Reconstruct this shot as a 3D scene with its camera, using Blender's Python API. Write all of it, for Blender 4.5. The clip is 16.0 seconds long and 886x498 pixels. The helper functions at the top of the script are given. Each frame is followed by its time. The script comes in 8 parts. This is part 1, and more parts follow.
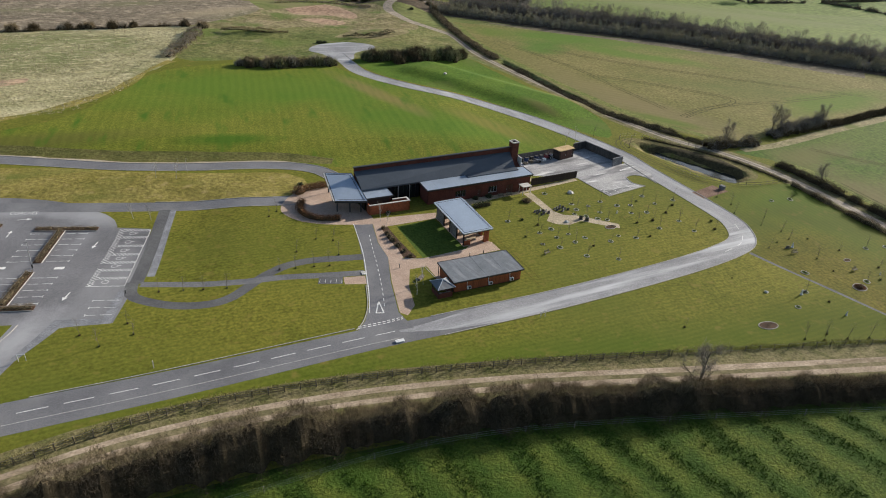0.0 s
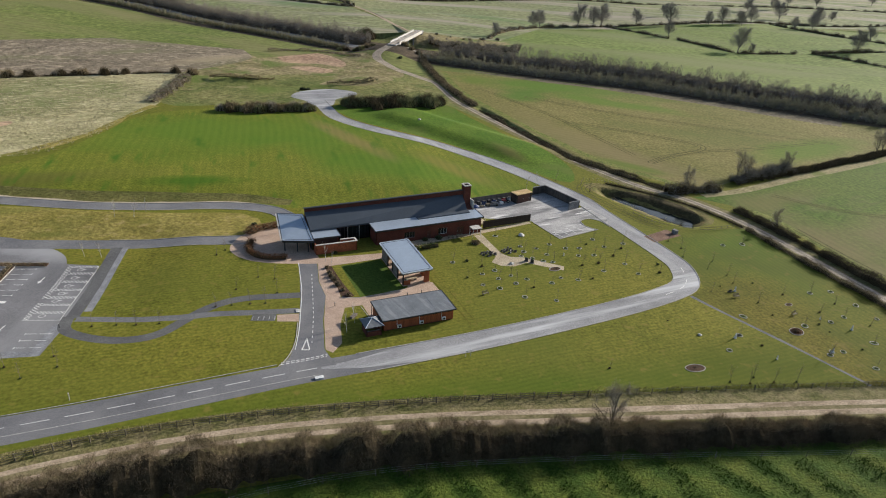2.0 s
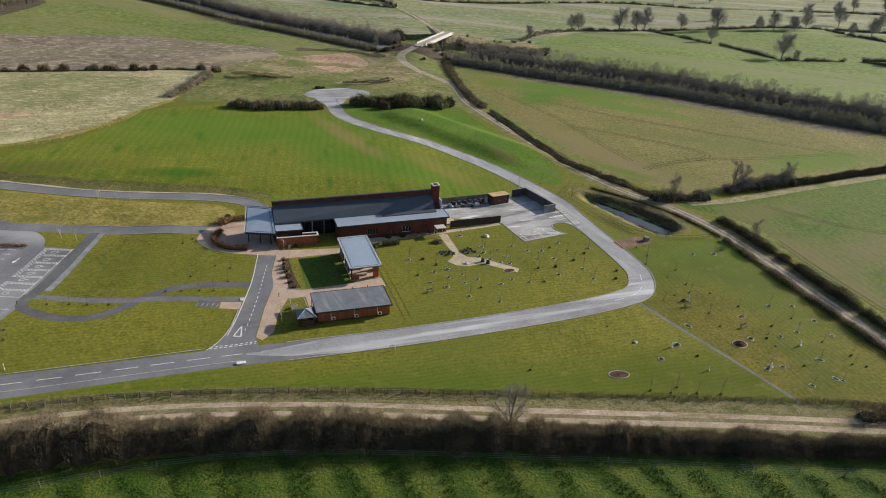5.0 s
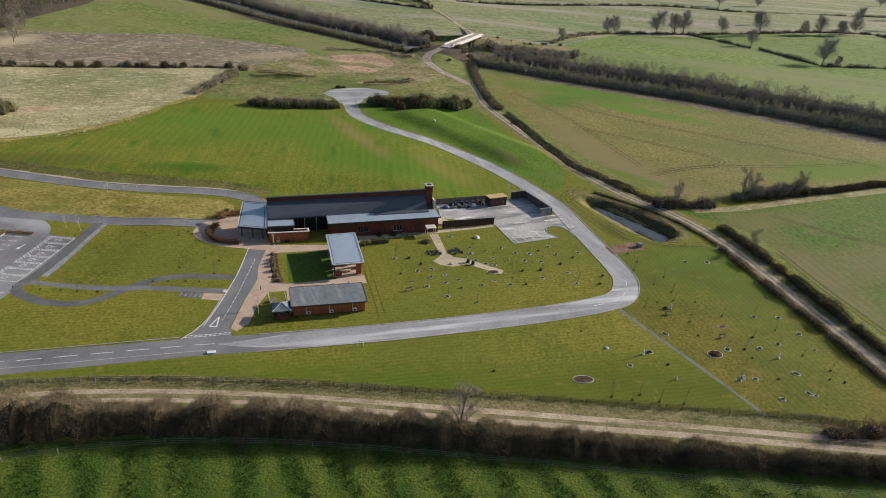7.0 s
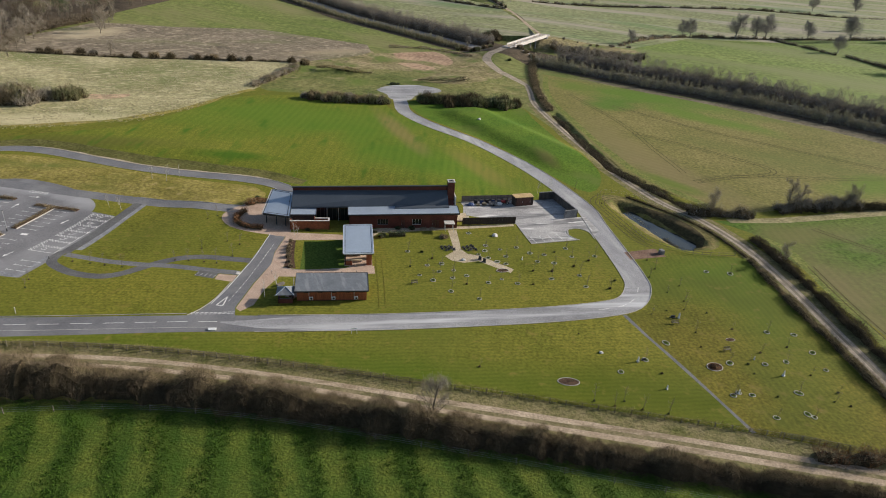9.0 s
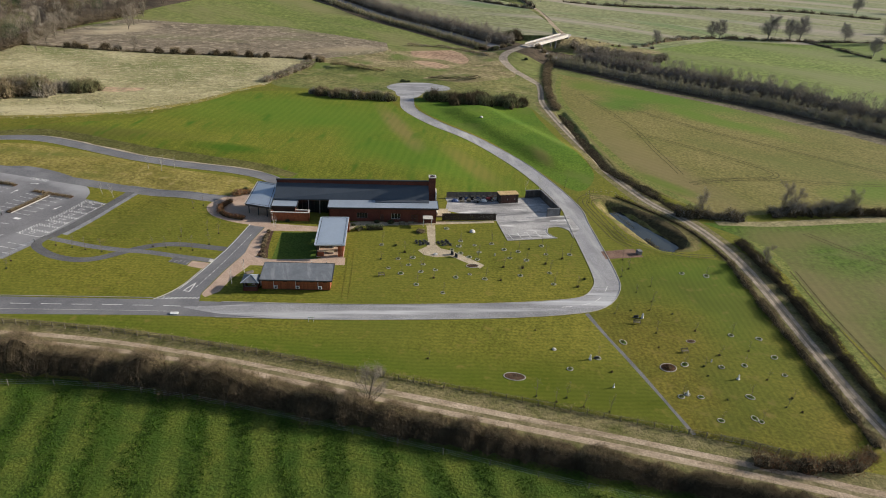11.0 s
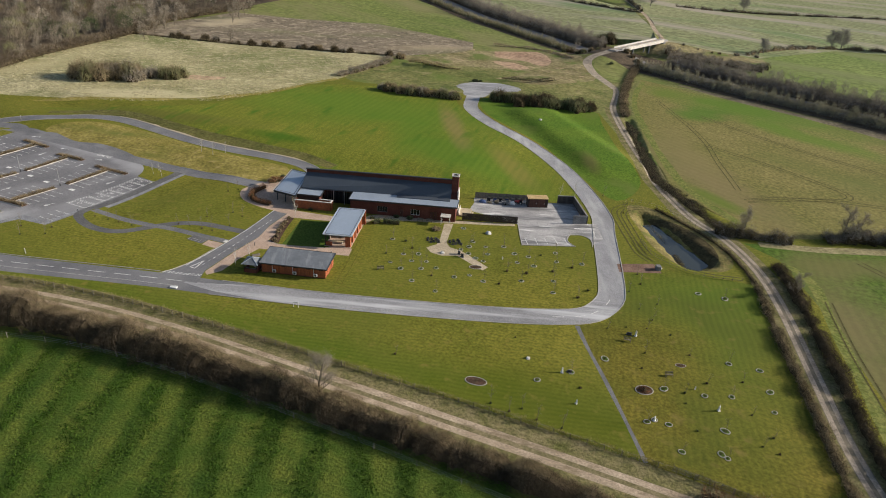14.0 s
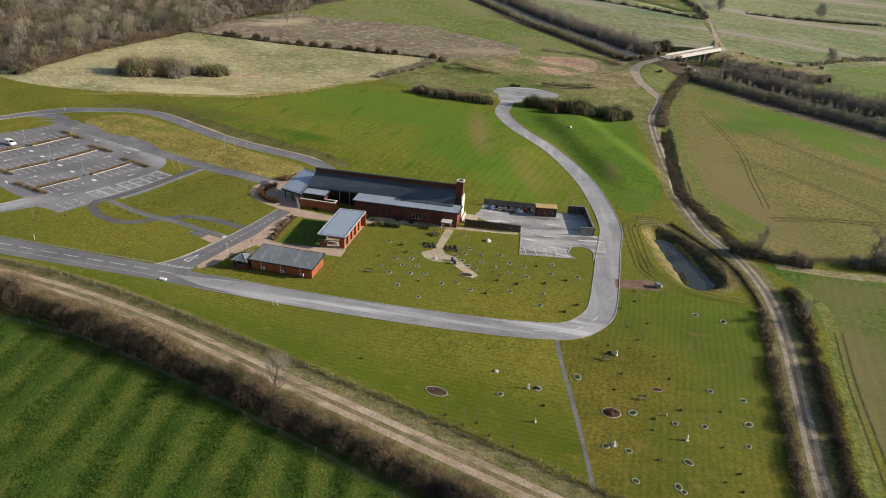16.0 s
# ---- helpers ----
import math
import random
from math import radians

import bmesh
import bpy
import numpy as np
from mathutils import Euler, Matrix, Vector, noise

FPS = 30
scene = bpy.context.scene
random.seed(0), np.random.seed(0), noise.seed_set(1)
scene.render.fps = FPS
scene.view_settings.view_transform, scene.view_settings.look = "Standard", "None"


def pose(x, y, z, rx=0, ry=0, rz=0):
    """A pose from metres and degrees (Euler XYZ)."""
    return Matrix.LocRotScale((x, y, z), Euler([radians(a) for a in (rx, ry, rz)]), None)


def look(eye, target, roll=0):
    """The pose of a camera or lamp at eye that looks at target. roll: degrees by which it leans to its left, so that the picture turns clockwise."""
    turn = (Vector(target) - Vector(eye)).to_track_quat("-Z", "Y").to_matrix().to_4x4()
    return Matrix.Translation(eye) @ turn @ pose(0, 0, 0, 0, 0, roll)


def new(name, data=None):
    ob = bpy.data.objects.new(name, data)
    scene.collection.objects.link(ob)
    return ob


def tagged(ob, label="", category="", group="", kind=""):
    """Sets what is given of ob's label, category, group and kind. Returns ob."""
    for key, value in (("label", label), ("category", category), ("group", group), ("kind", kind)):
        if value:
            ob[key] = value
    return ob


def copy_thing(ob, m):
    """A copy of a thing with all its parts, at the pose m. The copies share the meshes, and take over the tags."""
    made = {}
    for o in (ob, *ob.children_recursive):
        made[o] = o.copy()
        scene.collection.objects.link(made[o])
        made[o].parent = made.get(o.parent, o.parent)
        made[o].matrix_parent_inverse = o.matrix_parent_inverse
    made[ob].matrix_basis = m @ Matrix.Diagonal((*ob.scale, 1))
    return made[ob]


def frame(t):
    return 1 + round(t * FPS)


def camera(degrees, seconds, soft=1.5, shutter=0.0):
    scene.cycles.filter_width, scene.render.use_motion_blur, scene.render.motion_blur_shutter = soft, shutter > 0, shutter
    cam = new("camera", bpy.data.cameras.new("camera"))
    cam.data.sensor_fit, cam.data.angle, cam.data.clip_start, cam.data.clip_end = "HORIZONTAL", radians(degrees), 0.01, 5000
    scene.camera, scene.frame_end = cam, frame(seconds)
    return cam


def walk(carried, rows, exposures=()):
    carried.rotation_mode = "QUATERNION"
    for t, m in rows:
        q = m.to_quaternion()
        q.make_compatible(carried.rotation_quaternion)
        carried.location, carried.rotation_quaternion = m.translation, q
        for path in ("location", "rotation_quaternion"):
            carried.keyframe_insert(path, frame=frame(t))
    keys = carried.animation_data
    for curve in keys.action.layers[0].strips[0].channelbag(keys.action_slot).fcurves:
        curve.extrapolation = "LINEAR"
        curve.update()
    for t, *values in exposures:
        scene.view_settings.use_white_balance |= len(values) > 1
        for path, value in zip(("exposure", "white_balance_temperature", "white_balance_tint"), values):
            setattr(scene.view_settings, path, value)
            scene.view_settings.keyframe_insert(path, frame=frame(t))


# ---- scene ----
cam = camera(65.6, 16.0, soft=1.0)
METRES, EYE, TILT, LEAN, TURN = 132.0, 71.3, 0.0, 0.0, -10.3
ROWS = [
    (0.0, 0.0, 0.0, 0.0, 1.92, -29.05, -3.45),
    (0.5, 0.031, -0.0048, 0.0014, 2.57, -29.08, -3.44),
    (1.0, 0.0613, -0.0074, 0.0045, 2.78, -27.44, -3.48),
    (1.5, 0.0925, -0.0108, 0.0048, 3.01, -25.92, -3.46),
    (2.0, 0.1237, -0.013, 0.007, 3.28, -25.34, -3.46),
    (2.5, 0.1562, -0.0144, 0.0096, 3.43, -25.3, -3.44),
    (3.0, 0.1883, -0.0156, 0.0124, 3.4, -25.3, -3.43),
    (3.5, 0.2207, -0.0164, 0.0147, 3.4, -25.29, -3.44),
    (4.0, 0.251, -0.0164, 0.0168, 4.04, -25.32, -3.49),
    (4.5, 0.2813, -0.0156, 0.0188, 6.62, -25.45, -3.46),
    (7.0, 0.418, -0.0058, 0.0314, 12.81, -25.71, -3.41),
    (7.5, 0.4465, -0.0022, 0.0329, 14.94, -25.83, -3.44),
    (8.0, 0.4762, 0.0024, 0.0341, 17.44, -25.95, -3.44),
    (8.5, 0.5063, 0.0077, 0.0351, 19.35, -26.08, -3.42),
    (9.0, 0.5376, 0.0138, 0.0356, 19.98, -26.1, -3.38),
    (11.5, 0.6899, 0.0599, 0.0375, 24.42, -26.31, -3.26),
    (12.0, 0.7194, 0.0732, 0.0381, 25.27, -26.35, -3.24),
    (12.5, 0.7473, 0.0882, 0.0388, 27.86, -26.49, -3.24),
    (13.0, 0.7749, 0.1056, 0.0393, 31.18, -26.64, -3.24),
    (13.5, 0.8017, 0.1249, 0.0394, 33.55, -26.75, -3.2),
    (14.0, 0.8284, 0.1459, 0.0399, 34.06, -26.73, -3.19),
    (14.5, 0.8524, 0.1669, 0.0406, 35.26, -26.72, -3.24),
    (15.0, 0.8771, 0.1902, 0.042, 38.21, -26.82, -3.23),
    (15.5, 0.9021, 0.2153, 0.0437, 39.81, -26.85, -3.19),
    (16.0, 0.9252, 0.2402, 0.0448, 40.27, -26.83, -3.19),
]
walk(cam, [(t, pose(0, 0, EYE, TILT, LEAN, TURN) @ pose(METRES * x, METRES * y, METRES * z, 90 + pitch, roll, yaw)) for t, x, y, z, yaw, pitch, roll in ROWS], exposures=[(0.0, 0.475, 6200, 9), (3.0, 0.475, 6200, 9), (8.0, 0.475, 6320, 10), (12.5, 0.475, 6420, 10), (16.0, 0.475, 6480, 10)])

# world: low spring sun from the north-east corner of the plan
SUN_DIR = Vector((0.87, 0.49, 0.0)).normalized()
SUN_EL = radians(21.0)
world = bpy.data.worlds.new("sky")
scene.world = world
world.use_nodes = True
wn, wl = world.node_tree.nodes, world.node_tree.links
sky = wn.new("ShaderNodeTexSky")
sky.sky_type, sky.sun_disc = "NISHITA", False
sky.sun_elevation = SUN_EL
sky.sun_rotation = math.atan2(SUN_DIR.x, SUN_DIR.y)
sky.air_density, sky.dust_density = 1.0, 1.5
wl.new(sky.outputs[0], wn["Background"].inputs[0])
wn["Background"].inputs[1].default_value = 0.079
sun_data = bpy.data.lights.new("sun", "SUN")
sun_data.energy, sun_data.angle, sun_data.color = 5.0, radians(0.6), (1.0, 0.90, 0.77)
sun = new("sun", sun_data)
sun.matrix_world = look((0, 0, 300), Vector((0, 0, 300)) - Vector((SUN_DIR.x * math.cos(SUN_EL), SUN_DIR.y * math.cos(SUN_EL), math.sin(SUN_EL))))

# ---- materials ----


def nodes_of(name):
    m = bpy.data.materials.new(name)
    m.use_nodes = True
    n, l = m.node_tree.nodes, m.node_tree.links
    return m, n, l, n["Principled BSDF"]


def noise_node(n, l, src, scale, detail=4.0, rough=0.6, stretch=None):
    t = n.new("ShaderNodeTexNoise")
    t.inputs["Scale"].default_value, t.inputs["Detail"].default_value, t.inputs["Roughness"].default_value = scale, detail, rough
    if stretch:
        mp = n.new("ShaderNodeMapping")
        mp.vector_type = "TEXTURE"
        mp.inputs["Rotation"].default_value = (0, 0, radians(stretch[0]))
        mp.inputs["Scale"].default_value = (1 / stretch[1], 1 / stretch[2], 1)
        l.new(src, mp.inputs[0])
        src = mp.outputs[0]
    l.new(src, t.inputs["Vector"])
    return t.outputs[0]


def ramp(n, l, fac, stops):
    r = n.new("ShaderNodeValToRGB")
    e = r.color_ramp.elements
    while len(e) < len(stops):
        e.new(0.5)
    for el, (p, c) in zip(e, stops):
        el.position, el.color = p, (*c, 1)
    l.new(fac, r.inputs[0])
    return r.outputs[0]


def mix(n, l, fac, a, b, kind="MIX"):
    m = n.new("ShaderNodeMix")
    m.data_type, m.blend_type = "RGBA", kind
    if isinstance(fac, float):
        m.inputs[0].default_value = fac
    else:
        l.new(fac, m.inputs[0])
    for s, v in ((6, a), (7, b)):
        if isinstance(v, tuple):
            m.inputs[s].default_value = (*v, 1)
        else:
            l.new(v, m.inputs[s])
    return m.outputs[2]


def bump(n, l, p, height, strength, dist):
    b = n.new("ShaderNodeBump")
    b.inputs["Strength"].default_value, b.inputs["Distance"].default_value = strength, dist
    l.new(height, b.inputs["Height"])
    l.new(b.outputs[0], p.inputs["Normal"])


def stripes(n, l, src, angle, period, wobble=1.0, wobble_scale=0.3):
    """0..1 bands across the ground, running at the angle, with uneven edges."""
    mp = n.new("ShaderNodeMapping")
    mp.inputs["Rotation"].default_value = (0, 0, radians(-angle))
    l.new(src, mp.inputs[0])
    w = n.new("ShaderNodeTexWave")
    w.wave_type, w.bands_direction = "BANDS", "Y"
    w.inputs["Scale"].default_value = 2 * math.pi / (20 * period)
    w.inputs["Distortion"].default_value, w.inputs["Detail"].default_value = wobble, 3.0
    w.inputs["Detail Scale"].default_value = wobble_scale
    l.new(mp.outputs[0], w.inputs[0])
    return w.outputs["Fac"]


def mottled(name, dark, light, big=0.15, small=3.0, rough=0.9, relief=0.3, dist=0.03, metal=0.0, extra=None, vary=0.0, grain_amount=0.5, blotch=0.07):
    """A surface whose colour wanders between two tones at two scales. extra(n, l, src, colour) may add to it."""
    m, n, l, p = nodes_of(name)
    src = n.new("ShaderNodeTexCoord").outputs["Object"]
    a = noise_node(n, l, src, big, 5, 0.6)
    b = noise_node(n, l, src, small, 4, 0.6)
    mid = tuple((x + y) / 2 for x, y in zip(dark, light))
    col = ramp(n, l, a, [(0.3, dark), (0.5, mid), (0.7, light)])
    grain = ramp(n, l, b, [(0.35, (0.45, 0.45, 0.45)), (0.5, (0.95, 0.95, 0.95)), (0.65, (1.5, 1.5, 1.5))])
    col = mix(n, l, grain_amount, col, grain, "MULTIPLY")
    c = noise_node(n, l, src, small * 0.3, 3, 0.55)
    col = mix(n, l, 1.0, col, ramp(n, l, c, [(0.35, (1 - blotch, 1 - 0.9 * blotch, 1 - blotch)), (0.65, (1 + blotch, 1 + 0.9 * blotch, 1 + blotch))]), "MULTIPLY")
    if extra:
        col = extra(n, l, src, col)
    if vary:
        inf = n.new("ShaderNodeObjectInfo").outputs["Random"]
        tone = ramp(n, l, inf, [(0.0, (1 - vary,) * 3), (1.0, (1 + vary,) * 3)])
        col = mix(n, l, 1.0, col, tone, "MULTIPLY")
    l.new(col, p.inputs["Base Color"])
    p.inputs["Roughness"].default_value, p.inputs["Metallic"].default_value = rough, metal
    p.inputs["Specular IOR Level"].default_value = 0.08 if rough >= 0.9 else 0.3 if rough >= 0.8 else 0.5
    if relief:
        bump(n, l, p, b, relief, dist)
    return m


def mown(angle, period, dark_tone, light_tone, amount, wobble=1.5):
    def extra(n, l, src, col):
        s = stripes(n, l, src, angle, period, wobble)
        tone = ramp(n, l, s, [(0.25, dark_tone), (0.75, light_tone)])
        return mix(n, l, amount, col, tone, "MULTIPLY")
    return extra


def patches(scale, lo, hi, tone, seed_shift=0.0, stretch=None):
    """Blotches of another tone where a wide noise is high."""
    def extra(n, l, src, col):
        f = noise_node(n, l, src, scale, 4, 0.55, stretch)
        k = ramp(n, l, f, [(lo, (0, 0, 0)), (hi, (1, 1, 1))])
        return mix(n, l, k, col, tone)
    return extra


def spot(cx, cy, angle, rx, ry, tone, lo=0.40, hi=0.80, noise_scale=0.04):
    """One wide uneven patch of another tone, centred on a place."""
    def extra(n, l, src, col):
        mp = n.new("ShaderNodeMapping")
        mp.vector_type = "TEXTURE"
        mp.inputs["Location"].default_value = (cx, cy, 0)
        mp.inputs["Rotation"].default_value = (0, 0, radians(angle))
        mp.inputs["Scale"].default_value = (rx * 2, ry * 2, 1000)
        l.new(src, mp.inputs[0])
        g = n.new("ShaderNodeTexGradient")
        g.gradient_type = "SPHERICAL"
        l.new(mp.outputs[0], g.inputs[0])
        f = noise_node(n, l, src, noise_scale, 4, 0.6)
        a = n.new("ShaderNodeMath")
        a.operation = "MULTIPLY_ADD"
        l.new(f, a.inputs[0])
        a.inputs[1].default_value = 0.7
        l.new(g.outputs["Fac"], a.inputs[2])
        b = n.new("ShaderNodeMath")
        b.operation = "SUBTRACT"
        l.new(a.outputs[0], b.inputs[0])
        b.inputs[1].default_value = 0.35
        k = ramp(n, l, b.outputs[0], [(lo, (0, 0, 0)), (hi, (1, 1, 1))])
        return mix(n, l, k, col, mix(n, l, 0.25, tone, col))
    return extra


def both(*fs):
    def extra(n, l, src, col):
        for f in fs:
            col = f(n, l, src, col)
        return col
    return extra



def grassy(*args, **more):
    """Ground that is uneven underfoot: stronger grain and blotches than a made surface."""
    return mottled(*args, **{"grain_amount": 0.6, "blotch": 0.09, **more})


G = {}
LAWN_SPOTS = both(spot(-22, 240, 6, 62, 30, (0.092, 0.168, 0.016)), spot(30, 205, 150, 44, 16, (0.085, 0.168, 0.015)), spot(-28, 189, 5, 15, 4, (0.045, 0.125, 0.008)), spot(16, 236, 120, 32, 4.5, (0.215, 0.172, 0.062)), spot(-160, 168, 20, 36, 12, (0.085, 0.150, 0.015)), spot(50, 205, 130, 20, 5, (0.19, 0.17, 0.04)), spot(-85, 186, 12, 42, 6, (0.125, 0.125, 0.026)))
FIELD_SPOTS = both(spot(118, 338, -22, 46, 17, (0.085, 0.178, 0.015)), spot(142, 306, -30, 34, 9, (0.105, 0.185, 0.020)), spot(100, 320, 60, 17, 11, (0.070, 0.160, 0.016)), spot(82, 350, 100, 16, 11, (0.12, 0.172, 0.026)), spot(196, 238, 28, 38, 11, (0.105, 0.180, 0.020)), spot(110, 230, 125, 38, 9, (0.215, 0.170, 0.085), 0.15, 0.95, 0.1), spot(98, 262, 112, 34, 6, (0.205, 0.175, 0.07), 0.15, 0.95, 0.1), spot(112, 214, 140, 16, 4, (0.11, 0.165, 0.022)))
FINE_MOW = ((0.78, 0.83, 0.78), (1.17, 1.13, 1.10))
G["lawn"] = grassy("mown_grass", (0.124, 0.133, 0.018), (0.208, 0.188, 0.030), 0.06, 1.6, relief=0.45, dist=0.05, extra=both(
    spot(50, 90.5, 5, 80, 5.5, (0.068, 0.118, 0.008), 0.2, 0.9), spot(98, 94, 2, 30, 9, (0.084, 0.102, 0.009), 0.2, 0.9), patches(0.03, 0.42, 0.76, (0.104, 0.126, 0.019)), mown(15, 1.1, *FINE_MOW, 0.3, 5.0), patches(0.35, 0.58, 0.80, (0.21, 0.168, 0.04))))
G["lawn_east"] = grassy("mown_east_grass", (0.104, 0.105, 0.015), (0.176, 0.146, 0.025), 0.07, 1.6, relief=0.45, dist=0.05, extra=both(
    spot(118, 150, 25, 24, 12, (0.080, 0.148, 0.014), 0.15, 0.95), spot(122, 132, 100, 32, 9, (0.100, 0.140, 0.018), 0.15, 0.95), patches(0.04, 0.48, 0.72, (0.088, 0.108, 0.017)), mown(103, 1.3, *FINE_MOW, 0.3, 5.0), patches(0.3, 0.58, 0.80, (0.19, 0.15, 0.042))))
G["lawn_north"] = grassy("striped_green_grass", (0.128, 0.154, 0.018), (0.182, 0.190, 0.027), 0.05, 1.9, extra=both(
    LAWN_SPOTS, mown(97, 2.7, (0.82, 0.88, 0.82), (1.12, 1.10, 1.1), 0.32, 2.5), patches(0.11, 0.56, 0.74, (0.070, 0.140, 0.013), stretch=(97, 0.5, 2.0))))
G["mound"] = grassy("mound_grass", (0.070, 0.140, 0.014), (0.112, 0.172, 0.020), 0.05, 1.6, extra=both(spot(72, 222, 118, 9, 3, (0.17, 0.16, 0.05)), patches(0.06, 0.54, 0.72, (0.115, 0.150, 0.030))))
G["bank"] = grassy("golden_rough_grass", (0.19, 0.165, 0.036), (0.32, 0.265, 0.082), 0.10, 1.0, relief=0.7, dist=0.2, extra=both(patches(0.05, 0.50, 0.68, (0.15, 0.16, 0.035), stretch=(5, 0.6, 1.8)), patches(0.3, 0.58, 0.75, (0.36, 0.28, 0.12))))
G["court"] = grassy("courtyard_turf", (0.062, 0.105, 0.017), (0.085, 0.125, 0.022), 0.2, 2.0)
G["rough"] = grassy("tussock_grass", (0.245, 0.230, 0.110), (0.47, 0.42, 0.245), 0.035, 0.9, relief=1.0, dist=0.5, extra=both(patches(0.022, 0.47, 0.62, (0.19, 0.205, 0.082)), patches(0.35, 0.54, 0.70, (0.56, 0.50, 0.31), stretch=(8, 0.7, 1.6)), spot(-185, 200, 60, 40, 12, (0.40, 0.36, 0.20)), spot(-100, 205, 20, 40, 8, (0.54, 0.48, 0.29))))
G["scrub_brown"] = grassy("brown_scrub_ground", (0.15, 0.135, 0.055), (0.33, 0.275, 0.155), 0.07, 0.5, relief=1.0, dist=0.6, extra=both(patches(0.05, 0.52, 0.64, (0.13, 0.16, 0.045)), patches(0.12, 0.62, 0.72, (0.40, 0.30, 0.19))))
G["verge_green"] = grassy("uncut_olive_bank", (0.085, 0.092, 0.024), (0.165, 0.15, 0.052), 0.12, 1.2, relief=0.8, dist=0.25)
G["scrub"] = grassy("rough_green_pasture", (0.105, 0.130, 0.036), (0.235, 0.215, 0.088), 0.06, 0.6, relief=0.9, dist=0.5, extra=both(patches(0.03, 0.50, 0.68, (0.12, 0.165, 0.036)), patches(0.11, 0.60, 0.74, (0.31, 0.26, 0.14))))
G["stubble"] = grassy("dead_stubble", (0.150, 0.122, 0.088), (0.265, 0.222, 0.160), 0.04, 0.6, relief=1.0, dist=0.6, extra=both(patches(0.02, 0.52, 0.66, (0.185, 0.178, 0.098), stretch=(20, 0.5, 1.6)), patches(0.22, 0.53, 0.66, (0.36, 0.30, 0.215)), spot(-198, 362, 70, 30, 13, (0.50, 0.42, 0.28)), spot(-60, 372, 40, 30, 9, (0.35, 0.29, 0.19))))
G["earth"] = grassy("bare_earth", (0.286, 0.187, 0.129), (0.462, 0.330, 0.220), 0.06, 0.5, relief=0.6, dist=0.3)
G["far_green"] = grassy("far_pasture", (0.130, 0.168, 0.042), (0.178, 0.200, 0.062), 0.015, 0.35, relief=0.2, dist=0.2, extra=both(patches(0.012, 0.45, 0.62, (0.205, 0.195, 0.085), stretch=(-40, 0.4, 1.6)), mown(-20, 7.0, (0.93, 0.94, 0.93), (1.06, 1.05, 1.05), 0.5, 2.0)))
G["brown_strip"] = grassy("bare_headland", (0.125, 0.108, 0.072), (0.20, 0.17, 0.115), 0.08, 0.6, relief=0.5, dist=0.2)
# far crops: paler tones with the haze of distance mixed into the colour
G["far_east"] = grassy("far_green_crop", (0.130, 0.186, 0.045), (0.180, 0.220, 0.064), 0.015, 0.35, relief=0.2, dist=0.2, extra=both(patches(0.01, 0.48, 0.66, (0.185, 0.205, 0.085), stretch=(-20, 0.4, 1.6)), mown(-25, 7.0, (0.93, 0.94, 0.93), (1.06, 1.05, 1.05), 0.5, 2.0)))
G["far_olive"] = grassy("far_winter_crop", (0.182, 0.210, 0.096), (0.258, 0.260, 0.140), 0.012, 0.25, relief=0.2, dist=0.2, extra=both(patches(0.012, 0.50, 0.62, (0.32, 0.29, 0.225), stretch=(-12, 0.3, 1.8)), patches(0.010, 0.56, 0.72, (0.12, 0.20, 0.078), stretch=(-12, 0.4, 1.5)), mown(-12, 9.0, (0.92, 0.92, 0.92), (1.07, 1.07, 1.07), 0.7, 1.0)))
G["field_ne"] = grassy("young_crop", (0.150, 0.148, 0.041), (0.222, 0.192, 0.070), 0.025, 0.9, relief=0.3, dist=0.15, extra=both(
    patches(0.02, 0.52, 0.80, (0.13, 0.15, 0.040), stretch=(-28, 0.6, 1.3)), FIELD_SPOTS, mown(-32, 3.0, (0.92, 0.93, 0.92), (1.06, 1.05, 1.05), 0.45, 2.5)))
G["field_e"] = grassy("thin_crop", (0.070, 0.125, 0.017), (0.116, 0.154, 0.031), 0.02, 0.9, relief=0.3, dist=0.15, extra=both(patches(0.03, 0.60, 0.76, (0.162, 0.150, 0.070), stretch=(25, 0.5, 1.5)), spot(148, 138, 100, 52, 8, (0.180, 0.150, 0.070), 0.3, 0.95, 0.12), spot(180, 160, 15, 36, 9, (0.185, 0.150, 0.075), 0.15, 0.9, 0.09), spot(146, 182, 25, 18, 5, (0.15, 0.145, 0.05), 0.15, 0.9), mown(100, 2.4, (0.91, 0.92, 0.91), (1.08, 1.07, 1.06), 0.4, 4.0)))
G["bright_verge"] = grassy("bright_tussock_verge", (0.108, 0.145, 0.028), (0.215, 0.215, 0.065), 0.25, 1.2, relief=0.9, dist=0.3)
G["tan_headland"] = grassy("dry_headland_grass", (0.21, 0.185, 0.092), (0.33, 0.29, 0.165), 0.12, 1.0, relief=0.7, dist=0.2, extra=patches(0.08, 0.55, 0.68, (0.15, 0.17, 0.05)))
G["crop"] = grassy("lush_crop", (0.052, 0.090, 0.015), (0.096, 0.122, 0.021), 0.25, 2.2, relief=0.9, dist=0.25, extra=both(
    mown(115, 7.2, (0.64, 0.76, 0.66), (1.10, 1.05, 1.02), 1.0, 5.0), patches(0.12, 0.52, 0.70, (0.048, 0.090, 0.012))))
G["verge"] = grassy("dry_verge", (0.105, 0.110, 0.033), (0.240, 0.200, 0.105), 0.3, 1.8, relief=0.9, dist=0.2)
G["woodfloor"] = grassy("leaf_litter", (0.066, 0.054, 0.039), (0.132, 0.102, 0.070), 0.2, 1.5, relief=0.7, dist=0.2)
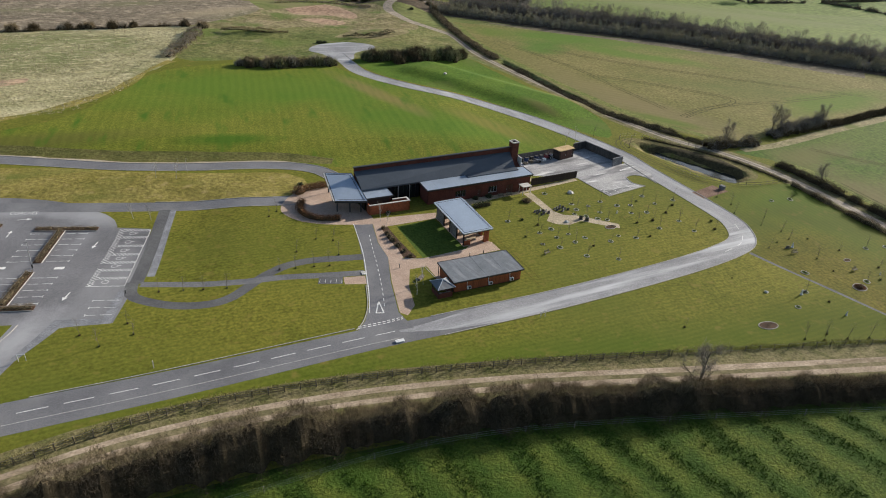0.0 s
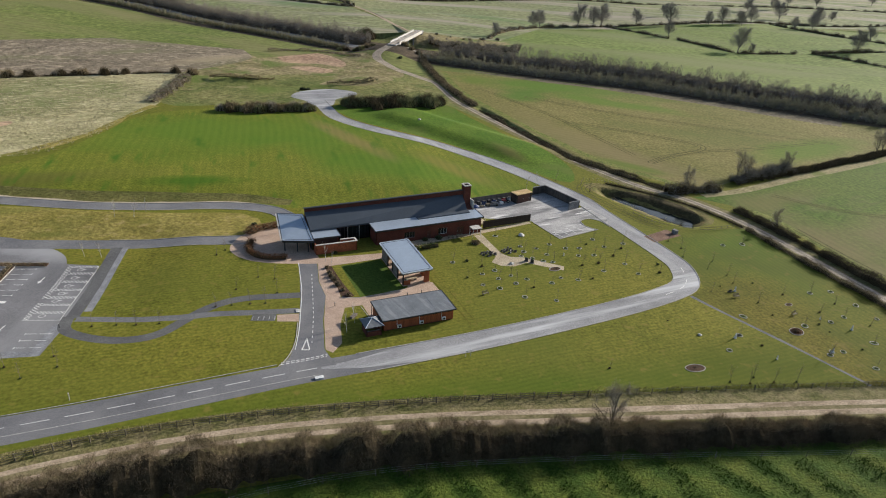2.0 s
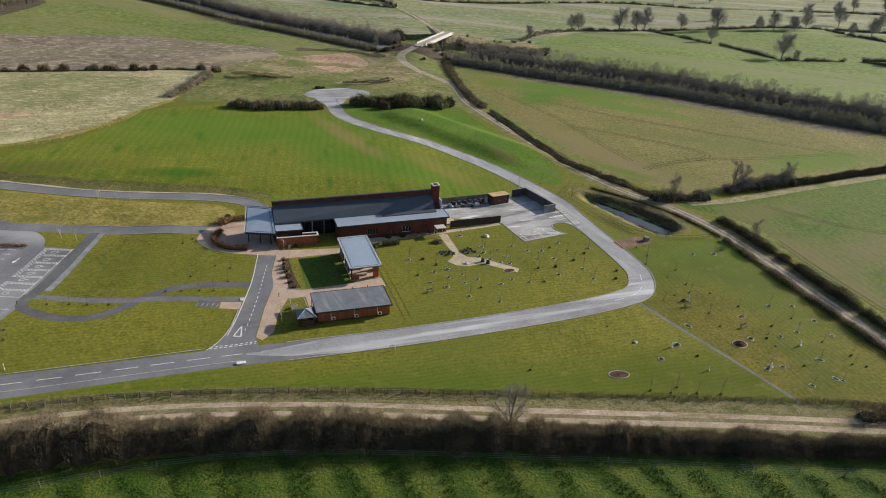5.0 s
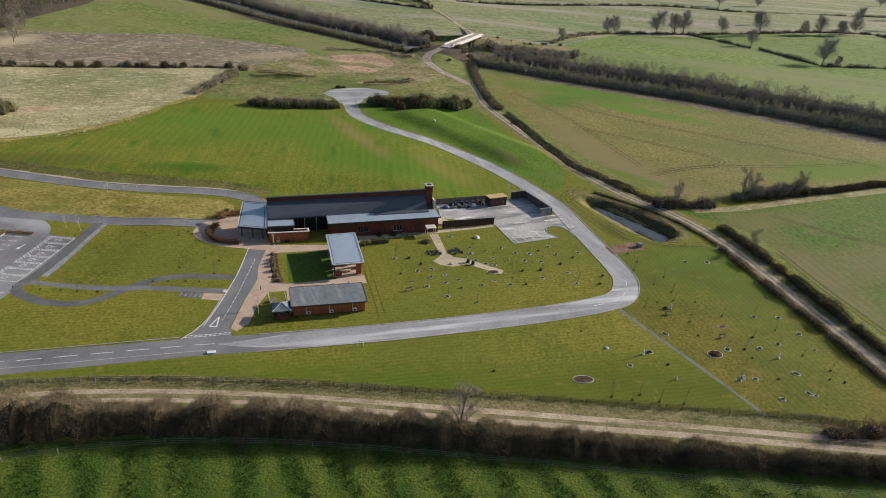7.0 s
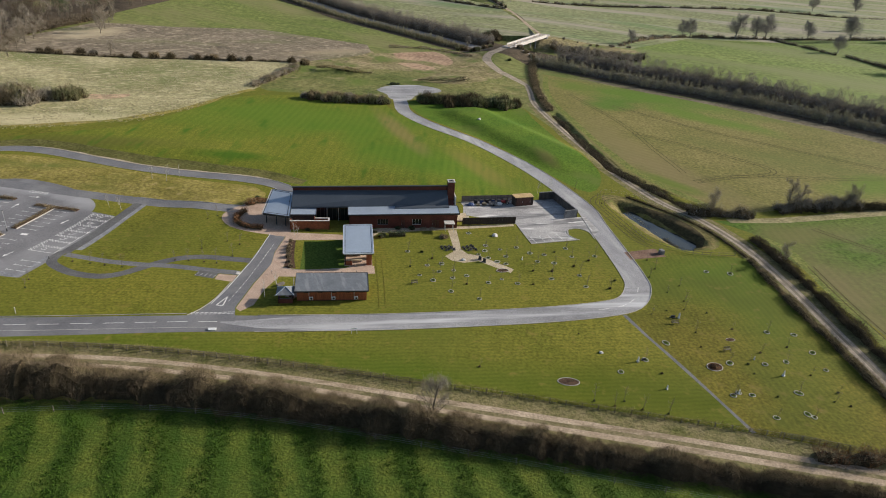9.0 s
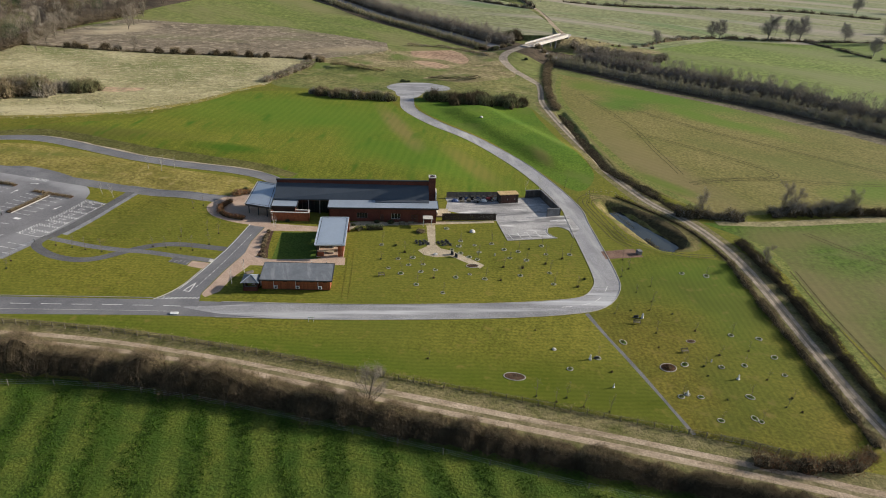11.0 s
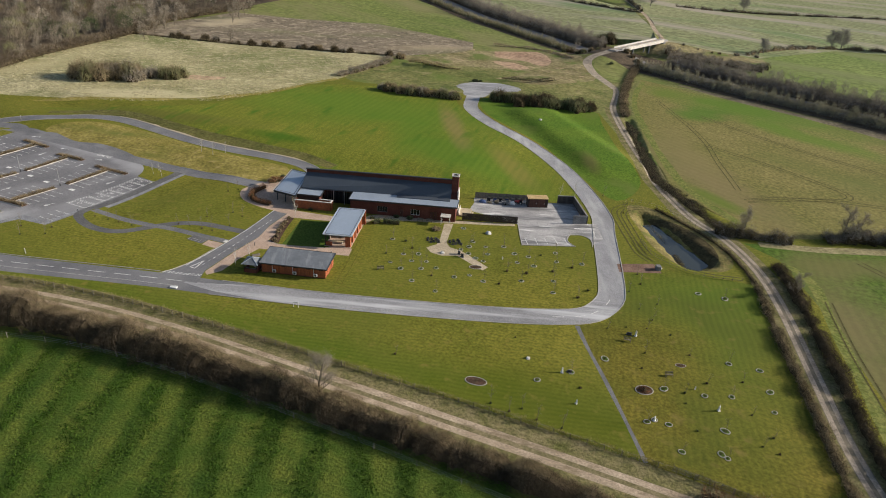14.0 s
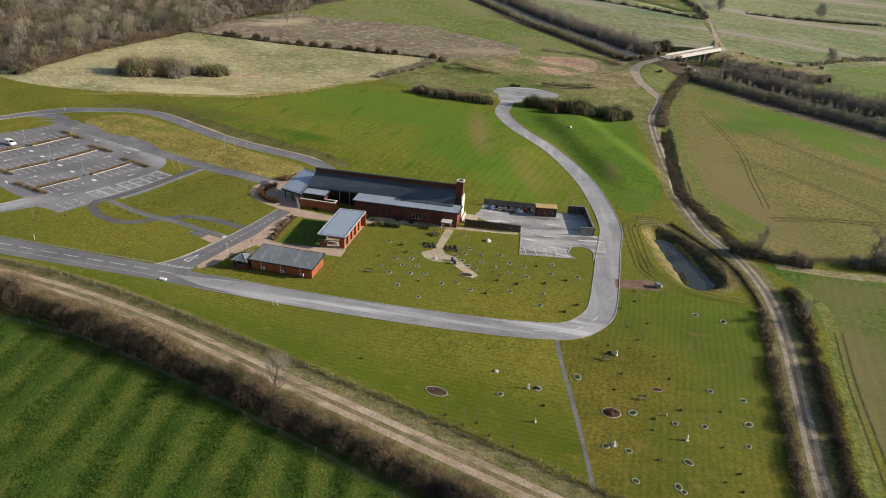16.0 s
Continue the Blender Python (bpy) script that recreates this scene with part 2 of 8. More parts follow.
G["pondbank"] = grassy("pond_bank", (0.125, 0.112, 0.038), (0.255, 0.212, 0.090), 0.25, 1.5, relief=0.8, dist=0.25, extra=both(patches(0.16, 0.50, 0.62, (0.12, 0.145, 0.030)), patches(0.5, 0.58, 0.72, (0.24, 0.175, 0.07))))
# far pond bank: dark soil, deepened in colour for the shade on it
G["shaded_bank"] = grassy("dark_wet_bank", (0.042, 0.036, 0.018), (0.105, 0.085, 0.042), 0.3, 1.5, relief=0.9, dist=0.25)
G["soil"] = grassy("planting_soil", (0.055, 0.035, 0.025), (0.120, 0.075, 0.050), 0.8, 5, relief=0.7, dist=0.08)

M = {}
M["asphalt"] = mottled("asphalt", (0.125, 0.125, 0.135), (0.20, 0.20, 0.21), 0.08, 6.0, grain_amount=0.5, rough=0.85, relief=0.15, dist=0.01, extra=patches(0.12, 0.50, 0.75, (0.22, 0.22, 0.22)))
M["worn_road"] = mottled("worn_concrete_road", (0.20, 0.20, 0.212), (0.34, 0.34, 0.348), 0.09, 4.0, grain_amount=0.5, rough=0.8, relief=0.15, dist=0.01, extra=both(
    patches(0.16, 0.48, 0.70, (0.54, 0.545, 0.56), stretch=(18, 0.16, 2.4)), patches(0.10, 0.54, 0.76, (0.17, 0.17, 0.178), stretch=(18, 0.3, 2.0))))
M["worn_bend"] = mottled("worn_concrete_bend", (0.23, 0.23, 0.243), (0.37, 0.37, 0.38), 0.09, 4.0, grain_amount=0.5, rough=0.8, relief=0.15, dist=0.01, extra=both(
    patches(0.16, 0.50, 0.74, (0.43, 0.43, 0.43), stretch=(112, 0.25, 2.0)), patches(0.08, 0.54, 0.76, (0.18, 0.18, 0.188), stretch=(120, 0.5, 1.6))))
M["yard"] = mottled("pale_yard_concrete", (0.27, 0.265, 0.265), (0.47, 0.455, 0.445), 0.10, 3.0, rough=0.8, relief=0.12, dist=0.01, extra=both(patches(0.18, 0.5, 0.66, (0.15, 0.15, 0.155), stretch=(20, 0.4, 1.8)), patches(0.3, 0.58, 0.72, (0.70, 0.69, 0.67), stretch=(20, 0.35, 1.7))))
M["carpark"] = mottled("car_park_asphalt", (0.132, 0.130, 0.138), (0.208, 0.206, 0.215), 0.06, 5.0, rough=0.85, relief=0.15, dist=0.01, extra=both(patches(0.05, 0.50, 0.70, (0.25, 0.25, 0.257), stretch=(80, 0.6, 1.5)),
    spot(-51.5, 99, 72, 9, 3.6, (0.42, 0.42, 0.43), 0.3, 0.9, 0.3), spot(-53, 147, 160, 9, 3.5, (0.36, 0.36, 0.37), 0.3, 0.9, 0.2), spot(-78, 149.5, 176, 24, 2.6, (0.34, 0.34, 0.35), 0.3, 0.95, 0.2)))
M["gravel_grey"] = mottled("grey_gravel_edging", (0.18, 0.185, 0.20), (0.29, 0.295, 0.31), 0.4, 4.0, rough=0.9, relief=0.3, dist=0.02)
M["path_pale"] = mottled("pale_path_asphalt", (0.135, 0.135, 0.142), (0.205, 0.205, 0.21), 0.2, 5.0, rough=0.9)
M["path"] = mottled("dark_path_asphalt", (0.10, 0.10, 0.105), (0.15, 0.15, 0.15), 0.15, 6.0, rough=0.9)
M["paving"] = mottled("buff_paving", (0.37, 0.265, 0.20), (0.50, 0.375, 0.29), 0.25, 4.0, rough=0.85, relief=0.2, dist=0.01)
M["pale_path"] = mottled("sandy_path", (0.36, 0.30, 0.21), (0.52, 0.44, 0.32), 0.3, 4.0, rough=0.9, relief=0.2, dist=0.02)
M["track"] = mottled("gravel_track", (0.27, 0.21, 0.145), (0.47, 0.38, 0.285), 0.2, 2.5, rough=0.95, relief=0.4, dist=0.05, extra=patches(0.3, 0.54, 0.72, (0.17, 0.135, 0.08), stretch=(8, 0.4, 1.5)))
M["track_middle"] = mottled("worn_track_middle", (0.135, 0.122, 0.055), (0.25, 0.21, 0.125), 0.3, 2.0, rough=0.95, relief=0.5, dist=0.06)
M["apron"] = mottled("reddish_gravel", (0.14, 0.085, 0.065), (0.25, 0.165, 0.125), 0.4, 3.0, rough=0.95)
M["lane_rut"] = mottled("worn_lane_gravel", (0.22, 0.185, 0.145), (0.42, 0.36, 0.29), 0.3, 2.5, rough=0.9, relief=0.4, dist=0.05)
M["mud"] = mottled("muddy_lane", (0.10, 0.085, 0.055), (0.18, 0.15, 0.10), 0.4, 2.5, rough=0.7, relief=0.4, dist=0.05)
M["kerb"] = mottled("kerb_stone", (0.32, 0.31, 0.29), (0.46, 0.44, 0.41), 0.5, 6.0, rough=0.85)
M["white"] = mottled("road_paint", (0.62, 0.62, 0.60), (0.80, 0.80, 0.78), 1.5, 8.0, rough=0.6, relief=0)
M["brick"] = mottled("red_brick", (0.095, 0.030, 0.022), (0.155, 0.052, 0.036), 0.4, 7.0, rough=0.85, relief=0.3, dist=0.02)
M["timber_red"] = mottled("red_cedar_cladding", (0.22, 0.058, 0.022), (0.38, 0.110, 0.040), 0.6, 5.0, rough=0.7, relief=0.2, dist=0.01, vary=0.18)
M["timber_dark"] = mottled("dark_stained_timber", (0.030, 0.022, 0.02), (0.055, 0.042, 0.036), 0.6, 5.0, rough=0.8, vary=0.15)
M["timber_mid"] = mottled("brown_weathered_boards", (0.070, 0.060, 0.054), (0.130, 0.112, 0.098), 0.6, 5.0, rough=0.85, vary=0.15)
M["timber_grey"] = mottled("weathered_timber", (0.15, 0.13, 0.115), (0.26, 0.23, 0.20), 0.8, 6.0, rough=0.9, vary=0.15)
M["timber_post"] = mottled("weathered_fence_timber", (0.15, 0.135, 0.10), (0.28, 0.25, 0.19), 0.8, 6.0, rough=0.9, vary=0.15)
M["zinc"] = mottled("grey_zinc_roof", (0.39, 0.455, 0.54), (0.46, 0.53, 0.61), 0.12, 3.0, grain_amount=0.1, blotch=0.03, rough=0.38, relief=0.05, dist=0.01, metal=0.35)
M["slate_metal"] = mottled("dark_standing_seam", (0.070, 0.085, 0.104), (0.092, 0.110, 0.132), 0.12, 3.0, grain_amount=0.1, blotch=0.03, rough=0.5, relief=0.05, dist=0.01, metal=0.25)
M["felt"] = mottled("mineral_felt_roof", (0.120, 0.132, 0.146), (0.175, 0.190, 0.208), 0.4, 4.0, grain_amount=0.2, rough=0.55, relief=0.1, dist=0.01, extra=patches(0.5, 0.52, 0.75, (0.27, 0.28, 0.29), stretch=(16.8, 2.0, 0.4)))
M["zinc_edge"] = mottled("pale_folded_zinc", (0.52, 0.56, 0.60), (0.66, 0.70, 0.74), 0.6, 6.0, grain_amount=0.2, rough=0.35, relief=0, metal=0.3)
M["trim"] = mottled("black_fascia", (0.018, 0.02, 0.022), (0.035, 0.036, 0.04), 1.0, 6.0, rough=0.5, relief=0)
M["coping"] = mottled("pale_stone_coping", (0.45, 0.43, 0.40), (0.60, 0.57, 0.53), 0.8, 6.0, rough=0.8)
M["white_box"] = mottled("white_enamel", (0.66, 0.66, 0.65), (0.80, 0.80, 0.79), 1.0, 8.0, rough=0.4, relief=0)
M["grey_panel"] = mottled("grey_plaster", (0.16, 0.16, 0.168), (0.26, 0.26, 0.27), 0.4, 4.0, rough=0.9)
M["steel"] = mottled("galvanised_steel", (0.40, 0.41, 0.42), (0.55, 0.56, 0.57), 2.0, 10.0, rough=0.45, metal=0.7, relief=0)
M["bark"] = mottled("pale_bark", (0.13, 0.11, 0.085), (0.26, 0.225, 0.175), 0.8, 6.0, rough=0.95)
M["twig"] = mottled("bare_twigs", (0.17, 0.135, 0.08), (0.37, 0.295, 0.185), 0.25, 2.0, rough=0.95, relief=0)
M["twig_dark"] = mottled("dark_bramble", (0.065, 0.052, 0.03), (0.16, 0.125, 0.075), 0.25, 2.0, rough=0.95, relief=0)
M["twig_grey"] = mottled("grey_woodland_twigs", (0.22, 0.195, 0.155), (0.40, 0.355, 0.29), 0.08, 1.0, rough=0.95, relief=0)
M["twig_wood"] = mottled("dark_woodland_twigs", (0.12, 0.098, 0.075), (0.23, 0.19, 0.14), 0.06, 1.0, rough=0.95, relief=0)
# bramble darkened to the tone of a hedge's shaded side
M["bramble_shade"] = mottled("shaded_bramble", (0.05, 0.04, 0.028), (0.135, 0.105, 0.07), 0.25, 2.0, rough=0.95, relief=0)
M["twig_belt"] = mottled("lichen_green_poles", (0.24, 0.225, 0.15), (0.40, 0.37, 0.26), 0.1, 1.0, rough=0.95, relief=0)
M["twig_far"] = mottled("grey_hedgerow_twigs", (0.20, 0.186, 0.172), (0.32, 0.30, 0.28), 0.2, 1.0, rough=0.95, relief=0)
M["twig_green"] = mottled("lichened_twigs", (0.15, 0.155, 0.075), (0.26, 0.25, 0.135), 0.1, 1.0, rough=0.95, relief=0)
M["evergreen"] = mottled("evergreen_leaves", (0.025, 0.045, 0.012), (0.065, 0.095, 0.022), 0.5, 3.0, rough=0.7, relief=0)
M["straw"] = mottled("straw_grass", (0.19, 0.175, 0.06), (0.33, 0.285, 0.13), 0.4, 3.0, rough=0.95, relief=0)
# dark tone in place of the shade among inner twigs
M["hedge_core"] = mottled("shaded_hedge_inside", (0.035, 0.028, 0.016), (0.075, 0.06, 0.036), 0.5, 3.0, rough=1.0)
M["russet"] = mottled("russet_shrub", (0.16, 0.075, 0.035), (0.30, 0.15, 0.075), 0.4, 3.0, rough=0.9, relief=0)
M["stone"] = mottled("pale_stone", (0.42, 0.41, 0.38), (0.62, 0.60, 0.56), 1.0, 6.0, rough=0.8)
M["dark_stone"] = mottled("dark_granite", (0.03, 0.03, 0.033), (0.07, 0.07, 0.075), 1.5, 8.0, rough=0.35)
M["gold_panel"] = mottled("sandy_roof_sheet", (0.42, 0.28, 0.12), (0.58, 0.42, 0.21), 0.6, 5.0, rough=0.7)
M["bronze"] = mottled("brown_door", (0.06, 0.02, 0.016), (0.10, 0.035, 0.026), 1.0, 6.0, rough=0.5)


def plain(name, colour, rough, metal=0.0, alpha_glass=False):
    m, n, l, p = nodes_of(name)
    p.inputs["Base Color"].default_value = (*colour, 1)
    p.inputs["Roughness"].default_value, p.inputs["Metallic"].default_value = rough, metal
    return m


M["glass"] = plain("dark_window_glass", (0.012, 0.015, 0.018), 0.05)
M["rubber"] = plain("black_rubber", (0.02, 0.02, 0.02), 0.8)
M["cable"] = plain("aluminium_cable", (0.45, 0.45, 0.44), 0.5, 0.6)


def water_material():
    m, n, l, p = nodes_of("pond_water")
    src = n.new("ShaderNodeTexCoord").outputs["Object"]
    f = noise_node(n, l, src, 1.2, 3, 0.6)
    p.inputs["Base Color"].default_value = (0.035, 0.04, 0.035, 1)
    p.inputs["Roughness"].default_value = 0.08
    bump(n, l, p, f, 0.12, 0.05)
    return m


M["water"] = water_material()

# ---- tools for building ----
from mathutils import geometry


def curve_through(pts, step=3.0):
    """A smooth line through the points, about one point every step metres."""
    p = [Vector(q) for q in pts]
    p = [2 * p[0] - p[1], *p, 2 * p[-1] - p[-2]]
    out = []
    for i in range(1, len(p) - 2):
        a, b, c, d = p[i - 1:i + 3]
        n = max(1, round((c - b).length / step))
        for k in range(n):
            t = k / n
            out.append(0.5 * (2 * b + (c - a) * t + (2 * a - 5 * b + 4 * c - d) * t * t + (3 * b - a - 3 * c + d) * t ** 3))
    out.append(p[-2])
    return out


def offset(line, d):
    """The line moved d metres to its left (scalar, or one value per point)."""
    out = []
    for i, q in enumerate(line):
        t = line[min(i + 1, len(line) - 1)] - line[max(i - 1, 0)]
        t = Vector((t.x, t.y)).normalized()
        w = d[i] if isinstance(d, list) else d
        out.append(Vector((q.x - t.y * w, q.y + t.x * w)))
    return out


def ribbon(pts, width, step=3.0):
    """The outline of a band of that width (or widths, one per point) along the points."""
    line = curve_through(pts, step)
    if isinstance(width, (list, tuple)):
        ws = [w[2] / 2 for w in [Vector(q) for q in curve_through([(x, 0.0, w) for x, (_, w) in enumerate(zip(pts, width))], 1.0)]]
        ws = list(np.interp(np.linspace(0, 1, len(line)), np.linspace(0, 1, len(ws)), ws))
        return offset(line, ws) + offset(line, [-w for w in ws])[::-1]
    return offset(line, width / 2) + offset(line, -width / 2)[::-1]


def blob(pts, step=3.0):
    """A smooth closed outline through the points."""
    p = [Vector(q) for q in pts]
    n = len(p)
    out = []
    for i in range(n):
        a, b, c, d = p[i - 1], p[i], p[(i + 1) % n], p[(i + 2) % n]
        m = max(1, round((c - b).length / step))
        for k in range(m):
            t = k / m
            out.append(0.5 * (2 * b + (c - a) * t + (2 * a - 5 * b + 4 * c - d) * t * t + (3 * b - a - 3 * c + d) * t ** 3))
    return out


def poly(pts):
    return [Vector(q) for q in pts]


def inside(xs, ys, outline):
    """Which of the places lie inside the outline."""
    res = np.zeros(len(xs), bool)
    n = len(outline)
    for i in range(n):
        x1, y1, x2, y2 = *outline[i][:2], *outline[(i + 1) % n][:2]
        if y1 == y2:
            continue
        cond = (ys < y1) != (ys < y2)
        res ^= cond & (xs < (x2 - x1) * (ys - y1) / (y2 - y1) + x1)
    return res


def smooth(t):
    t = np.clip(t, 0, 1)
    return t * t * (3 - 2 * t)


def along(x, y, ax, ay, bx, by):
    """How far along a line (0..1) and how far off it a place lies."""
    dx, dy = bx - ax, by - ay
    n = math.hypot(dx, dy)
    t = np.clip(((x - ax) * dx + (y - ay) * dy) / n ** 2, 0, 1)
    return t, np.hypot(x - ax - t * dx, y - ay - t * dy)


def hill(x, y, cx, cy, angle, sa, sb, h):
    a = radians(angle)
    u = (x - cx) * math.cos(a) + (y - cy) * math.sin(a)
    v = -(x - cx) * math.sin(a) + (y - cy) * math.cos(a)
    return h * np.exp(-(u / sa) ** 2 / 2 - (v / sb) ** 2 / 2)


def height(x, y):
    """The lie of the land."""
    x, y = np.asarray(x, float), np.asarray(y, float)
    z = 1.5 * smooth((y - 176) / 16) * smooth((62 - x) / 30) * (1 - 0.6 * smooth((y - 215) / 50))
    # terrace above the road, with a steep face towards it
    side = (x - 25) * 0.745 + (y - 268) * 0.667
    reach = (x - 25) * 0.667 - (y - 268) * 0.745
    z = z + 1.8 * smooth((side + 2.5) / 10.0) * (1 - smooth((side - 17) / 9)) * smooth((reach + 8) / 14) * (1 - smooth((reach - 62) / 22))
    # the car park lies in a shallow hollow
    z = z - 1.25 * smooth((y - 104) / 30) * smooth((-18 - x) / 16) * (1 - smooth((y - 152) / 13))
    # spoil heaps and the bank beside the bridge
    z = z + hill(x, y, -34, 326, 5, 14, 4.0, 2.2) + hill(x, y, 14, 322, 20, 9, 4, 2.0) + hill(x, y, 26, 336, -30, 10, 6, 1.4) + hill(x, y, -6, 384, 10, 12, 5, -1.5)
    t, d = along(x, y, 62, 468, 124, 472)
    z = z + 4.2 * (1 - 0.9 * t) * smooth((26 - d) / 22) * smooth((y - 436) / 18)
    # the pond: a steep far bank and a gentle near one
    t, d = along(x, y, 97.6, 187.2, 111.4, 168.0)
    d = d - 0.1 - 1.3 * t + 0.4 * np.sin(x * 0.75 + y * 0.41) + 0.25 * np.sin(y * 1.1 - x * 0.5)
    steep = (x - 97.6) * 19.2 + (y - 187.2) * 13.8 > 0
    z = z - 2.5 * (1 - smooth(d / np.where(steep, 4.7, 6.6)))
    # ditch beside the lane
    t, d = along(x, y, 72.5, 290, 93.6, 222)
    z = z - 1.1 * smooth((2.6 - d) / 2.0)
    t, d = along(x, y, 93.6, 222, 118, 189)
    z = z - 0.7 * smooth((2.2 - d) / 2.0)
    t, d = along(x, y, 30, 388, 41, 414)
    z = z + (1.0 + 4.9 * t) * smooth((24 - d) / 20)
    t, d = along(x, y, 60, 462, 66, 490)
    z = z + 1.9 * (1 - 0.6 * t) * smooth((30 - d) / 26) * (1 - smooth((454 - y) / 16))
    far = smooth((np.hypot(x - 20, y - 140) - 230) / 120)
    z = z + far * (1.2 * np.sin(x / 61 + y / 83) + 0.8 * np.sin(x / 37 - y / 45))
    return z


def hz(x, y):
    return float(height(x, y))


def part(name, bm, material, parent=None, label="", smooth_faces=False):
    """Links a bmesh as one mesh object under a thing or under a part."""
    me = bpy.data.meshes.new(name)
    bm.to_mesh(me)
    bm.free()
    me.materials.append(material)
    if smooth_faces:
        me.polygons.foreach_set("use_smooth", [True] * len(me.polygons))
    ob = new(name, me)
    ob.parent = parent
    return tagged(ob, label)


def mesh_object(name, verts, faces, material, parent=None, label=""):
    me = bpy.data.meshes.new(name)
    me.from_pydata(verts, [], faces)
    me.materials.append(material)
    ob = new(name, me)
    ob.parent = parent
    return tagged(ob, label)


def empty(name, m, label, category, group="", kind=""):
    ob = new(name)
    ob.matrix_world = m
    return tagged(ob, label, category, group, kind)


def box(bm, x0, x1, y0, y1, z0, z1, bevel=0.0, m=None):
    """A block added to the bmesh, its edges rounded if wanted."""
    vs = [bm.verts.new((x, y, z)) for x in (x0, x1) for y in (y0, y1) for z in (z0, z1)]
    fs = [bm.faces.new([vs[i] for i in q]) for q in ((0, 1, 3, 2), (4, 6, 7, 5), (0, 4, 5, 1), (2, 3, 7, 6), (0, 2, 6, 4), (1, 5, 7, 3))]
    if bevel:
        es = list({e for f in fs for e in f.edges})
        r = bmesh.ops.bevel(bm, geom=es, offset=bevel, segments=1, affect="EDGES")
        vs = list({v for f in r["faces"] for v in f.verts} | {v for v in vs if v.is_valid})
    if m is not None:
        bmesh.ops.transform(bm, matrix=m, verts=[v for v in vs if v.is_valid])
    return bm


def block(*a, **k):
    return box(bmesh.new(), *a, **k)


def prism(corners, z0, z1, bm=None):
    """A slab with that plan; z0 and z1 are numbers or one value per corner."""
    bm = bm or bmesh.new()
    n = len(corners)
    lo = [bm.verts.new((x, y, z0[i] if isinstance(z0, (list, tuple)) else z0)) for i, (x, y) in enumerate(corners)]
    hi = [bm.verts.new((x, y, z1[i] if isinstance(z1, (list, tuple)) else z1)) for i, (x, y) in enumerate(corners)]
    bm.faces.new(hi)
    bm.faces.new(lo[::-1])
    for i in range(n):
        j = (i + 1) % n
        bm.faces.new((lo[i], lo[j], hi[j], hi[i]))
    bmesh.ops.recalc_face_normals(bm, faces=bm.faces)
    return bm


def rod(bm, a, b, r0, r1, sides=5):
    """A tapered bar from a to b."""
    a, b = Vector(a), Vector(b)
    d = (b - a).normalized()
    s = d.cross((0, 0, 1) if abs(d.z) < 0.9 else (1, 0, 0)).normalized()
    t = d.cross(s)
    ring = []
    for p, r in ((a, r0), (b, r1)):
        ring.append([bm.verts.new(p + (s * math.cos(k) + t * math.sin(k)) * r) for k in (2 * math.pi * i / sides for i in range(sides))])
    for i in range(sides):
        j = (i + 1) % sides
        bm.faces.new((ring[0][i], ring[0][j], ring[1][j], ring[1][i]))
    bm.faces.new(ring[1])
    bm.faces.new(ring[0][::-1])
    return bm


# ---- ground, fields and roads: one continuous sheet, cut along every boundary ----
MAIN = [(-150, 48), (-80, 70.5), (-46.7, 80.2), (-25, 86.2), (4.3, 95.2), (20.7, 99.7), (44, 106.6), (71, 116.2), (86.5, 122.6)]
BEND = [(71, 116.2), (86.5, 123.0), (93.5, 128.0), (96.0, 135.5), (95.3, 142.0), (91.6, 156), (87.3, 171.0), (84.3, 182), (74.8, 199.5), (62.5, 217), (47.5, 232), (28, 247), (12.3, 264), (6.5, 279), (2.5, 294)]
LOOP = [(-150, 110), (-134, 128), (-130, 141.7), (-126.5, 153), (-119.5, 160.0), (-109.3, 167.7), (-101.8, 173.6), (-93, 176.6), (-83, 176.6), (-72.6, 175.2), (-52.6, 172.4), (-34.4, 172.2), (-20.9, 173.3), (-10, 172.6), (-3, 169.5), (1.5, 163.5)]
EW = [(-126, 150), (-116, 154.5), (-108, 152.5), (-98, 151.5), (-83.6, 151.5), (-60, 151.2), (-41, 151.2), (-29, 151.4), (-16, 151.0), (-9, 151.8)]
ENTRY = [(-56.0, 76), (-54.6, 84), (-53.6, 90.6), (-52.7, 95), (-51.4, 99.3), (-50.2, 104.5)]
TRACK_S = [(-120, 26), (-80, 48), (-42.1, 68.3), (-23.2, 75.6), (0.3, 80.6), (27.1, 82.6), (56, 82.6), (79.4, 82.6), (100, 82.6), (125, 82.2), (150, 82.0), (230, 88)]
LANE_E = [(150, 83), (147.5, 90), (142, 106), (136.9, 128), (131.8, 150.5), (126.3, 168), (117.8, 183.4), (107.3, 194.8), (94.8, 217.4), (87, 238), (78.8, 259), (70, 283), (63.2, 305), (60, 328), (57, 342), (50, 353.5), (42, 366), (34.6, 381), (31.4, 392), (32.6, 401), (37.5, 409), (41.5, 415.5), (43, 419)]
LANE_N = [(58.5, 458), (64, 478), (58, 505), (46, 545), (36, 590), (20, 650), (-10, 730)]
ARTERY = [(-420, 830), (-260, 690), (-123, 568), (-32, 480), (20, 438), (68, 411), (120, 381), (165, 361), (202, 339), (300, 270), (420, 190)]

REGIONS = []


def region(target, outline, material):
    REGIONS.append((target, outline, material))


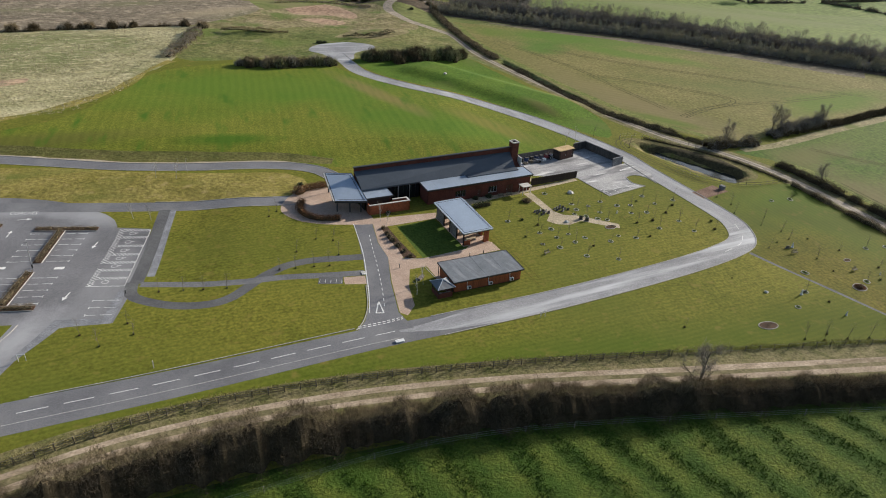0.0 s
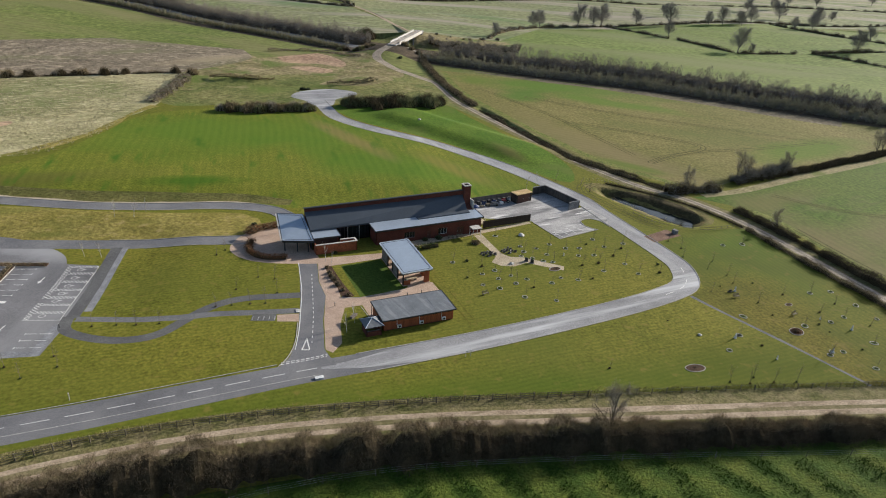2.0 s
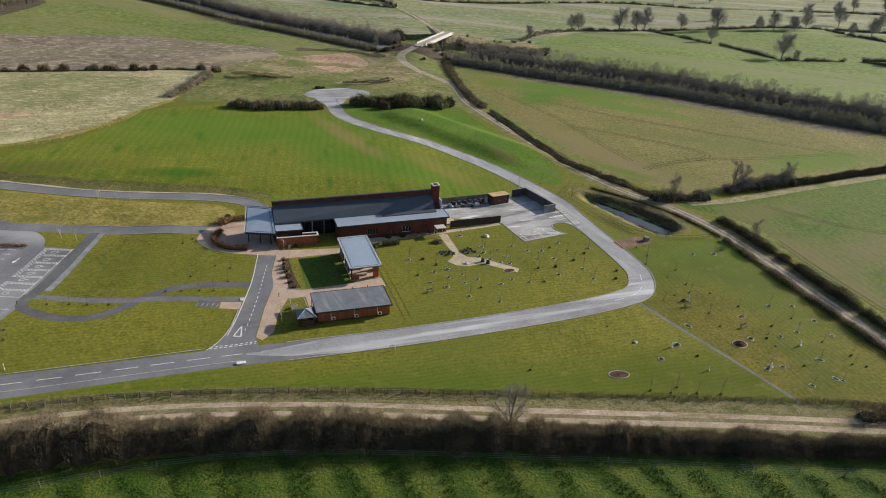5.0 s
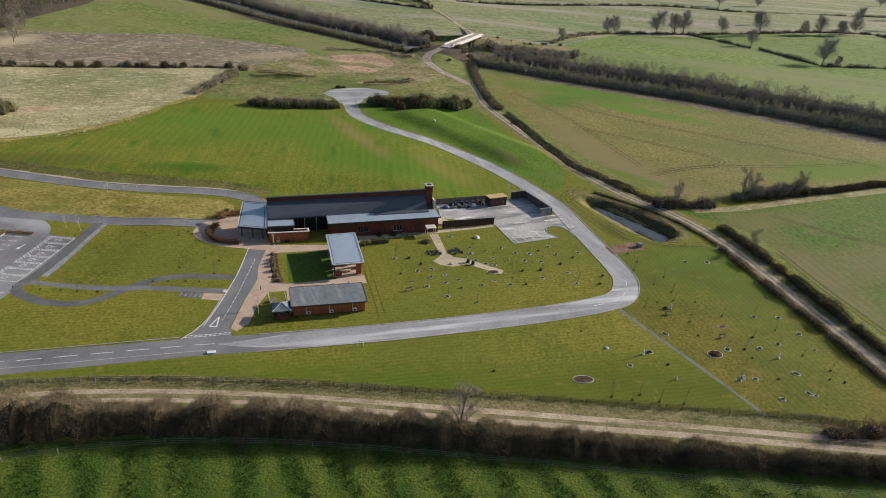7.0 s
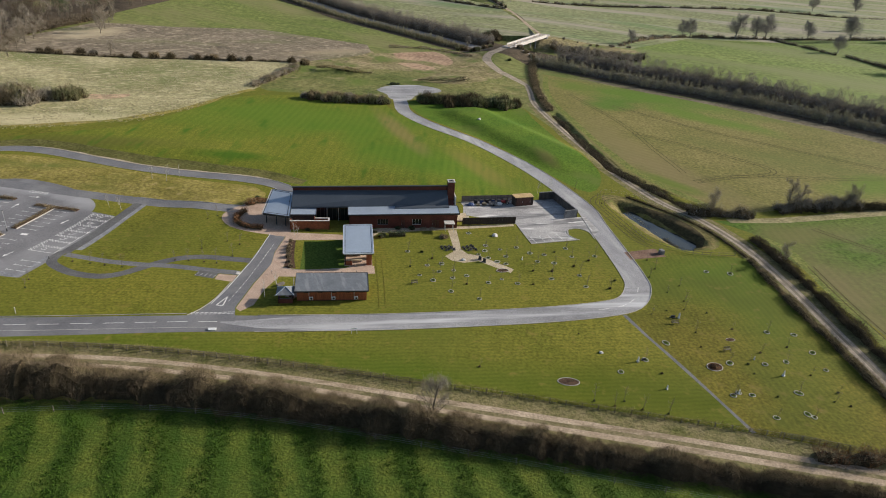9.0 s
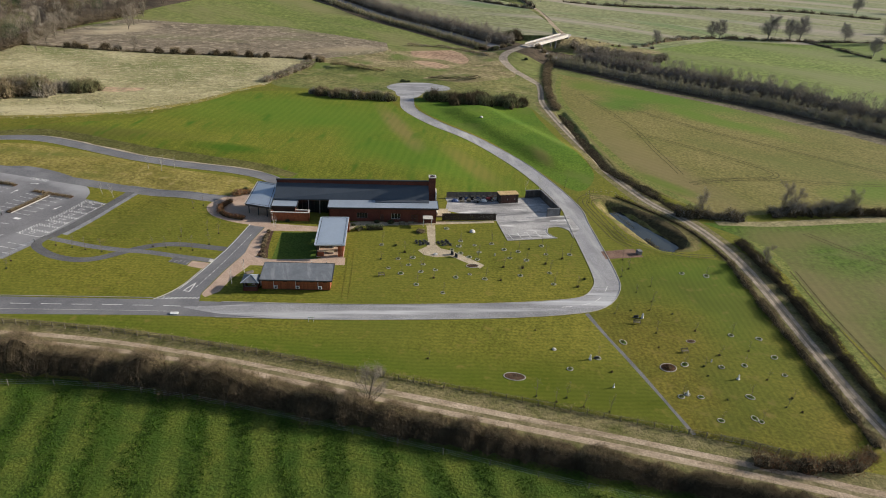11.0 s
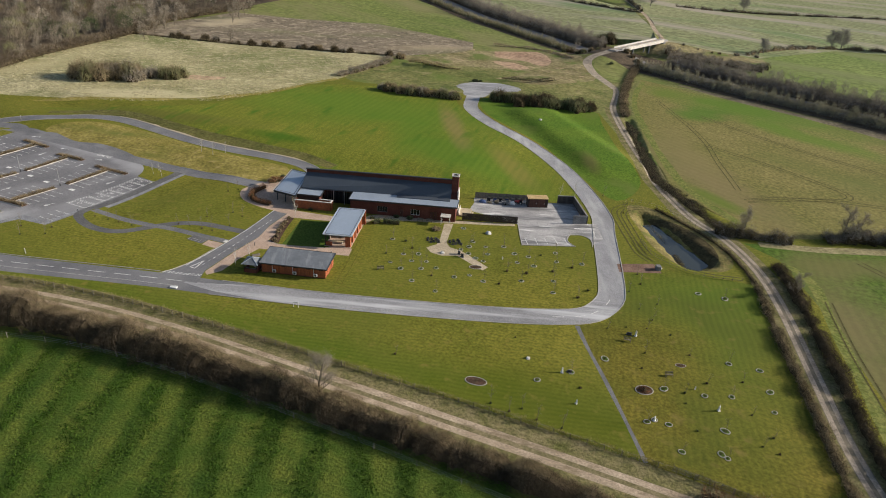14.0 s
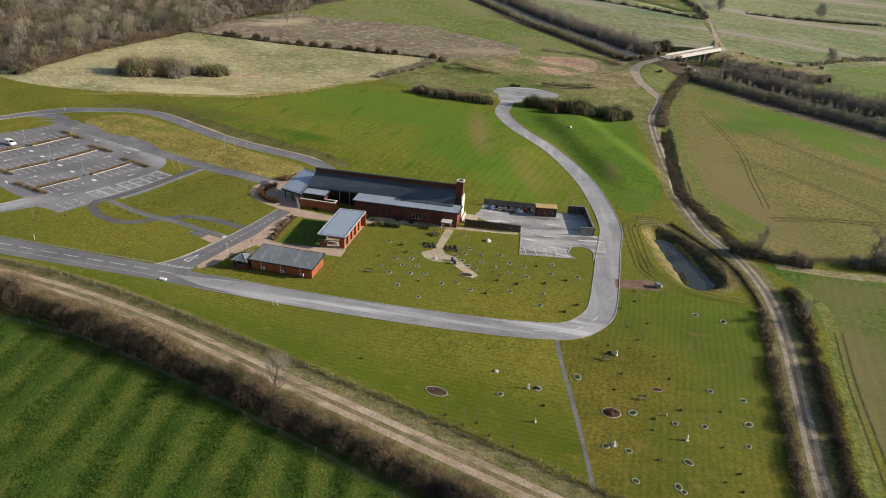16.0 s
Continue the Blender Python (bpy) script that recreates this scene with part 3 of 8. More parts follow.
# grassland and fields
region("ground", poly([(-3000, 60), (-190, 175), (-60, 282), (60, 292), (98, 212), (160, 205), (3000, 260), (3000, 3500), (-3000, 3500)]), G["scrub"])
region("ground", blob([(-128, 184), (-112, 193), (-95, 203), (-79, 216), (-68, 238), (-66, 258), (-60, 275), (-62, 338), (-145, 311), (-225, 296), (-240, 235), (-190, 175)], 8), G["rough"])
region("ground", blob([(-62, 338), (-58, 280), (-20, 285), (40, 300), (60, 300), (56, 335), (30, 385), (18, 415), (-40, 400)], 8), G["scrub"])
region("ground", poly([(-225, 297), (-145, 311.5), (-64, 339.5), (-33, 380), (-44, 409), (-123, 430), (-170, 407), (-217, 399)]), G["stubble"])
region("ground", blob([(-62, 338), (-40, 372), (-30, 402), (10, 416), (30, 392), (44, 352), (20, 338), (-10, 345), (-34, 336)], 6), G["scrub_brown"])
region("ground", blob([(2, 322), (16, 318), (30, 326), (38, 340), (30, 352), (14, 344)], 4), G["scrub_brown"])
region("ground", blob([(36.5, 385), (45, 370), (54, 356), (57, 372), (54, 394), (47, 405), (38, 400)], 3), G["far_green"])
region("ground", blob([(-24, 397), (-15, 412), (2, 404), (13, 384), (12, 368), (-4, 378), (-18, 380)], 4), G["earth"])
region("ground", blob([(-14, 362), (-4, 366), (8, 358), (2, 350)], 4), G["earth"])
region("ground", poly([(-217, 399), (-170, 407), (-123, 430), (-44, 409), (-33, 384), (18, 424), (-38, 468), (-130, 545), (-240, 640), (-300, 560)]), G["far_green"])
region("ground", poly([(64.5, 372), (120, 350), (165, 333), (240, 288), (285, 257), (262, 250), (236, 238), (214, 227), (171, 209), (145, 200), (127, 190), (100, 214), (84, 262), (74, 302), (67, 340)]), G["field_ne"])
region("ground", poly([(122, 184), (140, 191), (171, 207), (214, 226), (262, 250), (420, 330), (520, 200), (400, 40), (170, 60), (156, 100), (147, 130), (140, 155), (131, 178)]), G["field_e"])
region("ground", ribbon([(126, 185.5), (140, 190), (152, 195.5), (171, 205), (198, 217), (236, 234.5), (300, 266)], [3, 4, 4.5, 4, 5, 4, 4], 4), G["tan_headland"])
region("ground", ribbon([(132, 176), (136.5, 172), (139.2, 165), (141.3, 152), (144, 137), (147.4, 118), (150, 104), (153, 92)], [2.0, 3, 2.4, 2.8, 2.2, 2.8, 2.2, 2.4], 2), G["bright_verge"])
region("ground", ribbon([(66.5, 368), (67.5, 340), (71, 315), (77, 293), (85, 268), (92.5, 246), (102, 222.5), (110, 210), (122, 196)], [2.4, 3.0, 2.2, 2.6, 3.2, 2.4, 3.4, 2.6, 3.0], 2), G["bright_verge"])
region("ground", poly([(75, 436), (126, 406), (170, 386), (300, 300), (520, 330), (560, 480), (446, 507), (369, 498), (300, 487), (270, 540), (241, 603), (208, 594), (161, 565), (130, 525), (110, 480)]), G["far_east"])
region("ground", poly([(64, 470), (120, 480), (168, 563), (420, 650), (900, 760), (900, 1400), (-200, 1400), (20, 660), (48, 545)]), G["far_olive"])
region("ground", poly([(241, 603), (270, 540), (300, 487), (369, 498), (446, 508), (640, 520), (760, 640), (433, 667), (296, 623)]), G["far_east"])
region("ground", poly([(-20, 480), (60, 468), (45, 545), (10, 660), (-200, 820), (-260, 720)]), G["far_olive"])
region("ground", poly([(-260, 720), (-200, 820), (-400, 1100), (-700, 1000), (-420, 840)]), G["far_green"])
region("ground", poly([(-200, -300), (300, -300), (330, 60), (160, 76), (140, 77), (100, 76.5), (72, 76.2), (48, 75.5), (21, 73), (-6, 68.5), (-45, 58), (-120, 15)]), G["crop"])
region("ground", ribbon(TRACK_S, 11.5, 6), G["verge"])
region("ground", ribbon(LANE_E[:13], [6, 9, 7, 9, 6.5, 8.5, 7, 9, 7, 8, 6, 8, 7], 4), G["verge"])
region("ground", ribbon([(56, 464), (78, 464), (100, 464), (124, 470)], [40, 42, 38, 10], 5), G["scrub_brown"])
# darker brown strip of uneven width along the southern tree belt
region("ground", ribbon([(84, 372), (104, 361), (126, 350), (150, 339), (170, 329), (200, 308), (240, 280)], [2, 7, 5, 11, 9, 14, 12], 3), G["brown_strip"])
region("ground", ribbon(ARTERY, 44, 15), G["woodfloor"])
region("ground", blob([(-190, 180), (-205, 245), (-214, 300), (-232, 350), (-226, 420), (-250, 560), (-400, 560), (-420, 150), (-260, 130)], 12), G["woodfloor"])
region("ground", blob([(-118, 232), (-111, 234), (-105, 236.5), (-100, 242), (-101, 247.5), (-108, 244), (-115, 241)], 2), G["earth"])
# the crematorium's own grass
region("ground", blob([(-125, 172), (-95, 190), (-76, 207), (-67, 235), (-60, 262), (-30, 278), (-4, 284), (3, 270), (22, 248), (45, 230), (66, 208), (76, 190), (70, 186), (50, 178), (4, 172), (-20, 176), (-60, 178), (-95, 181)], 5), G["lawn_north"])
region("ground", ribbon([(-118, 170), (-106, 177.5), (-94, 181.5), (-72, 180.5), (-52, 178.5), (-30, 178), (-14, 178.5), (0, 176)], [3, 6, 7, 6, 6.5, 7, 8, 4], 4), G["verge_green"])
region("ground", ribbon([(-135, 177), (-120, 187), (-108, 194), (-95, 202), (-84, 211), (-76, 222), (-70, 236), (-67, 250), (-65, 264), (-60, 276)], [1, 4, 1.5, 4, 2, 5, 2, 4, 1.5, 4], 2.0), G["bank"])
region("ground", poly([(92.0, 122.2), (101.5, 105.8), (111.4, 88.3), (131, 87), (140, 96), (132, 131), (125.6, 160), (107, 158.5), (97, 150), (99, 137), (97, 126)]), G["lawn_east"])
region("ground", blob([(10, 284), (35, 290), (57, 293), (65, 275), (80, 238), (90, 215), (86, 196), (72, 210), (54, 232), (32, 250), (18, 264)], 5), G["mound"])
region("ground", blob([(-104, 157), (-96, 170), (-72, 171.5), (-50, 169), (-32, 168), (-12, 168), (-6, 160), (-14, 153), (-36, 151.5), (-56, 152), (-80, 153)], 4), G["bank"])
region("ground", blob([(90, 195), (97, 195.2), (107, 188.6), (116, 178.6), (120.4, 169.6), (117.4, 163), (108.2, 162), (101, 168.6), (96, 177.6), (91, 188)], 2), G["pondbank"])
# far bank of the pond, with its shade put into the ground colour
region("ground", ribbon([(96.4, 189.6), (101, 187.8), (105.6, 184.4), (110, 179.6), (113.6, 174.4), (115.2, 169.6), (114.4, 166.2)], [1.0, 3.4, 4.6, 5.0, 4.8, 4.0, 2.4], 1.5), G["shaded_bank"])
region("ground", ribbon([(10.8, 137.2), (12.2, 132), (14.2, 126.5), (16.0, 122.8)], [2.2, 2.6, 2.6, 2.4], 1.5), G["soil"])
region("ground", poly([(14.0, 137.4), (23.0, 140.6), (28.2, 126.6), (18.2, 123.0)]), G["court"])
# made surfaces
region("car_park", curve_through([(-150, 108), (-128, 128), (-116, 150), (-110, 155.5), (-101.6, 155.4), (-97.9, 156.3), (-86.4, 154.0), (-78.4, 155.9), (-69.4, 155.6), (-60.5, 153.6), (-54.5, 150.2), (-50.5, 147.6), (-47.8, 144.5), (-46.4, 141.0)], 2.5)
       + poly([(-39.4, 140.2), (-37.6, 128), (-36.9, 115.6), (-37.2, 108.4), (-37.6, 103.0), (-44.9, 103.6), (-52.6, 103.4), (-58.2, 103.2), (-65.8, 104.2), (-80, 108), (-130, 92)]), M["carpark"])
region("ground", poly([(-124, 132), (-122.8, 137.4), (-119.3, 145.4), (-115, 149.8), (-110.5, 150.4), (-110, 143), (-112.1, 136.9), (-113.4, 131.8), (-117, 127)]), G["lawn"])
region("ground", poly([(-46.0, 140.9), (-39.6, 140.6), (-38.6, 148.2), (-48.0, 148.6), (-47.2, 144.6)]), G["lawn"])
region("ground", ribbon(offset(curve_through(LOOP[7:-2], 3), 2.5), [0.9, 1.6, 0.8, 1.9, 1.0, 2.4, 0.9, 1.8, 1.2, 2.2, 1.0, 1.6, 2.0, 0.9], 2.5), M["pale_path"])
region("road", ribbon(LOOP, 4.6), M["asphalt"])
region("road", ribbon(EW, 4.6), M["asphalt"])
region("road", ribbon(ENTRY, [7, 5.6, 5.2, 5.0, 5.2, 6.4]), M["carpark"])
region("road", ribbon(MAIN, [7.4, 7.4, 7.4, 7.3, 7.2, 6.0, 5.7, 5.7, 5.7]), M["asphalt"])
region("road", ribbon([(11, 97.6), (18, 98.9), (24, 100.7), (30, 102.4)], [0.6, 2.6, 4.6, 5.9], 2.0), M["worn_road"])
region("road", ribbon([(28, 101.8), (36, 104.2), (44, 106.6), *BEND], 5.9, 2.0), M["worn_road"])
region("road", ribbon(BEND[3:], 5.9, 2.0), M["worn_bend"])
region("road", blob([(1, 284), (9, 285), (10.5, 296), (19, 305), (17, 312), (5, 313), (-6, 308), (-9, 298), (-3, 292)], 2.5), M["worn_road"])
region("road", poly([(3.0, 96.5), (5.2, 101), (6.2, 106), (6.1, 113), (5.9, 122), (5.2, 131), (4.4, 139.2), (8.6, 139.2), (9.3, 130), (11.0, 123.5), (10.8, 113.7), (11.4, 103.5), (13.6, 98.5)]), M["asphalt"])
region("yard", poly([(50.2, 166.4), (49.4, 172.5), (48.0, 175.6), (70.8, 184.6), (74.8, 187.2), (82.2, 174.4), (84.4, 175.4), (88, 167), (86.4, 161.6), (85.2, 165.0), (82.4, 166.4), (79.6, 164.9), (79.8, 160.8), (82.6, 158.8), (70.3, 152.6), (65.4, 164.2)]), M["yard"])
region("footpath", ribbon([(-36.4, 149.6), (-36.0, 140), (-35.55, 131.7), (-35.1, 124), (-34.9, 119.1)], 1.5), M["gravel_grey"])
region("footpath", ribbon([(-38.2, 149.6), (-37.8, 140), (-37.4, 131.4), (-37.1, 123), (-36.9, 116.3)], 2.5), M["path"])
region("footpath", poly([(-53.0, 84.0), (-50.9, 91.5), (-50.2, 94.9), (-48.7, 99.3), (-47.7, 102.7), (-47.2, 104.4), (-44.3, 104.6), (-39.5, 104.3), (-39.5, 110.7), (-39.2, 114.2), (-37.9, 113.4), (-37.8, 107.8), (-37.9, 102.9), (-43.7, 102.4), (-45.8, 102.0), (-47.0, 99.1), (-48.5, 95.9), (-49.6, 93.4), (-50.4, 90.1), (-52.3, 83.6)]), M["gravel_grey"])
region("footpath", ribbon([(-37.6, 117), (-36.8, 112.2), (-33.5, 109.6), (-28, 107.8), (-22.5, 108.0), (-18.8, 110), (-16, 113.8), (-13.2, 117.6), (-9.5, 121), (-4.5, 122.9), (2.0, 123.6), (6.0, 124)], 2.3, 1.5), M["path"])
region("footpath", ribbon([(-36, 116.0), (-30.5, 115.6), (-24, 115.0), (-17, 115.4), (-10, 116.6), (-2, 117.0), (5.8, 117.6)], 2.0, 1.5), M["path_pale"])
region("footpath", poly([(-3.2, 113.9), (1.5, 113.7), (1.6, 116.3), (-3.0, 116.5)]), M["path"])
region("pavement", poly([(1.7, 116.0), (5.9, 116.4), (6.1, 113.4), (1.9, 113.5)]), M["paving"])
region("pavement", blob([(-11.8, 145.5), (-11.5, 151), (-8.5, 156.5), (-3, 159.0), (2, 157), (6, 149), (9, 141.5), (9.2, 138.8), (4.2, 138.6), (-2.5, 139.0), (-8, 141)], 1.5), M["paving"])
region("pavement", poly([(8.7, 139.4), (9.1, 134), (9.4, 130), (11.0, 123.6), (11.0, 113.7), (11.6, 103.3), (13.0, 102.4), (14.6, 105.5), (14.2, 112), (15.0, 118.5), (18.6, 119.5), (20.5, 113.4), (19.4, 110.5), (21.6, 110.0), (23.0, 114.0), (21.4, 120.6), (28.6, 122.8), (29.6, 123.8), (35.4, 125.8), (34.2, 129.4), (29.0, 128.0), (28.0, 126.4), (18.0, 122.7), (14.2, 123.0), (13.4, 127), (11.6, 131.5), (10.4, 137), (23.4, 141.2), (24.0, 144.2), (9.0, 141.4)]), M["paving"])
region("pavement", poly([(29.2, 142.2), (30.6, 147.6), (36.4, 149.6), (38.4, 151.0), (46.3, 154.3), (55, 158.2), (65.0, 162.8), (64.4, 164.2), (50.6, 158.2), (46, 156.0), (30, 150.6), (28, 148.8), (27.4, 143.6)]), M["pale_path"])
region("memorial_path", poly([(47.8, 154.6), (50.0, 155.4), (52.9, 144.2), (54.7, 142.2), (57.8, 141.9), (66.8, 137.0), (66.2, 134.9), (58.0, 138.9), (54.6, 137.0), (51.6, 137.4), (49.6, 139.2), (51.2, 142.2), (50.6, 145.4)]), M["pale_path"])
region("memorial_path", ribbon([(92.0, 122.2), (96, 115), (100.6, 107.4), (106, 98), (111.4, 88.3)], [1.0, 0.7, 0.85, 0.6, 0.8], 2.0), M["path_pale"])
region("culvert_apron", poly([(94.0, 154.6), (102.2, 159.2), (104.8, 155.2), (95.4, 150.6)]), M["apron"])
region("track", ribbon(TRACK_S, 1.4, 6), M["track_middle"])
region("track", ribbon(offset(curve_through(TRACK_S, 6), 1.2), [1.2, 1.1, 1.3, 1.0, 1.3, 1.2, 1.5, 1.3, 1.5, 1.6, 1.4, 1.6], 6), M["track"])
region("track", ribbon(offset(curve_through(TRACK_S, 6), -1.2), [1.1, 1.3, 1.1, 1.3, 1.1, 1.4, 1.3, 1.5, 1.5, 1.4, 1.6, 1.5], 6), M["track"])
region("track", ribbon(LANE_E, 2.9, 4), M["mud"])
region("track", ribbon(offset(curve_through(LANE_E, 4), 0.85), 0.9, 4), M["lane_rut"])
region("track", ribbon(offset(curve_through(LANE_E, 4), -0.85), 0.9, 4), M["lane_rut"])
region("track", ribbon(LANE_E[14:], [3.6, 4.4, 4.6, 4.6, 4.8, 5.0, 5.0, 4.8, 4.8], 2), M["lane_rut"])
region("track", ribbon(LANE_N, 3.4, 8), M["track"])
region("track", ribbon([(150, 83), (175, 81), (240, 90)], 4.5, 4), M["track"])
region("highway", ribbon(ARTERY, 9.0, 10), M["asphalt"])


def lay_ground():
    pts, edges = [], []
    for _, outline, _ in REGIONS:
        k = len(pts)
        pts += [(p[0], p[1]) for p in outline]
        n = len(outline)
        edges += [(k + i, k + (i + 1) % n) for i in range(n)]
    rng = np.random.default_rng(3)

    def grid(x0, x1, y0, y1, s, hole=None):
        gx, gy = np.meshgrid(np.arange(x0, x1, s), np.arange(y0, y1, s))
        gx, gy = gx.ravel() + rng.uniform(-0.3, 0.3, gx.size) * s, gy.ravel() + rng.uniform(-0.3, 0.3, gy.size) * s
        keep = np.ones(len(gx), bool)
        if hole:
            keep = ~((gx > hole[0]) & (gx < hole[1]) & (gy > hole[2]) & (gy < hole[3]))
        return list(zip(gx[keep], gy[keep]))
    pts += grid(-130, 180, 20, 320, 4.0)
    pts += grid(14, 96, 194, 292, 2.0)
    pts += grid(86, 126, 152, 200, 1.1)
    pts += grid(68, 122, 186, 294, 1.8)
    pts += grid(20, 130, 370, 500, 4.0)
    pts += grid(-450, 560, -60, 760, 16.0, (-132, 182, 18, 322))
    pts += grid(-3200, 3600, -3000, 3800, 200.0, (-460, 570, -70, 770))
    vs, _, fs, _, _, _ = geometry.delaunay_2d_cdt([Vector(p) for p in pts], edges, [], 0, 1e-4)
    xy = np.array([(v.x, v.y) for v in vs])
    zs = height(xy[:, 0], xy[:, 1])
    verts = np.column_stack((xy, zs))
    tri = np.array(fs)
    cen = xy[tri].mean(axis=1)
    owner = np.full(len(tri), -1)
    for k, (_, outline, _) in enumerate(REGIONS):
        owner[inside(cen[:, 0], cen[:, 1], outline)] = k
    targets = ["ground", *sorted({r[0] for r in REGIONS} - {"ground"})]
    labels = {"ground": "gently rolling ground of mown lawns, rough grass and fields",
              "car_park": "worn grey asphalt car park with marked bays", "road": "grey asphalt and worn concrete access roads",
              "yard": "pale stained concrete service yard", "footpath": "winding dark asphalt footpaths across the lawn",
              "pavement": "buff block paving round the entrance", "memorial_path": "narrow sandy memorial garden paths",
              "culvert_apron": "reddish gravel apron beside the road", "track": "rutted pale gravel farm tracks", "highway": "straight grey asphalt road between tree belts"}
    made = {}
    for name in targets:
        pick = [i for i in range(len(tri)) if (REGIONS[owner[i]][0] if owner[i] >= 0 else "ground") == name]
        f = tri[pick]
        used, inverse = np.unique(f, return_inverse=True)
        me = bpy.data.meshes.new(name)
        me.from_pydata(verts[used].tolist(), [], inverse.reshape(-1, 3).tolist())
        mats = [G["lawn"]] if name == "ground" else []
        index = []
        for i in pick:
            m = REGIONS[owner[i]][2] if owner[i] >= 0 else G["lawn"]
            if m not in mats:
                mats.append(m)
            index.append(mats.index(m))
        for m in mats:
            me.materials.append(m)
        me.polygons.foreach_set("material_index", index)
        me.polygons.foreach_set("use_smooth", [True] * len(me.polygons))
        made[name] = tagged(new(name, me), labels[name], name.replace("_", " "), kind="structure")
    return made


LAND = lay_ground()

# ---- crematorium buildings, on their own axes: x along the front, y to the back ----
A0 = 16.8
SITE = pose(22.0, 149.0, 0, 0, 0, A0)


def site(u, v, z=0.0, turn=0.0):
    return SITE @ pose(u, v, z, 0, 0, turn)


def roof_slab(corners, tops, thick, material, parent, name="roof", label=""):
    return part(name, prism(corners, [t - thick for t in tops], list(tops)), material, parent, label)


def edge_trim(parent, corners, tops, drop, w=0.16, name="fascia", material=None):
    """A fascia board along each side of a roof, proud of it by a hand."""
    n = len(corners)
    for i in range(n):
        a, b = Vector((*corners[i], tops[i])), Vector((*corners[(i + 1) % n], tops[(i + 1) % n]))
        d = (b - a).normalized()
        s = Vector((d.y, -d.x, 0)).normalized() * w
        bm = bmesh.new()
        vs = [bm.verts.new(p) for p in (a, b, b + s, a + s)] + [bm.verts.new(p) for p in (a, b, b + s, a + s)]
        for v in vs[:4]:
            v.co.z += 0.05
        for v in vs[4:]:
            v.co.z -= drop
        bm.faces.new(vs[:4]), bm.faces.new(vs[4:][::-1])
        for k in range(4):
            j = (k + 1) % 4
            bm.faces.new((vs[k], vs[4 + k], vs[4 + j], vs[j]))
        bmesh.ops.recalc_face_normals(bm, faces=bm.faces)
        part(name, bm, material or M["trim"], parent)


def seams(parent, corners, tops, count, material, lift=0.02):
    """Standing seams running up a four-cornered roof (corners 0-1 below, 3-2 above)."""
    c = [Vector((*p, t)) for p, t in zip(corners, tops)]
    for k in range(1, count):
        f = k / count
        a, b = c[0].lerp(c[1], f), c[3].lerp(c[2], f)
        bm = bmesh.new()
        s = (c[1] - c[0]).normalized() * 0.03
        lo = [bm.verts.new(p) for p in (a - s, a + s, b + s, b - s)]
        hi = [bm.verts.new(p + Vector((0, 0, lift))) for p in (a - s, a + s, b + s, b - s)]
        bm.faces.new(hi)
        for i in range(4):
            j = (i + 1) % 4
            bm.faces.new((lo[i], lo[j], hi[j], hi[i]))
        part("roof_seam", bm, material, parent)


def inset_lines(parent, corners, tops, inset=0.28, wide=0.09):
    """Thin dark gutters let into a four-cornered roof just inside its edges."""
    c = [Vector((*p, t)) for p, t in zip(corners, tops)]
    mid = (c[0] + c[1] + c[2] + c[3]) / 4
    for i in range(4):
        a, b = c[i], c[(i + 1) % 4]
        d = (b - a).normalized()
        n = Vector((-d.y, d.x, 0))
        if (mid - a).dot(n) < 0:
            n = -n
        a, b = a + d * inset, b - d * inset
        slope = ((mid - (c[i] + c[(i + 1) % 4]) / 2).z / max(0.1, (mid - (c[i] + c[(i + 1) % 4]) / 2).dot(n)))
        lift = Vector((0, 0, 0.03))
        q = [a + n * inset + Vector((0, 0, slope * inset)), b + n * inset + Vector((0, 0, slope * inset))]
        q += [p + n * wide + Vector((0, 0, slope * wide)) for p in q[::-1]]
        bm = bmesh.new()
        lo, hi = [bm.verts.new(p) for p in q], [bm.verts.new(p + lift) for p in q]
        bm.faces.new(hi)
        for k in range(4):
            bm.faces.new((lo[k], lo[(k + 1) % 4], hi[(k + 1) % 4], hi[k]))
        bmesh.ops.recalc_face_normals(bm, faces=bm.faces)
        part("gutter_line", bm, M["trim"], parent)


def wall_run(parent, a, b, z0, z1, thick, material, holes=(), name="wall"):
    """A wall from a to b (its outer face on the right of the way), with openings (from, to, sill, head) cut through it."""
    a, b = Vector(a), Vector(b)
    d = b - a
    n = d.length
    m = Matrix.Translation((a.x, a.y, 0)) @ Matrix.Rotation(math.atan2(d.y, d.x), 4, "Z")
    bm = bmesh.new()
    cuts = sorted({0.0, n, *(h[0] for h in holes), *(h[1] for h in holes)})
    for s, e in zip(cuts, cuts[1:]):
        hole = [h for h in holes if h[0] <= s and h[1] >= e]
        zs = [(z0, z1)] if not hole else [(z0, hole[0][2]), (hole[0][3], z1)]
        for lo, hi in zs:
            if hi - lo > 0.01:
                box(bm, s, e, 0, thick, lo, hi)
    bmesh.ops.remove_doubles(bm, verts=bm.verts, dist=0.001)
    bm.transform(m)
    return part(name, bm, material, parent), m


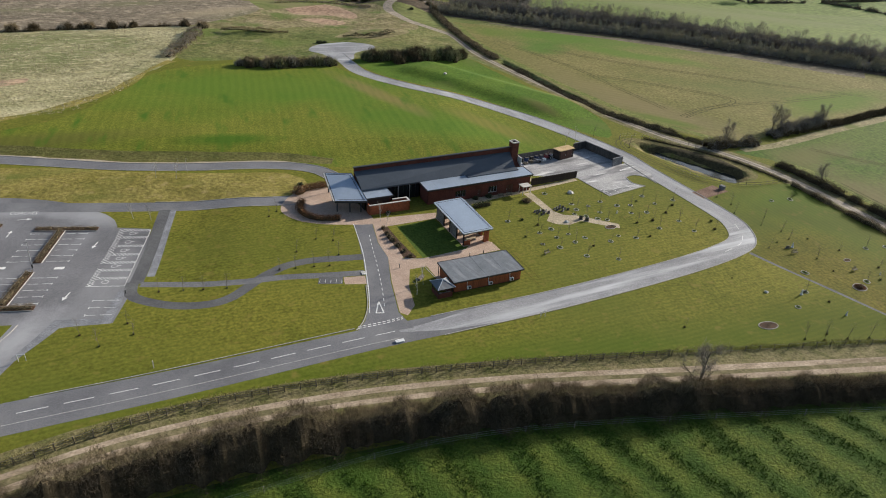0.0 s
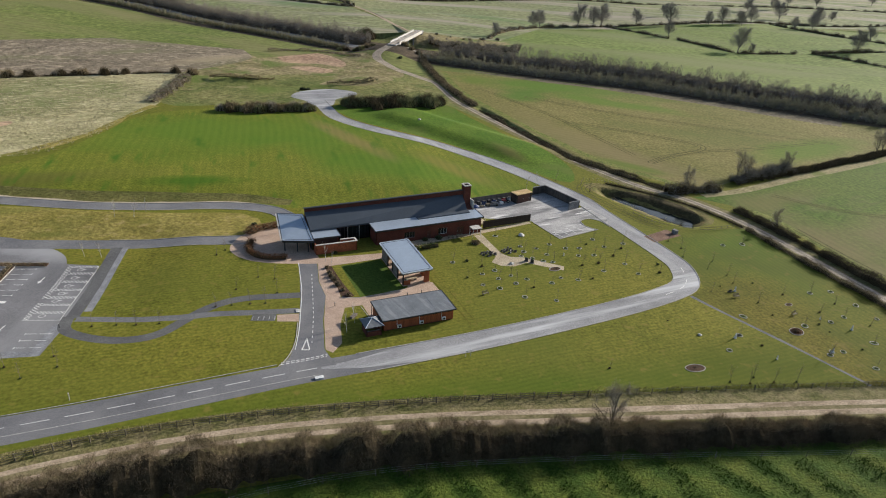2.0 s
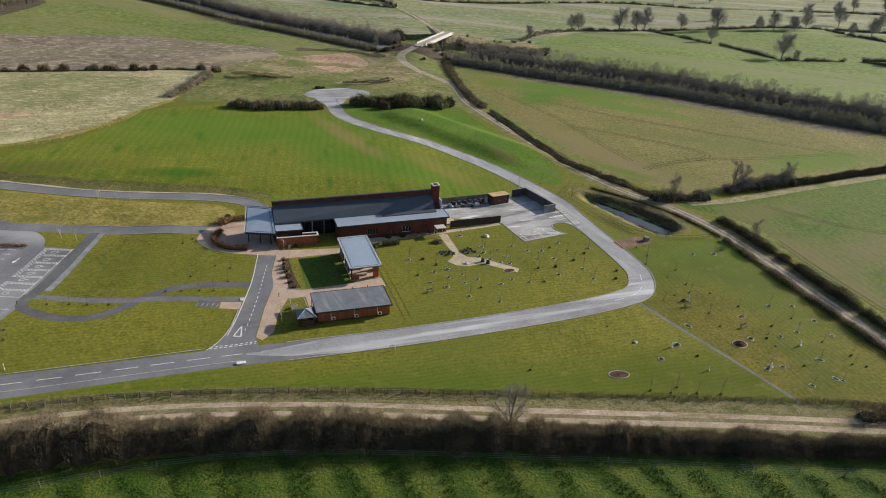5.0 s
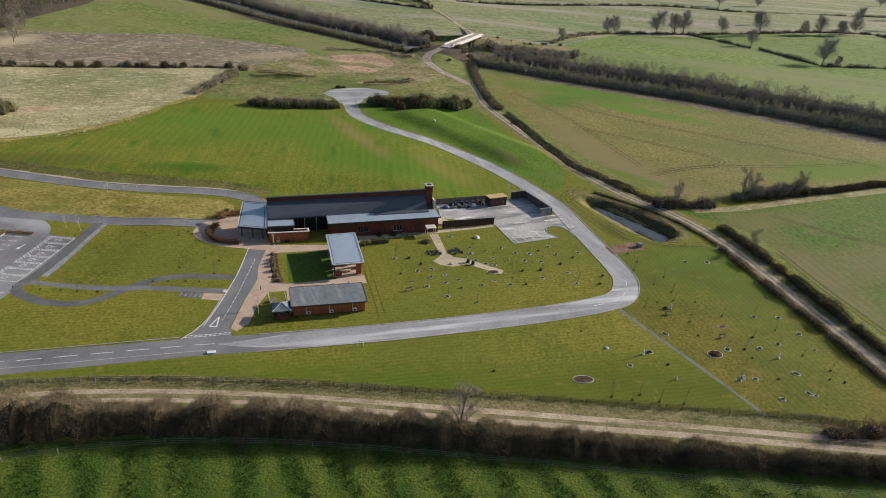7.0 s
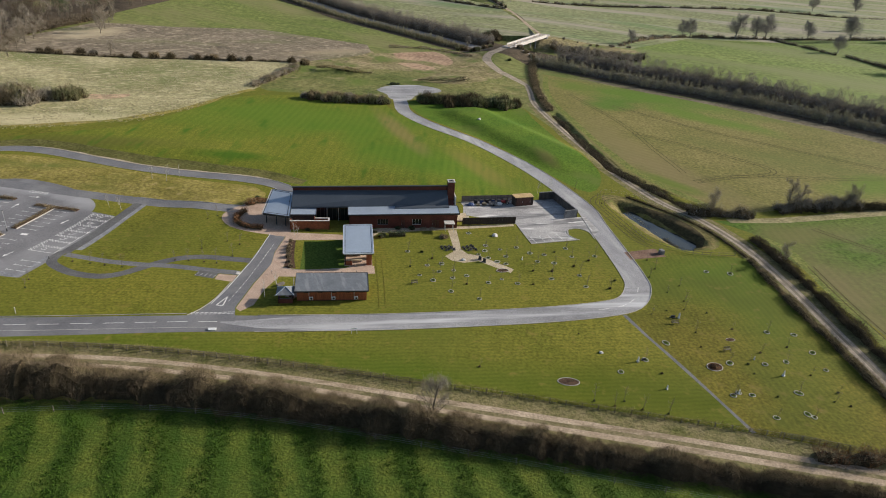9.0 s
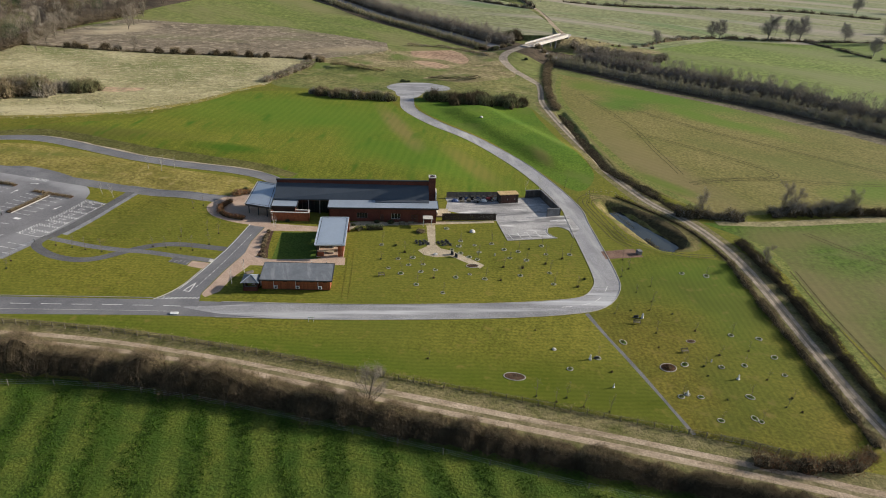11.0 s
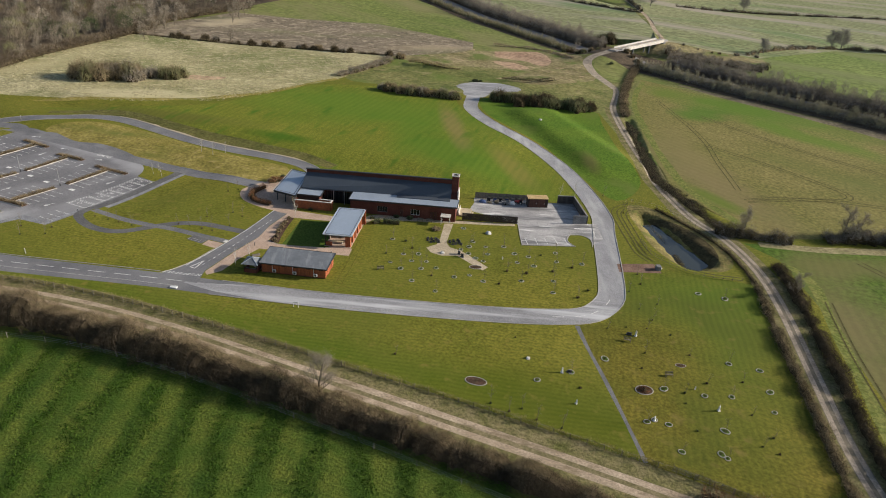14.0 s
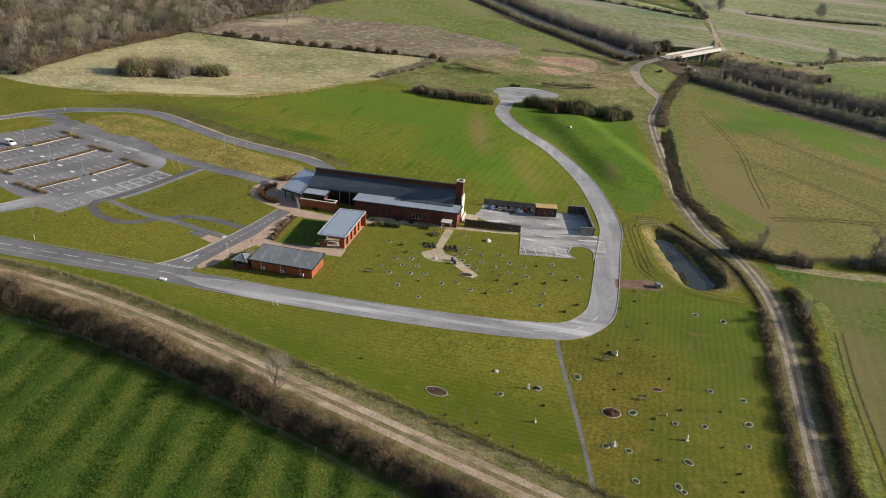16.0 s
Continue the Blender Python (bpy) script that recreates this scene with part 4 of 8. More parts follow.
def window(parent, m, s, e, lo, hi, mullions=1, frame_mat=None, depth=0.12):
    """A framed window set back in an opening of a wall_run."""
    w = part("window", block(s + 0.06, e - 0.06, depth + 0.03, depth + 0.05, lo + 0.06, hi - 0.06), M["glass"], parent)
    w.data.transform(m)
    fm = frame_mat or M["grey_panel"]
    bm = bmesh.new()
    for x in np.linspace(s + 0.03, e - 0.03, mullions + 2):
        box(bm, x - 0.03, x + 0.03, depth, depth + 0.08, lo + 0.06, hi - 0.06)
    box(bm, s, e, depth, depth + 0.08, hi - 0.06, hi)
    box(bm, s, e, depth - 0.06, depth + 0.08, lo, lo + 0.06)
    bm.transform(m)
    part("window_frame", bm, fm, w)
    return w


def crematorium():
    e = empty("crematorium_building", SITE, "long red-brick crematorium with dark sloping metal roofs", "building")
    # hall under a single slope that rises to a brick parapet along its back
    roof_c = [(-14.8, 4.0), (27.0, 4.0), (27.0, 7.35), (-14.8, 9.5)]
    roof_z = [3.95, 4.5, 7.75, 6.45]
    roof_slab(roof_c, roof_z, 0.35, M["slate_metal"], e, "hall_roof", "dark grey standing-seam metal roof")
    seams(e, roof_c, roof_z, 40, M["slate_metal"], 0.015)
    para_in, para_out = [(-14.8, 9.5), (28.6, 7.28)], [(28.6, 7.75), (-14.8, 9.97)]
    part("parapet_wall", prism(para_in + para_out, 0, [7.25, 8.95, 8.95, 7.25]), M["brick"], e)
    part("parapet_coping", prism([(-15.0, 9.35), (26.9, 7.2), (26.9, 7.9), (-15.0, 10.12)], [7.25, 8.88, 8.88, 7.25], [7.45, 9.08, 9.08, 7.45]), M["trim"], e)
    wall_run(e, (-14.6, 9.5), (-14.6, 4.2), 0, 3.6, 0.3, M["brick"])
    part("gable_wall", prism([(-14.6, 4.2), (-14.3, 4.2), (-14.3, 9.45), (-14.6, 9.45)], 3.6, [3.75, 3.75, 6.0, 6.0]), M["brick"], e)
    part("gable_wall", prism([(27.0, 4.0), (28.6, 4.0), (28.6, 6.2), (27.0, 6.2)], 0, [4.3, 4.3, 5.6, 5.6]), M["brick"], e)
    # glazed recess between the entrance and the low range
    for k in range(8):
        x = -8.4 + k * 1.06
        g = part("glazing_panel", block(x, x + 1.0, 4.25, 4.29, 0.1, 3.5), M["glass"], e)
        part("mullion", block(x - 0.05, x + 0.02, 4.18, 4.36, 0, 3.55), M["trim"], g)
    for x in (-5.6, -2.6):
        part("column", rod(bmesh.new(), (x, 3.9, 0), (x, 3.9, 3.75), 0.12, 0.12, 8), M["steel"], e)
    # low range along the front
    _, m = wall_run(e, (0.25, -0.6), (28.9, -0.6), 0, 3.75, 0.3, M["brick"],
                    [(7.4, 10.2, 0.9, 2.5), (13.6, 14.6, 0, 2.2), (16.6, 19.0, 0.9, 2.5), (21.8, 23.8, 0, 2.3)])
    window(e, m, 7.4, 10.2, 0.9, 2.5, 3)
    window(e, m, 16.6, 19.0, 0.9, 2.5, 2, M["white_box"])
    for s, t in ((13.6, 14.6), (21.8, 22.8), (22.8, 23.8)):
        d = part("door", block(s + 0.03, t - 0.03, 0.1, 0.16, 0.02, 2.18), M["bronze"], e)
        d.data.transform(m)
        h = part("door_handle", block(s + 0.15, s + 0.19, 0.04, 0.1, 0.9, 1.3), M["steel"], d)
        h.data.transform(m)
    wall_run(e, (0.25, 4.0), (0.25, -0.6), 0, 3.75, 0.3, M["brick"])
    wall_run(e, (28.9, -0.6), (28.9, 4.0), 0, 3.75, 0.3, M["brick"])
    lc, lz = [(0.0, -1.0), (29.3, -1.0), (29.3, 4.0), (0.0, 4.0)], [3.9, 4.45, 4.6, 4.05]
    roof_slab(lc, lz, 0.22, M["zinc"], e, "low_roof", "pale grey zinc roof")
    edge_trim(e, lc[:2] + lc[2:], lz, 0.32)
    seams(e, lc, lz, 30, M["zinc"], 0.012)
    part("roof_step", prism([(12.4, 2.4), (27.0, 2.4), (27.0, 3.98), (12.4, 3.98)], 4.1, [4.45, 4.72, 4.8, 4.5]), M["slate_metal"], e)
    # chimney
    ch = part("chimney", block(26.9, 28.75, 6.2, 8.1, 0, 10.35, 0.03), M["brick"], e)
    bm = bmesh.new()
    for x0, x1, y0, y1 in ((26.8, 28.85, 6.1, 6.45), (26.8, 28.85, 7.85, 8.2), (26.8, 27.15, 6.45, 7.85), (28.5, 28.85, 6.45, 7.85)):
        box(bm, x0, x1, y0, y1, 10.36, 10.62)
    part("chimney_cap", bm, M["coping"], ch)
    part("flue", rod(bmesh.new(), (27.8, 7.2, 10.3), (27.8, 7.2, 10.75), 0.32, 0.32, 10), M["trim"], ch)
    part("pilaster", block(28.76, 29.1, 4.6, 7.9, 0, 6.8, 0.02), M["coping"], e, "pale stone end pier")
    # flat-roofed annex by the entrance
    wall_run(e, (-14.8, 0.7), (-8.8, 0.7), 0, 3.1, 0.3, M["timber_dark"])
    wall_run(e, (-8.8, 0.7), (-8.8, 4.4), 0, 3.1, 0.3, M["brick"])
    ac, az = [(-15.0, 0.3), (-8.4, 0.3), (-8.4, 4.4), (-15.0, 4.4)], [3.35, 3.35, 3.5, 3.5]
    roof_slab(ac, az, 0.22, M["zinc"], e, "annex_roof", "pale grey zinc roof")
    edge_trim(e, ac, az, 0.3)
    seams(e, ac, az, 7, M["zinc"], 0.012)
    # red screen wall with a pale coping
    for a, b in (((-14.9, -1.7), (-4.9, -1.7)), ((-4.9, -1.7), (-4.9, 0.3)), ((-14.9, 0.3), (-14.9, -1.7))):
        wall_run(e, a, b, 0, 2.35, 0.3, M["timber_red"], name="screen_wall")
    for c in ([(-15.0, -1.8), (-4.8, -1.8), (-4.8, -1.35), (-15.0, -1.35)], [(-5.25, -1.35), (-4.8, -1.35), (-4.8, 0.35), (-5.25, 0.35)]):
        part("coping", prism(c, 2.36, 2.5), M["coping"], e)
    part("return_coping", prism([(-8.6, -0.1), (-5.25, -0.1), (-5.25, 0.35), (-8.6, 0.35)], 2.36, 2.5), M["coping"], e)
    part("screen_wall", block(-8.6, -5.2, 0.0, 0.3, 0, 2.35), M["timber_red"], e)
    # entrance canopy
    cc, cz = [(-21.9, 2.0), (-15.1, -0.6), (-14.9, 11.4), (-20.5, 14.4)], [3.0, 3.2, 5.15, 4.75]
    can = roof_slab(cc, cz, 0.3, M["zinc"], e, "canopy_roof", "blue-grey zinc canopy roof")
    edge_trim(can, cc, cz, 0.45)
    inset_lines(can, cc, cz, 0.5, 0.12)
    seams(can, cc, cz, 8, M["zinc"], 0.012)
    part("gutter", prism([(-22.35, 2.1), (-21.95, 2.0), (-20.6, 14.4), (-21.0, 14.5)], [2.75, 2.8, 4.5, 4.45], [3.05, 3.05, 4.75, 4.75]), M["coping"], can)
    for x, y, z in ((-21.3, 2.6, 2.85), (-20.6, 8.2, 3.8), (-20.1, 13.4, 4.6), (-16.2, 0.6, 3.0), (-18.6, 1.4, 2.95)):
        part("column", rod(bmesh.new(), (x, y, 0), (x, y, z - 0.1), 0.14, 0.14, 8), M["trim"], e)
    for k in range(5):
        y = 1.2 + k * 1.5
        g = part("entrance_glazing", block(-15.2, -15.16, y, y + 1.42, 0.05, 3.0), M["glass"], e)
        part("mullion", block(-15.26, -15.1, y - 0.06, y + 0.02, 0, 3.05), M["trim"], g)
    # small white porch over a door
    for x in (25.4, 27.6):
        for y in (-3.2, -1.4):
            part("porch_post", block(x, x + 0.09, y, y + 0.09, 0, 2.3), M["white_box"], e)
    part("porch_roof", block(25.2, 27.9, -3.4, -1.1, 2.3, 2.42), M["coping"], e)
    return e


crematorium()


def pavilion():
    e = empty("memorial_pavilion", SITE, "open brick pavilion with a pale metal mono-pitch roof", "pavilion")
    rc, rz = [(-1.1, -22.5), (5.8, -22.5), (5.8, -7.2), (-1.1, -7.2)], [3.35, 3.5, 3.95, 3.75]
    r = roof_slab(rc, rz, 0.2, M["zinc"], e, "roof", "pale blue-grey zinc roof")
    edge_trim(r, rc, rz, 0.16, 0.2, "verge_flashing", M["zinc_edge"])
    edge_trim(r, rc, [z - 0.2 for z in rz], 0.16, 0.08)
    inset_lines(r, rc, rz)
    seams(r, [rc[0], rc[1], rc[2], rc[3]], rz, 8, M["zinc"], 0.012)
    # east side: brick piers between open bays
    for k in range(6):
        y = -21.9 + k * 2.75
        part("brick_pier", block(5.0, 5.45, y, y + (1.5 if k % 2 else 1.0), 0, 3.25), M["timber_red"], e)
    part("back_wall", block(-0.6, 5.45, -7.9, -7.6, 0, 3.5), M["brick"], e)
    part("side_return", block(5.46, 6.1, -7.95, -7.55, 0, 3.9), M["timber_red"], e)
    for y0, y1 in ((-12.0, -7.9), (-18.4, -15.2)):
        part("side_panel", block(-0.75, -0.6, y0, y1, 0.1, 2.7), M["timber_grey"], e, "pale weathered timber panel")
    for y in (-21.9, -18.6, -15.1, -12.1):
        part("post", block(-0.85, -0.6, y, y + 0.25, 0, 3.3), M["timber_dark"], e)
    part("front_pier", block(4.2, 4.95, -22.0, -21.6, 0, 3.2), M["timber_red"], e)
    part("lower_wall", block(-0.6, 0.9, -22.0, -21.75, 0, 1.1), M["timber_red"], e)
    part("floor_slab", block(-0.9, 5.6, -22.3, -7.6, 0.01, 0.09), M["paving"], e)
    part("beam", block(-0.9, 5.5, -22.2, -21.95, 3.0, 3.25), M["timber_dark"], e)
    return e


pavilion()


def stone_bench(u, v, w, turn=0.0):
    e = empty("stone_bench", site(u, v, 0.09, turn), "pale stone slab bench under the pavilion roof", "bench", "pavilion benches")
    part("seat", block(-w / 2, w / 2, -0.35, 0.35, 0.42, 0.54, 0.02), M["pale_path"], e)
    for x in (-w / 2 + 0.25, w / 2 - 0.25):
        part("leg", block(x - 0.12, x + 0.12, -0.28, 0.28, 0, 0.42), M["stone"], e)


stone_bench(1.9, -20.2, 2.6)
stone_bench(1.9, -17.0, 2.4)


def bungalow():
    e = empty("timber_annexe", SITE, "single-storey red timber-clad annexe with grey felt roof", "building")
    u0, u1, v0, v1 = -10.9, 3.8, -38.2, -31.4
    part("wall_core", block(u0 + 0.06, u1 - 0.06, v0 + 0.06, v1 - 0.06, 0, 2.5), M["timber_dark"], e)
    w = 0.42
    n = int((u1 - u0) / w)
    board = block(0, w - 0.02, 0, 0.05, 0.15, 2.45)
    me = bpy.data.meshes.new("cladding_board")
    board.to_mesh(me)
    me.materials.append(M["timber_red"])

    def clad(x, y, turn):
        ob = new("cladding_board", me)
        ob.parent = e
        ob.matrix_local = pose(x, y, 0, 0, 0, turn)
    for k in range(n):
        clad(u0 + 0.05 + k * w, v0, 0)
    for k in range(int((v1 - v0) / w)):
        clad(u1, v0 + 0.08 + k * w, 90)
        clad(u0, v1 - 0.08 - k * w, -90)
    for k in range(5):
        part("vent_slot", block(u0 + 1.6 + k * 2.9, u0 + 2.5 + k * 2.9, v0 - 0.03, v0 - 0.005, 2.0, 2.25), M["glass"], e)
    for y in (-36.4, -33.4):
        d = part("door", block(u1 + 0.055, u1 + 0.09, y, y + 0.95, 0.1, 2.1), M["timber_red"], e)
        part("door_handle", block(u1 + 0.09, u1 + 0.15, y + 0.12, y + 0.17, 0.95, 1.2), M["steel"], d)
    rc, rz = [(-11.3, -38.65), (4.2, -38.65), (4.2, -31.1), (-11.3, -31.1)], [2.62, 2.62, 2.95, 2.95]
    r = roof_slab(rc, rz, 0.18, M["felt"], e, "roof", "weathered grey felt roof")
    edge_trim(r, rc, rz, 0.22, 0.1)
    for k in (3, 7, 11):
        x = -11.3 + k * 15.5 / 15
        part("felt_lap", prism([(x, -38.6), (x + 0.1, -38.6), (x + 0.1, -31.15), (x, -31.15)], [2.6, 2.6, 2.93, 2.93], [2.636, 2.636, 2.966, 2.966]), M["felt"], r)
    part("porch_post", block(-11.2, -11.08, -31.5, -31.38, 0, 2.75), M["timber_dark"], e)
    return e


bungalow()


def ac_unit(u):
    e = empty("air_conditioner", site(u, -38.55, 0.55), "white wall-mounted air conditioning box with pipe", "air conditioner", "air conditioners on the annexe")
    part("case", block(-0.42, 0.42, -0.18, 0.18, 0, 0.62, 0.03), M["white_box"], e)
    bm = rod(bmesh.new(), (0.05, -0.185, 0.32), (0.05, -0.20, 0.32), 0.24, 0.24, 14)
    part("fan_grille", bm, M["rubber"], e)
    part("pipe", block(-0.46, -0.38, 0.1, 0.2, 0.5, 1.75, 0.01), M["white_box"], e)
    part("bracket", block(-0.3, 0.3, 0.1, 0.3, -0.06, -0.01), M["steel"], e)


for u in (-7.9, -3.2, 1.6):
    ac_unit(u)


def kiosk():
    e = empty("brick_kiosk", site(-13.2, -37.6), "small brick shelter with a grey pyramid roof", "kiosk")
    h = 1.5
    for a, b in (((-h, -h), (h, -h)), ((h, -h), (h, h)), ((h, h), (0.5, h)), ((-h, h), (-h, -h))):
        wall_run(e, a, b, 0, 0.95, 0.25, M["brick"], name="half_wall")
    for x in (-h, h - 0.16):
        for y in (-h, h - 0.16):
            part("post", block(x, x + 0.16, y, y + 0.16, 0.95, 2.2), M["timber_dark"], e)
    bm = bmesh.new()
    k = 1.9
    lo = [bm.verts.new(p) for p in ((-k, -k, 2.2), (k, -k, 2.2), (k, k, 2.2), (-k, k, 2.2))]
    top = bm.verts.new((0, 0, 3.25))
    bm.faces.new(lo[::-1])
    for i in range(4):
        bm.faces.new((lo[i], lo[(i + 1) % 4], top))
    r = part("roof", bm, M["felt"], e, "grey slate pyramid roof")
    for i in range(4):
        c = ((-k, -k), (k, -k), (k, k), (-k, k))[i]
        part("hip_ridge", rod(bmesh.new(), (c[0], c[1], 2.22), (0, 0, 3.28), 0.06, 0.06, 5), M["zinc"], r)
    part("counter", block(-h + 0.3, h - 0.3, -h + 0.26, -h + 0.6, 0.9, 0.96), M["timber_grey"], e)


kiosk()


# ---- service yard ----
def board_fence(name, a, b, tall, material, label, gap=0.0, bw=0.3):
    a, b = Vector((*a, 0)), Vector((*b, 0))
    d = b - a
    e = empty(name, Matrix.Translation(a) @ Matrix.Rotation(math.atan2(d.y, d.x), 4, "Z"), label, "fence")
    n = int(d.length / bw)
    bm = block(0, bw - 0.015 - gap, -0.02, 0.02, 0.08, tall)
    me = bpy.data.meshes.new("board")
    bm.to_mesh(me)
    me.materials.append(material)
    for k in range(n):
        ob = new("board", me)
        ob.parent = e
        ob.matrix_local = pose(k * bw, 0, 0)
    for z in (0.4, tall - 0.35):
        part("rail", block(0, d.length, 0.025, 0.09, z, z + 0.1), material, e)
    for k in range(int(d.length / 2.4) + 1):
        part("post", block(k * 2.4, k * 2.4 + 0.1, 0.03, 0.13, 0, tall + 0.05), material, e)
    return e


board_fence("timber_screen", (51.0, 159.2), (65.2, 164.4), 2.1, M["timber_dark"], "long black-stained timber screen fence beside the yard")
board_fence("timber_fence", (48.4, 175.6), (64.6, 182.0), 1.9, M["timber_grey"], "weathered grey board fence behind the service yard", bw=0.4)


def yard_walls():
    e = empty("bin_enclosure", Matrix(), "dark boarded enclosure wall with a grey rendered end", "wall")
    for a, b, mat in (((75.0, 187.0), (70.6, 184.8), "timber_mid"), ((82.0, 174.3), (75.0, 187.0), "timber_mid"), ((78.4, 172.4), (82.0, 174.3), "grey_panel")):
        wall_run(e, a, b, 0, 2.3, 0.3, M[mat])
        d = Vector(b) - Vector(a)
        m = Matrix.Translation((*a, 0)) @ Matrix.Rotation(math.atan2(d.y, d.x), 4, "Z")
        c = part("coping", block(-0.02, d.length, -0.05, 0.35, 2.305, 2.38), M["grey_panel"], e)
        c.data.transform(m)
        if mat == "timber_mid":
            for k in range(int(d.length / 0.5)):
                q = part("board", block(k * 0.5 + 0.02, k * 0.5 + 0.46, 0.303, 0.34, 0.05, 2.25), M["timber_mid"], e)
                q.data.transform(m)


yard_walls()


def store():
    e = empty("storage_cabin", pose(64.3, 176.2, 0, 0, 0, 27), "dark storage cabin with a sandy flat roof", "shed")
    part("body", block(0.1, 5.9, 1.0, 3.5, 0, 2.6), M["timber_dark"], e)
    part("roof", block(0, 6.0, 0.7, 3.7, 2.61, 2.8, 0.03), M["gold_panel"], e, "sandy-coloured flat roof")
    for x in (0.6, 2.9):
        d = part("door", block(x, x + 2.2, 0.92, 0.995, 0.1, 2.4), M["bronze"], e)
        part("handle", block(x + 1.9, x + 2.0, 0.86, 0.92, 1.0, 1.4), M["steel"], d)


store()


def bin_box(x, y, w, turn, material, label, z=0.0):
    e = empty("wheeled_bin", pose(x, y, z, 0, 0, turn), label, "bin", "bins in the service yard")
    part("body", prism([(-w, -0.4), (w, -0.4), (w, 0.4), (-w, 0.4)], 0.12, 1.05), material, e)
    part("lid", block(-w - 0.04, w + 0.04, -0.46, 0.44, 1.06, 1.16, 0.03), M["rubber"], e)
    for s in (-w + 0.1, w - 0.1):
        part("wheel", rod(bmesh.new(), (s - 0.04, 0.36, 0.12), (s + 0.04, 0.36, 0.12), 0.12, 0.12, 10), M["rubber"], e)


M["blue"] = plain("blue_plastic", (0.05, 0.09, 0.22), 0.5)
M["redp"] = plain("red_plastic", (0.28, 0.04, 0.04), 0.5)
for k, (mt, lb) in enumerate((("rubber", "black plastic bin by the yard fence"), ("blue", "blue plastic bin by the yard fence"), ("rubber", "black plastic bin by the yard fence"), ("blue", "blue plastic bin by the yard fence"), ("grey_panel", "grey plastic bin by the yard fence"), ("redp", "red bin by the yard fence"), ("white_box", "white bin by the yard fence"))):
    bin_box(52.6 + k * 1.62, 175.7 + k * 0.66, 0.45, 22 + (k * 37) % 11 - 5, M[mt], lb)


def garden_tractor(x, y, turn):
    e = empty("garden_tractor", pose(x, y, hz(x, y), 0, 0, turn), "small red garden tractor parked by the yard fence", "tractor")
    part("bonnet", block(0.1, 1.25, -0.32, 0.32, 0.5, 1.0, 0.06), M["redp"], e)
    part("seat_deck", block(-0.75, 0.1, -0.5, 0.5, 0.55, 0.72, 0.04), M["redp"], e)
    part("seat", block(-0.55, -0.1, -0.22, 0.22, 0.74, 0.86, 0.03), M["rubber"], e)
    part("seat_back", block(-0.62, -0.53, -0.22, 0.22, 0.86, 1.2, 0.03), M["rubber"], e)
    for px in (-0.7,):
        for py in (-0.5, 0.44):
            part("roll_bar", block(px, px + 0.06, py, py + 0.06, 0.7, 1.9), M["trim"], e)
    part("roll_bar_top", block(-0.7, -0.64, -0.5, 0.5, 1.9, 1.96), M["trim"], e)
    for px, r in ((-0.5, 0.48), (0.95, 0.32)):
        for py in (-0.72, 0.5):
            w = part("wheel", rod(bmesh.new(), (px, py, r), (px, py + 0.22, r), r, r, 14), M["rubber"], e)
            part("hub", rod(bmesh.new(), (px, py - 0.01, r), (px, py + 0.23, r), r * 0.45, r * 0.45, 10), M["stone"], w)


def trailer(x, y, turn):
    e = empty("small_trailer", pose(x, y, hz(x, y), 0, 0, turn), "small open grey metal trailer beside the tractor", "trailer")
    part("bed", block(-1.1, 1.1, -0.65, 0.65, 0.5, 0.58), M["steel"], e)
    for y0 in (-0.65, 0.61):
        part("side_board", block(-1.1, 1.1, y0, y0 + 0.04, 0.58, 0.95), M["grey_panel"], e)
    for x0 in (-1.1, 1.06):
        part("end_board", block(x0, x0 + 0.04, -0.61, 0.61, 0.58, 0.95), M["grey_panel"], e)
    part("drawbar", block(1.1, 2.0, -0.05, 0.05, 0.48, 0.56), M["steel"], e)
    for y0 in (-0.85, 0.67):
        part("wheel", rod(bmesh.new(), (0, y0, 0.3), (0, y0 + 0.18, 0.3), 0.3, 0.3, 12), M["rubber"], e)


def pallet_stack(x, y, turn, count, label):
    e = empty("pallet_stack", pose(x, y, hz(x, y), 0, 0, turn), label, "pallets", "pallets in the service yard")
    for k in range(count):
        z = k * 0.15
        for px in (-0.55, -0.05, 0.45):
            part("bearer", block(px, px + 0.1, -0.5, 0.5, z, z + 0.1), M["timber_post"], e)
        for q in range(5):
            part("deck_board", block(-0.6, 0.6, -0.5 + q * 0.22, -0.38 + q * 0.22, z + 0.102, z + 0.125), M["timber_post"], e)


def tarpaulin_heap(x, y, turn, mat, label):
    rng = random.Random(int(x * 7 + y))
    bm = bmesh.new()
    bmesh.ops.create_icosphere(bm, subdivisions=3, radius=1.0)
    for v in bm.verts:
        q = rng.uniform(0.86, 1.08)
        v.co = Vector((v.co.x * 1.1 * q, v.co.y * 0.7 * q, max(0.0, v.co.z * 0.85 * q)))
    ob = part("tarpaulin_heap", bm, mat, None, label)
    ob.matrix_world = pose(x, y, hz(x, y), 0, 0, turn)
    tagged(ob, category="tarpaulin")


garden_tractor(61.0, 178.2, 200)
trailer(57.6, 175.9, 25)
pallet_stack(55.2, 175.2, 20, 5, "stack of weathered timber pallets by the yard fence")
pallet_stack(53.4, 174.3, 26, 3, "low stack of weathered timber pallets by the yard fence")
tarpaulin_heap(51.4, 173.9, 15, M["blue"], "crumpled blue tarpaulin over stored goods")
tarpaulin_heap(59.4, 177.0, 30, M["white_box"], "crumpled white sheet over stored goods")


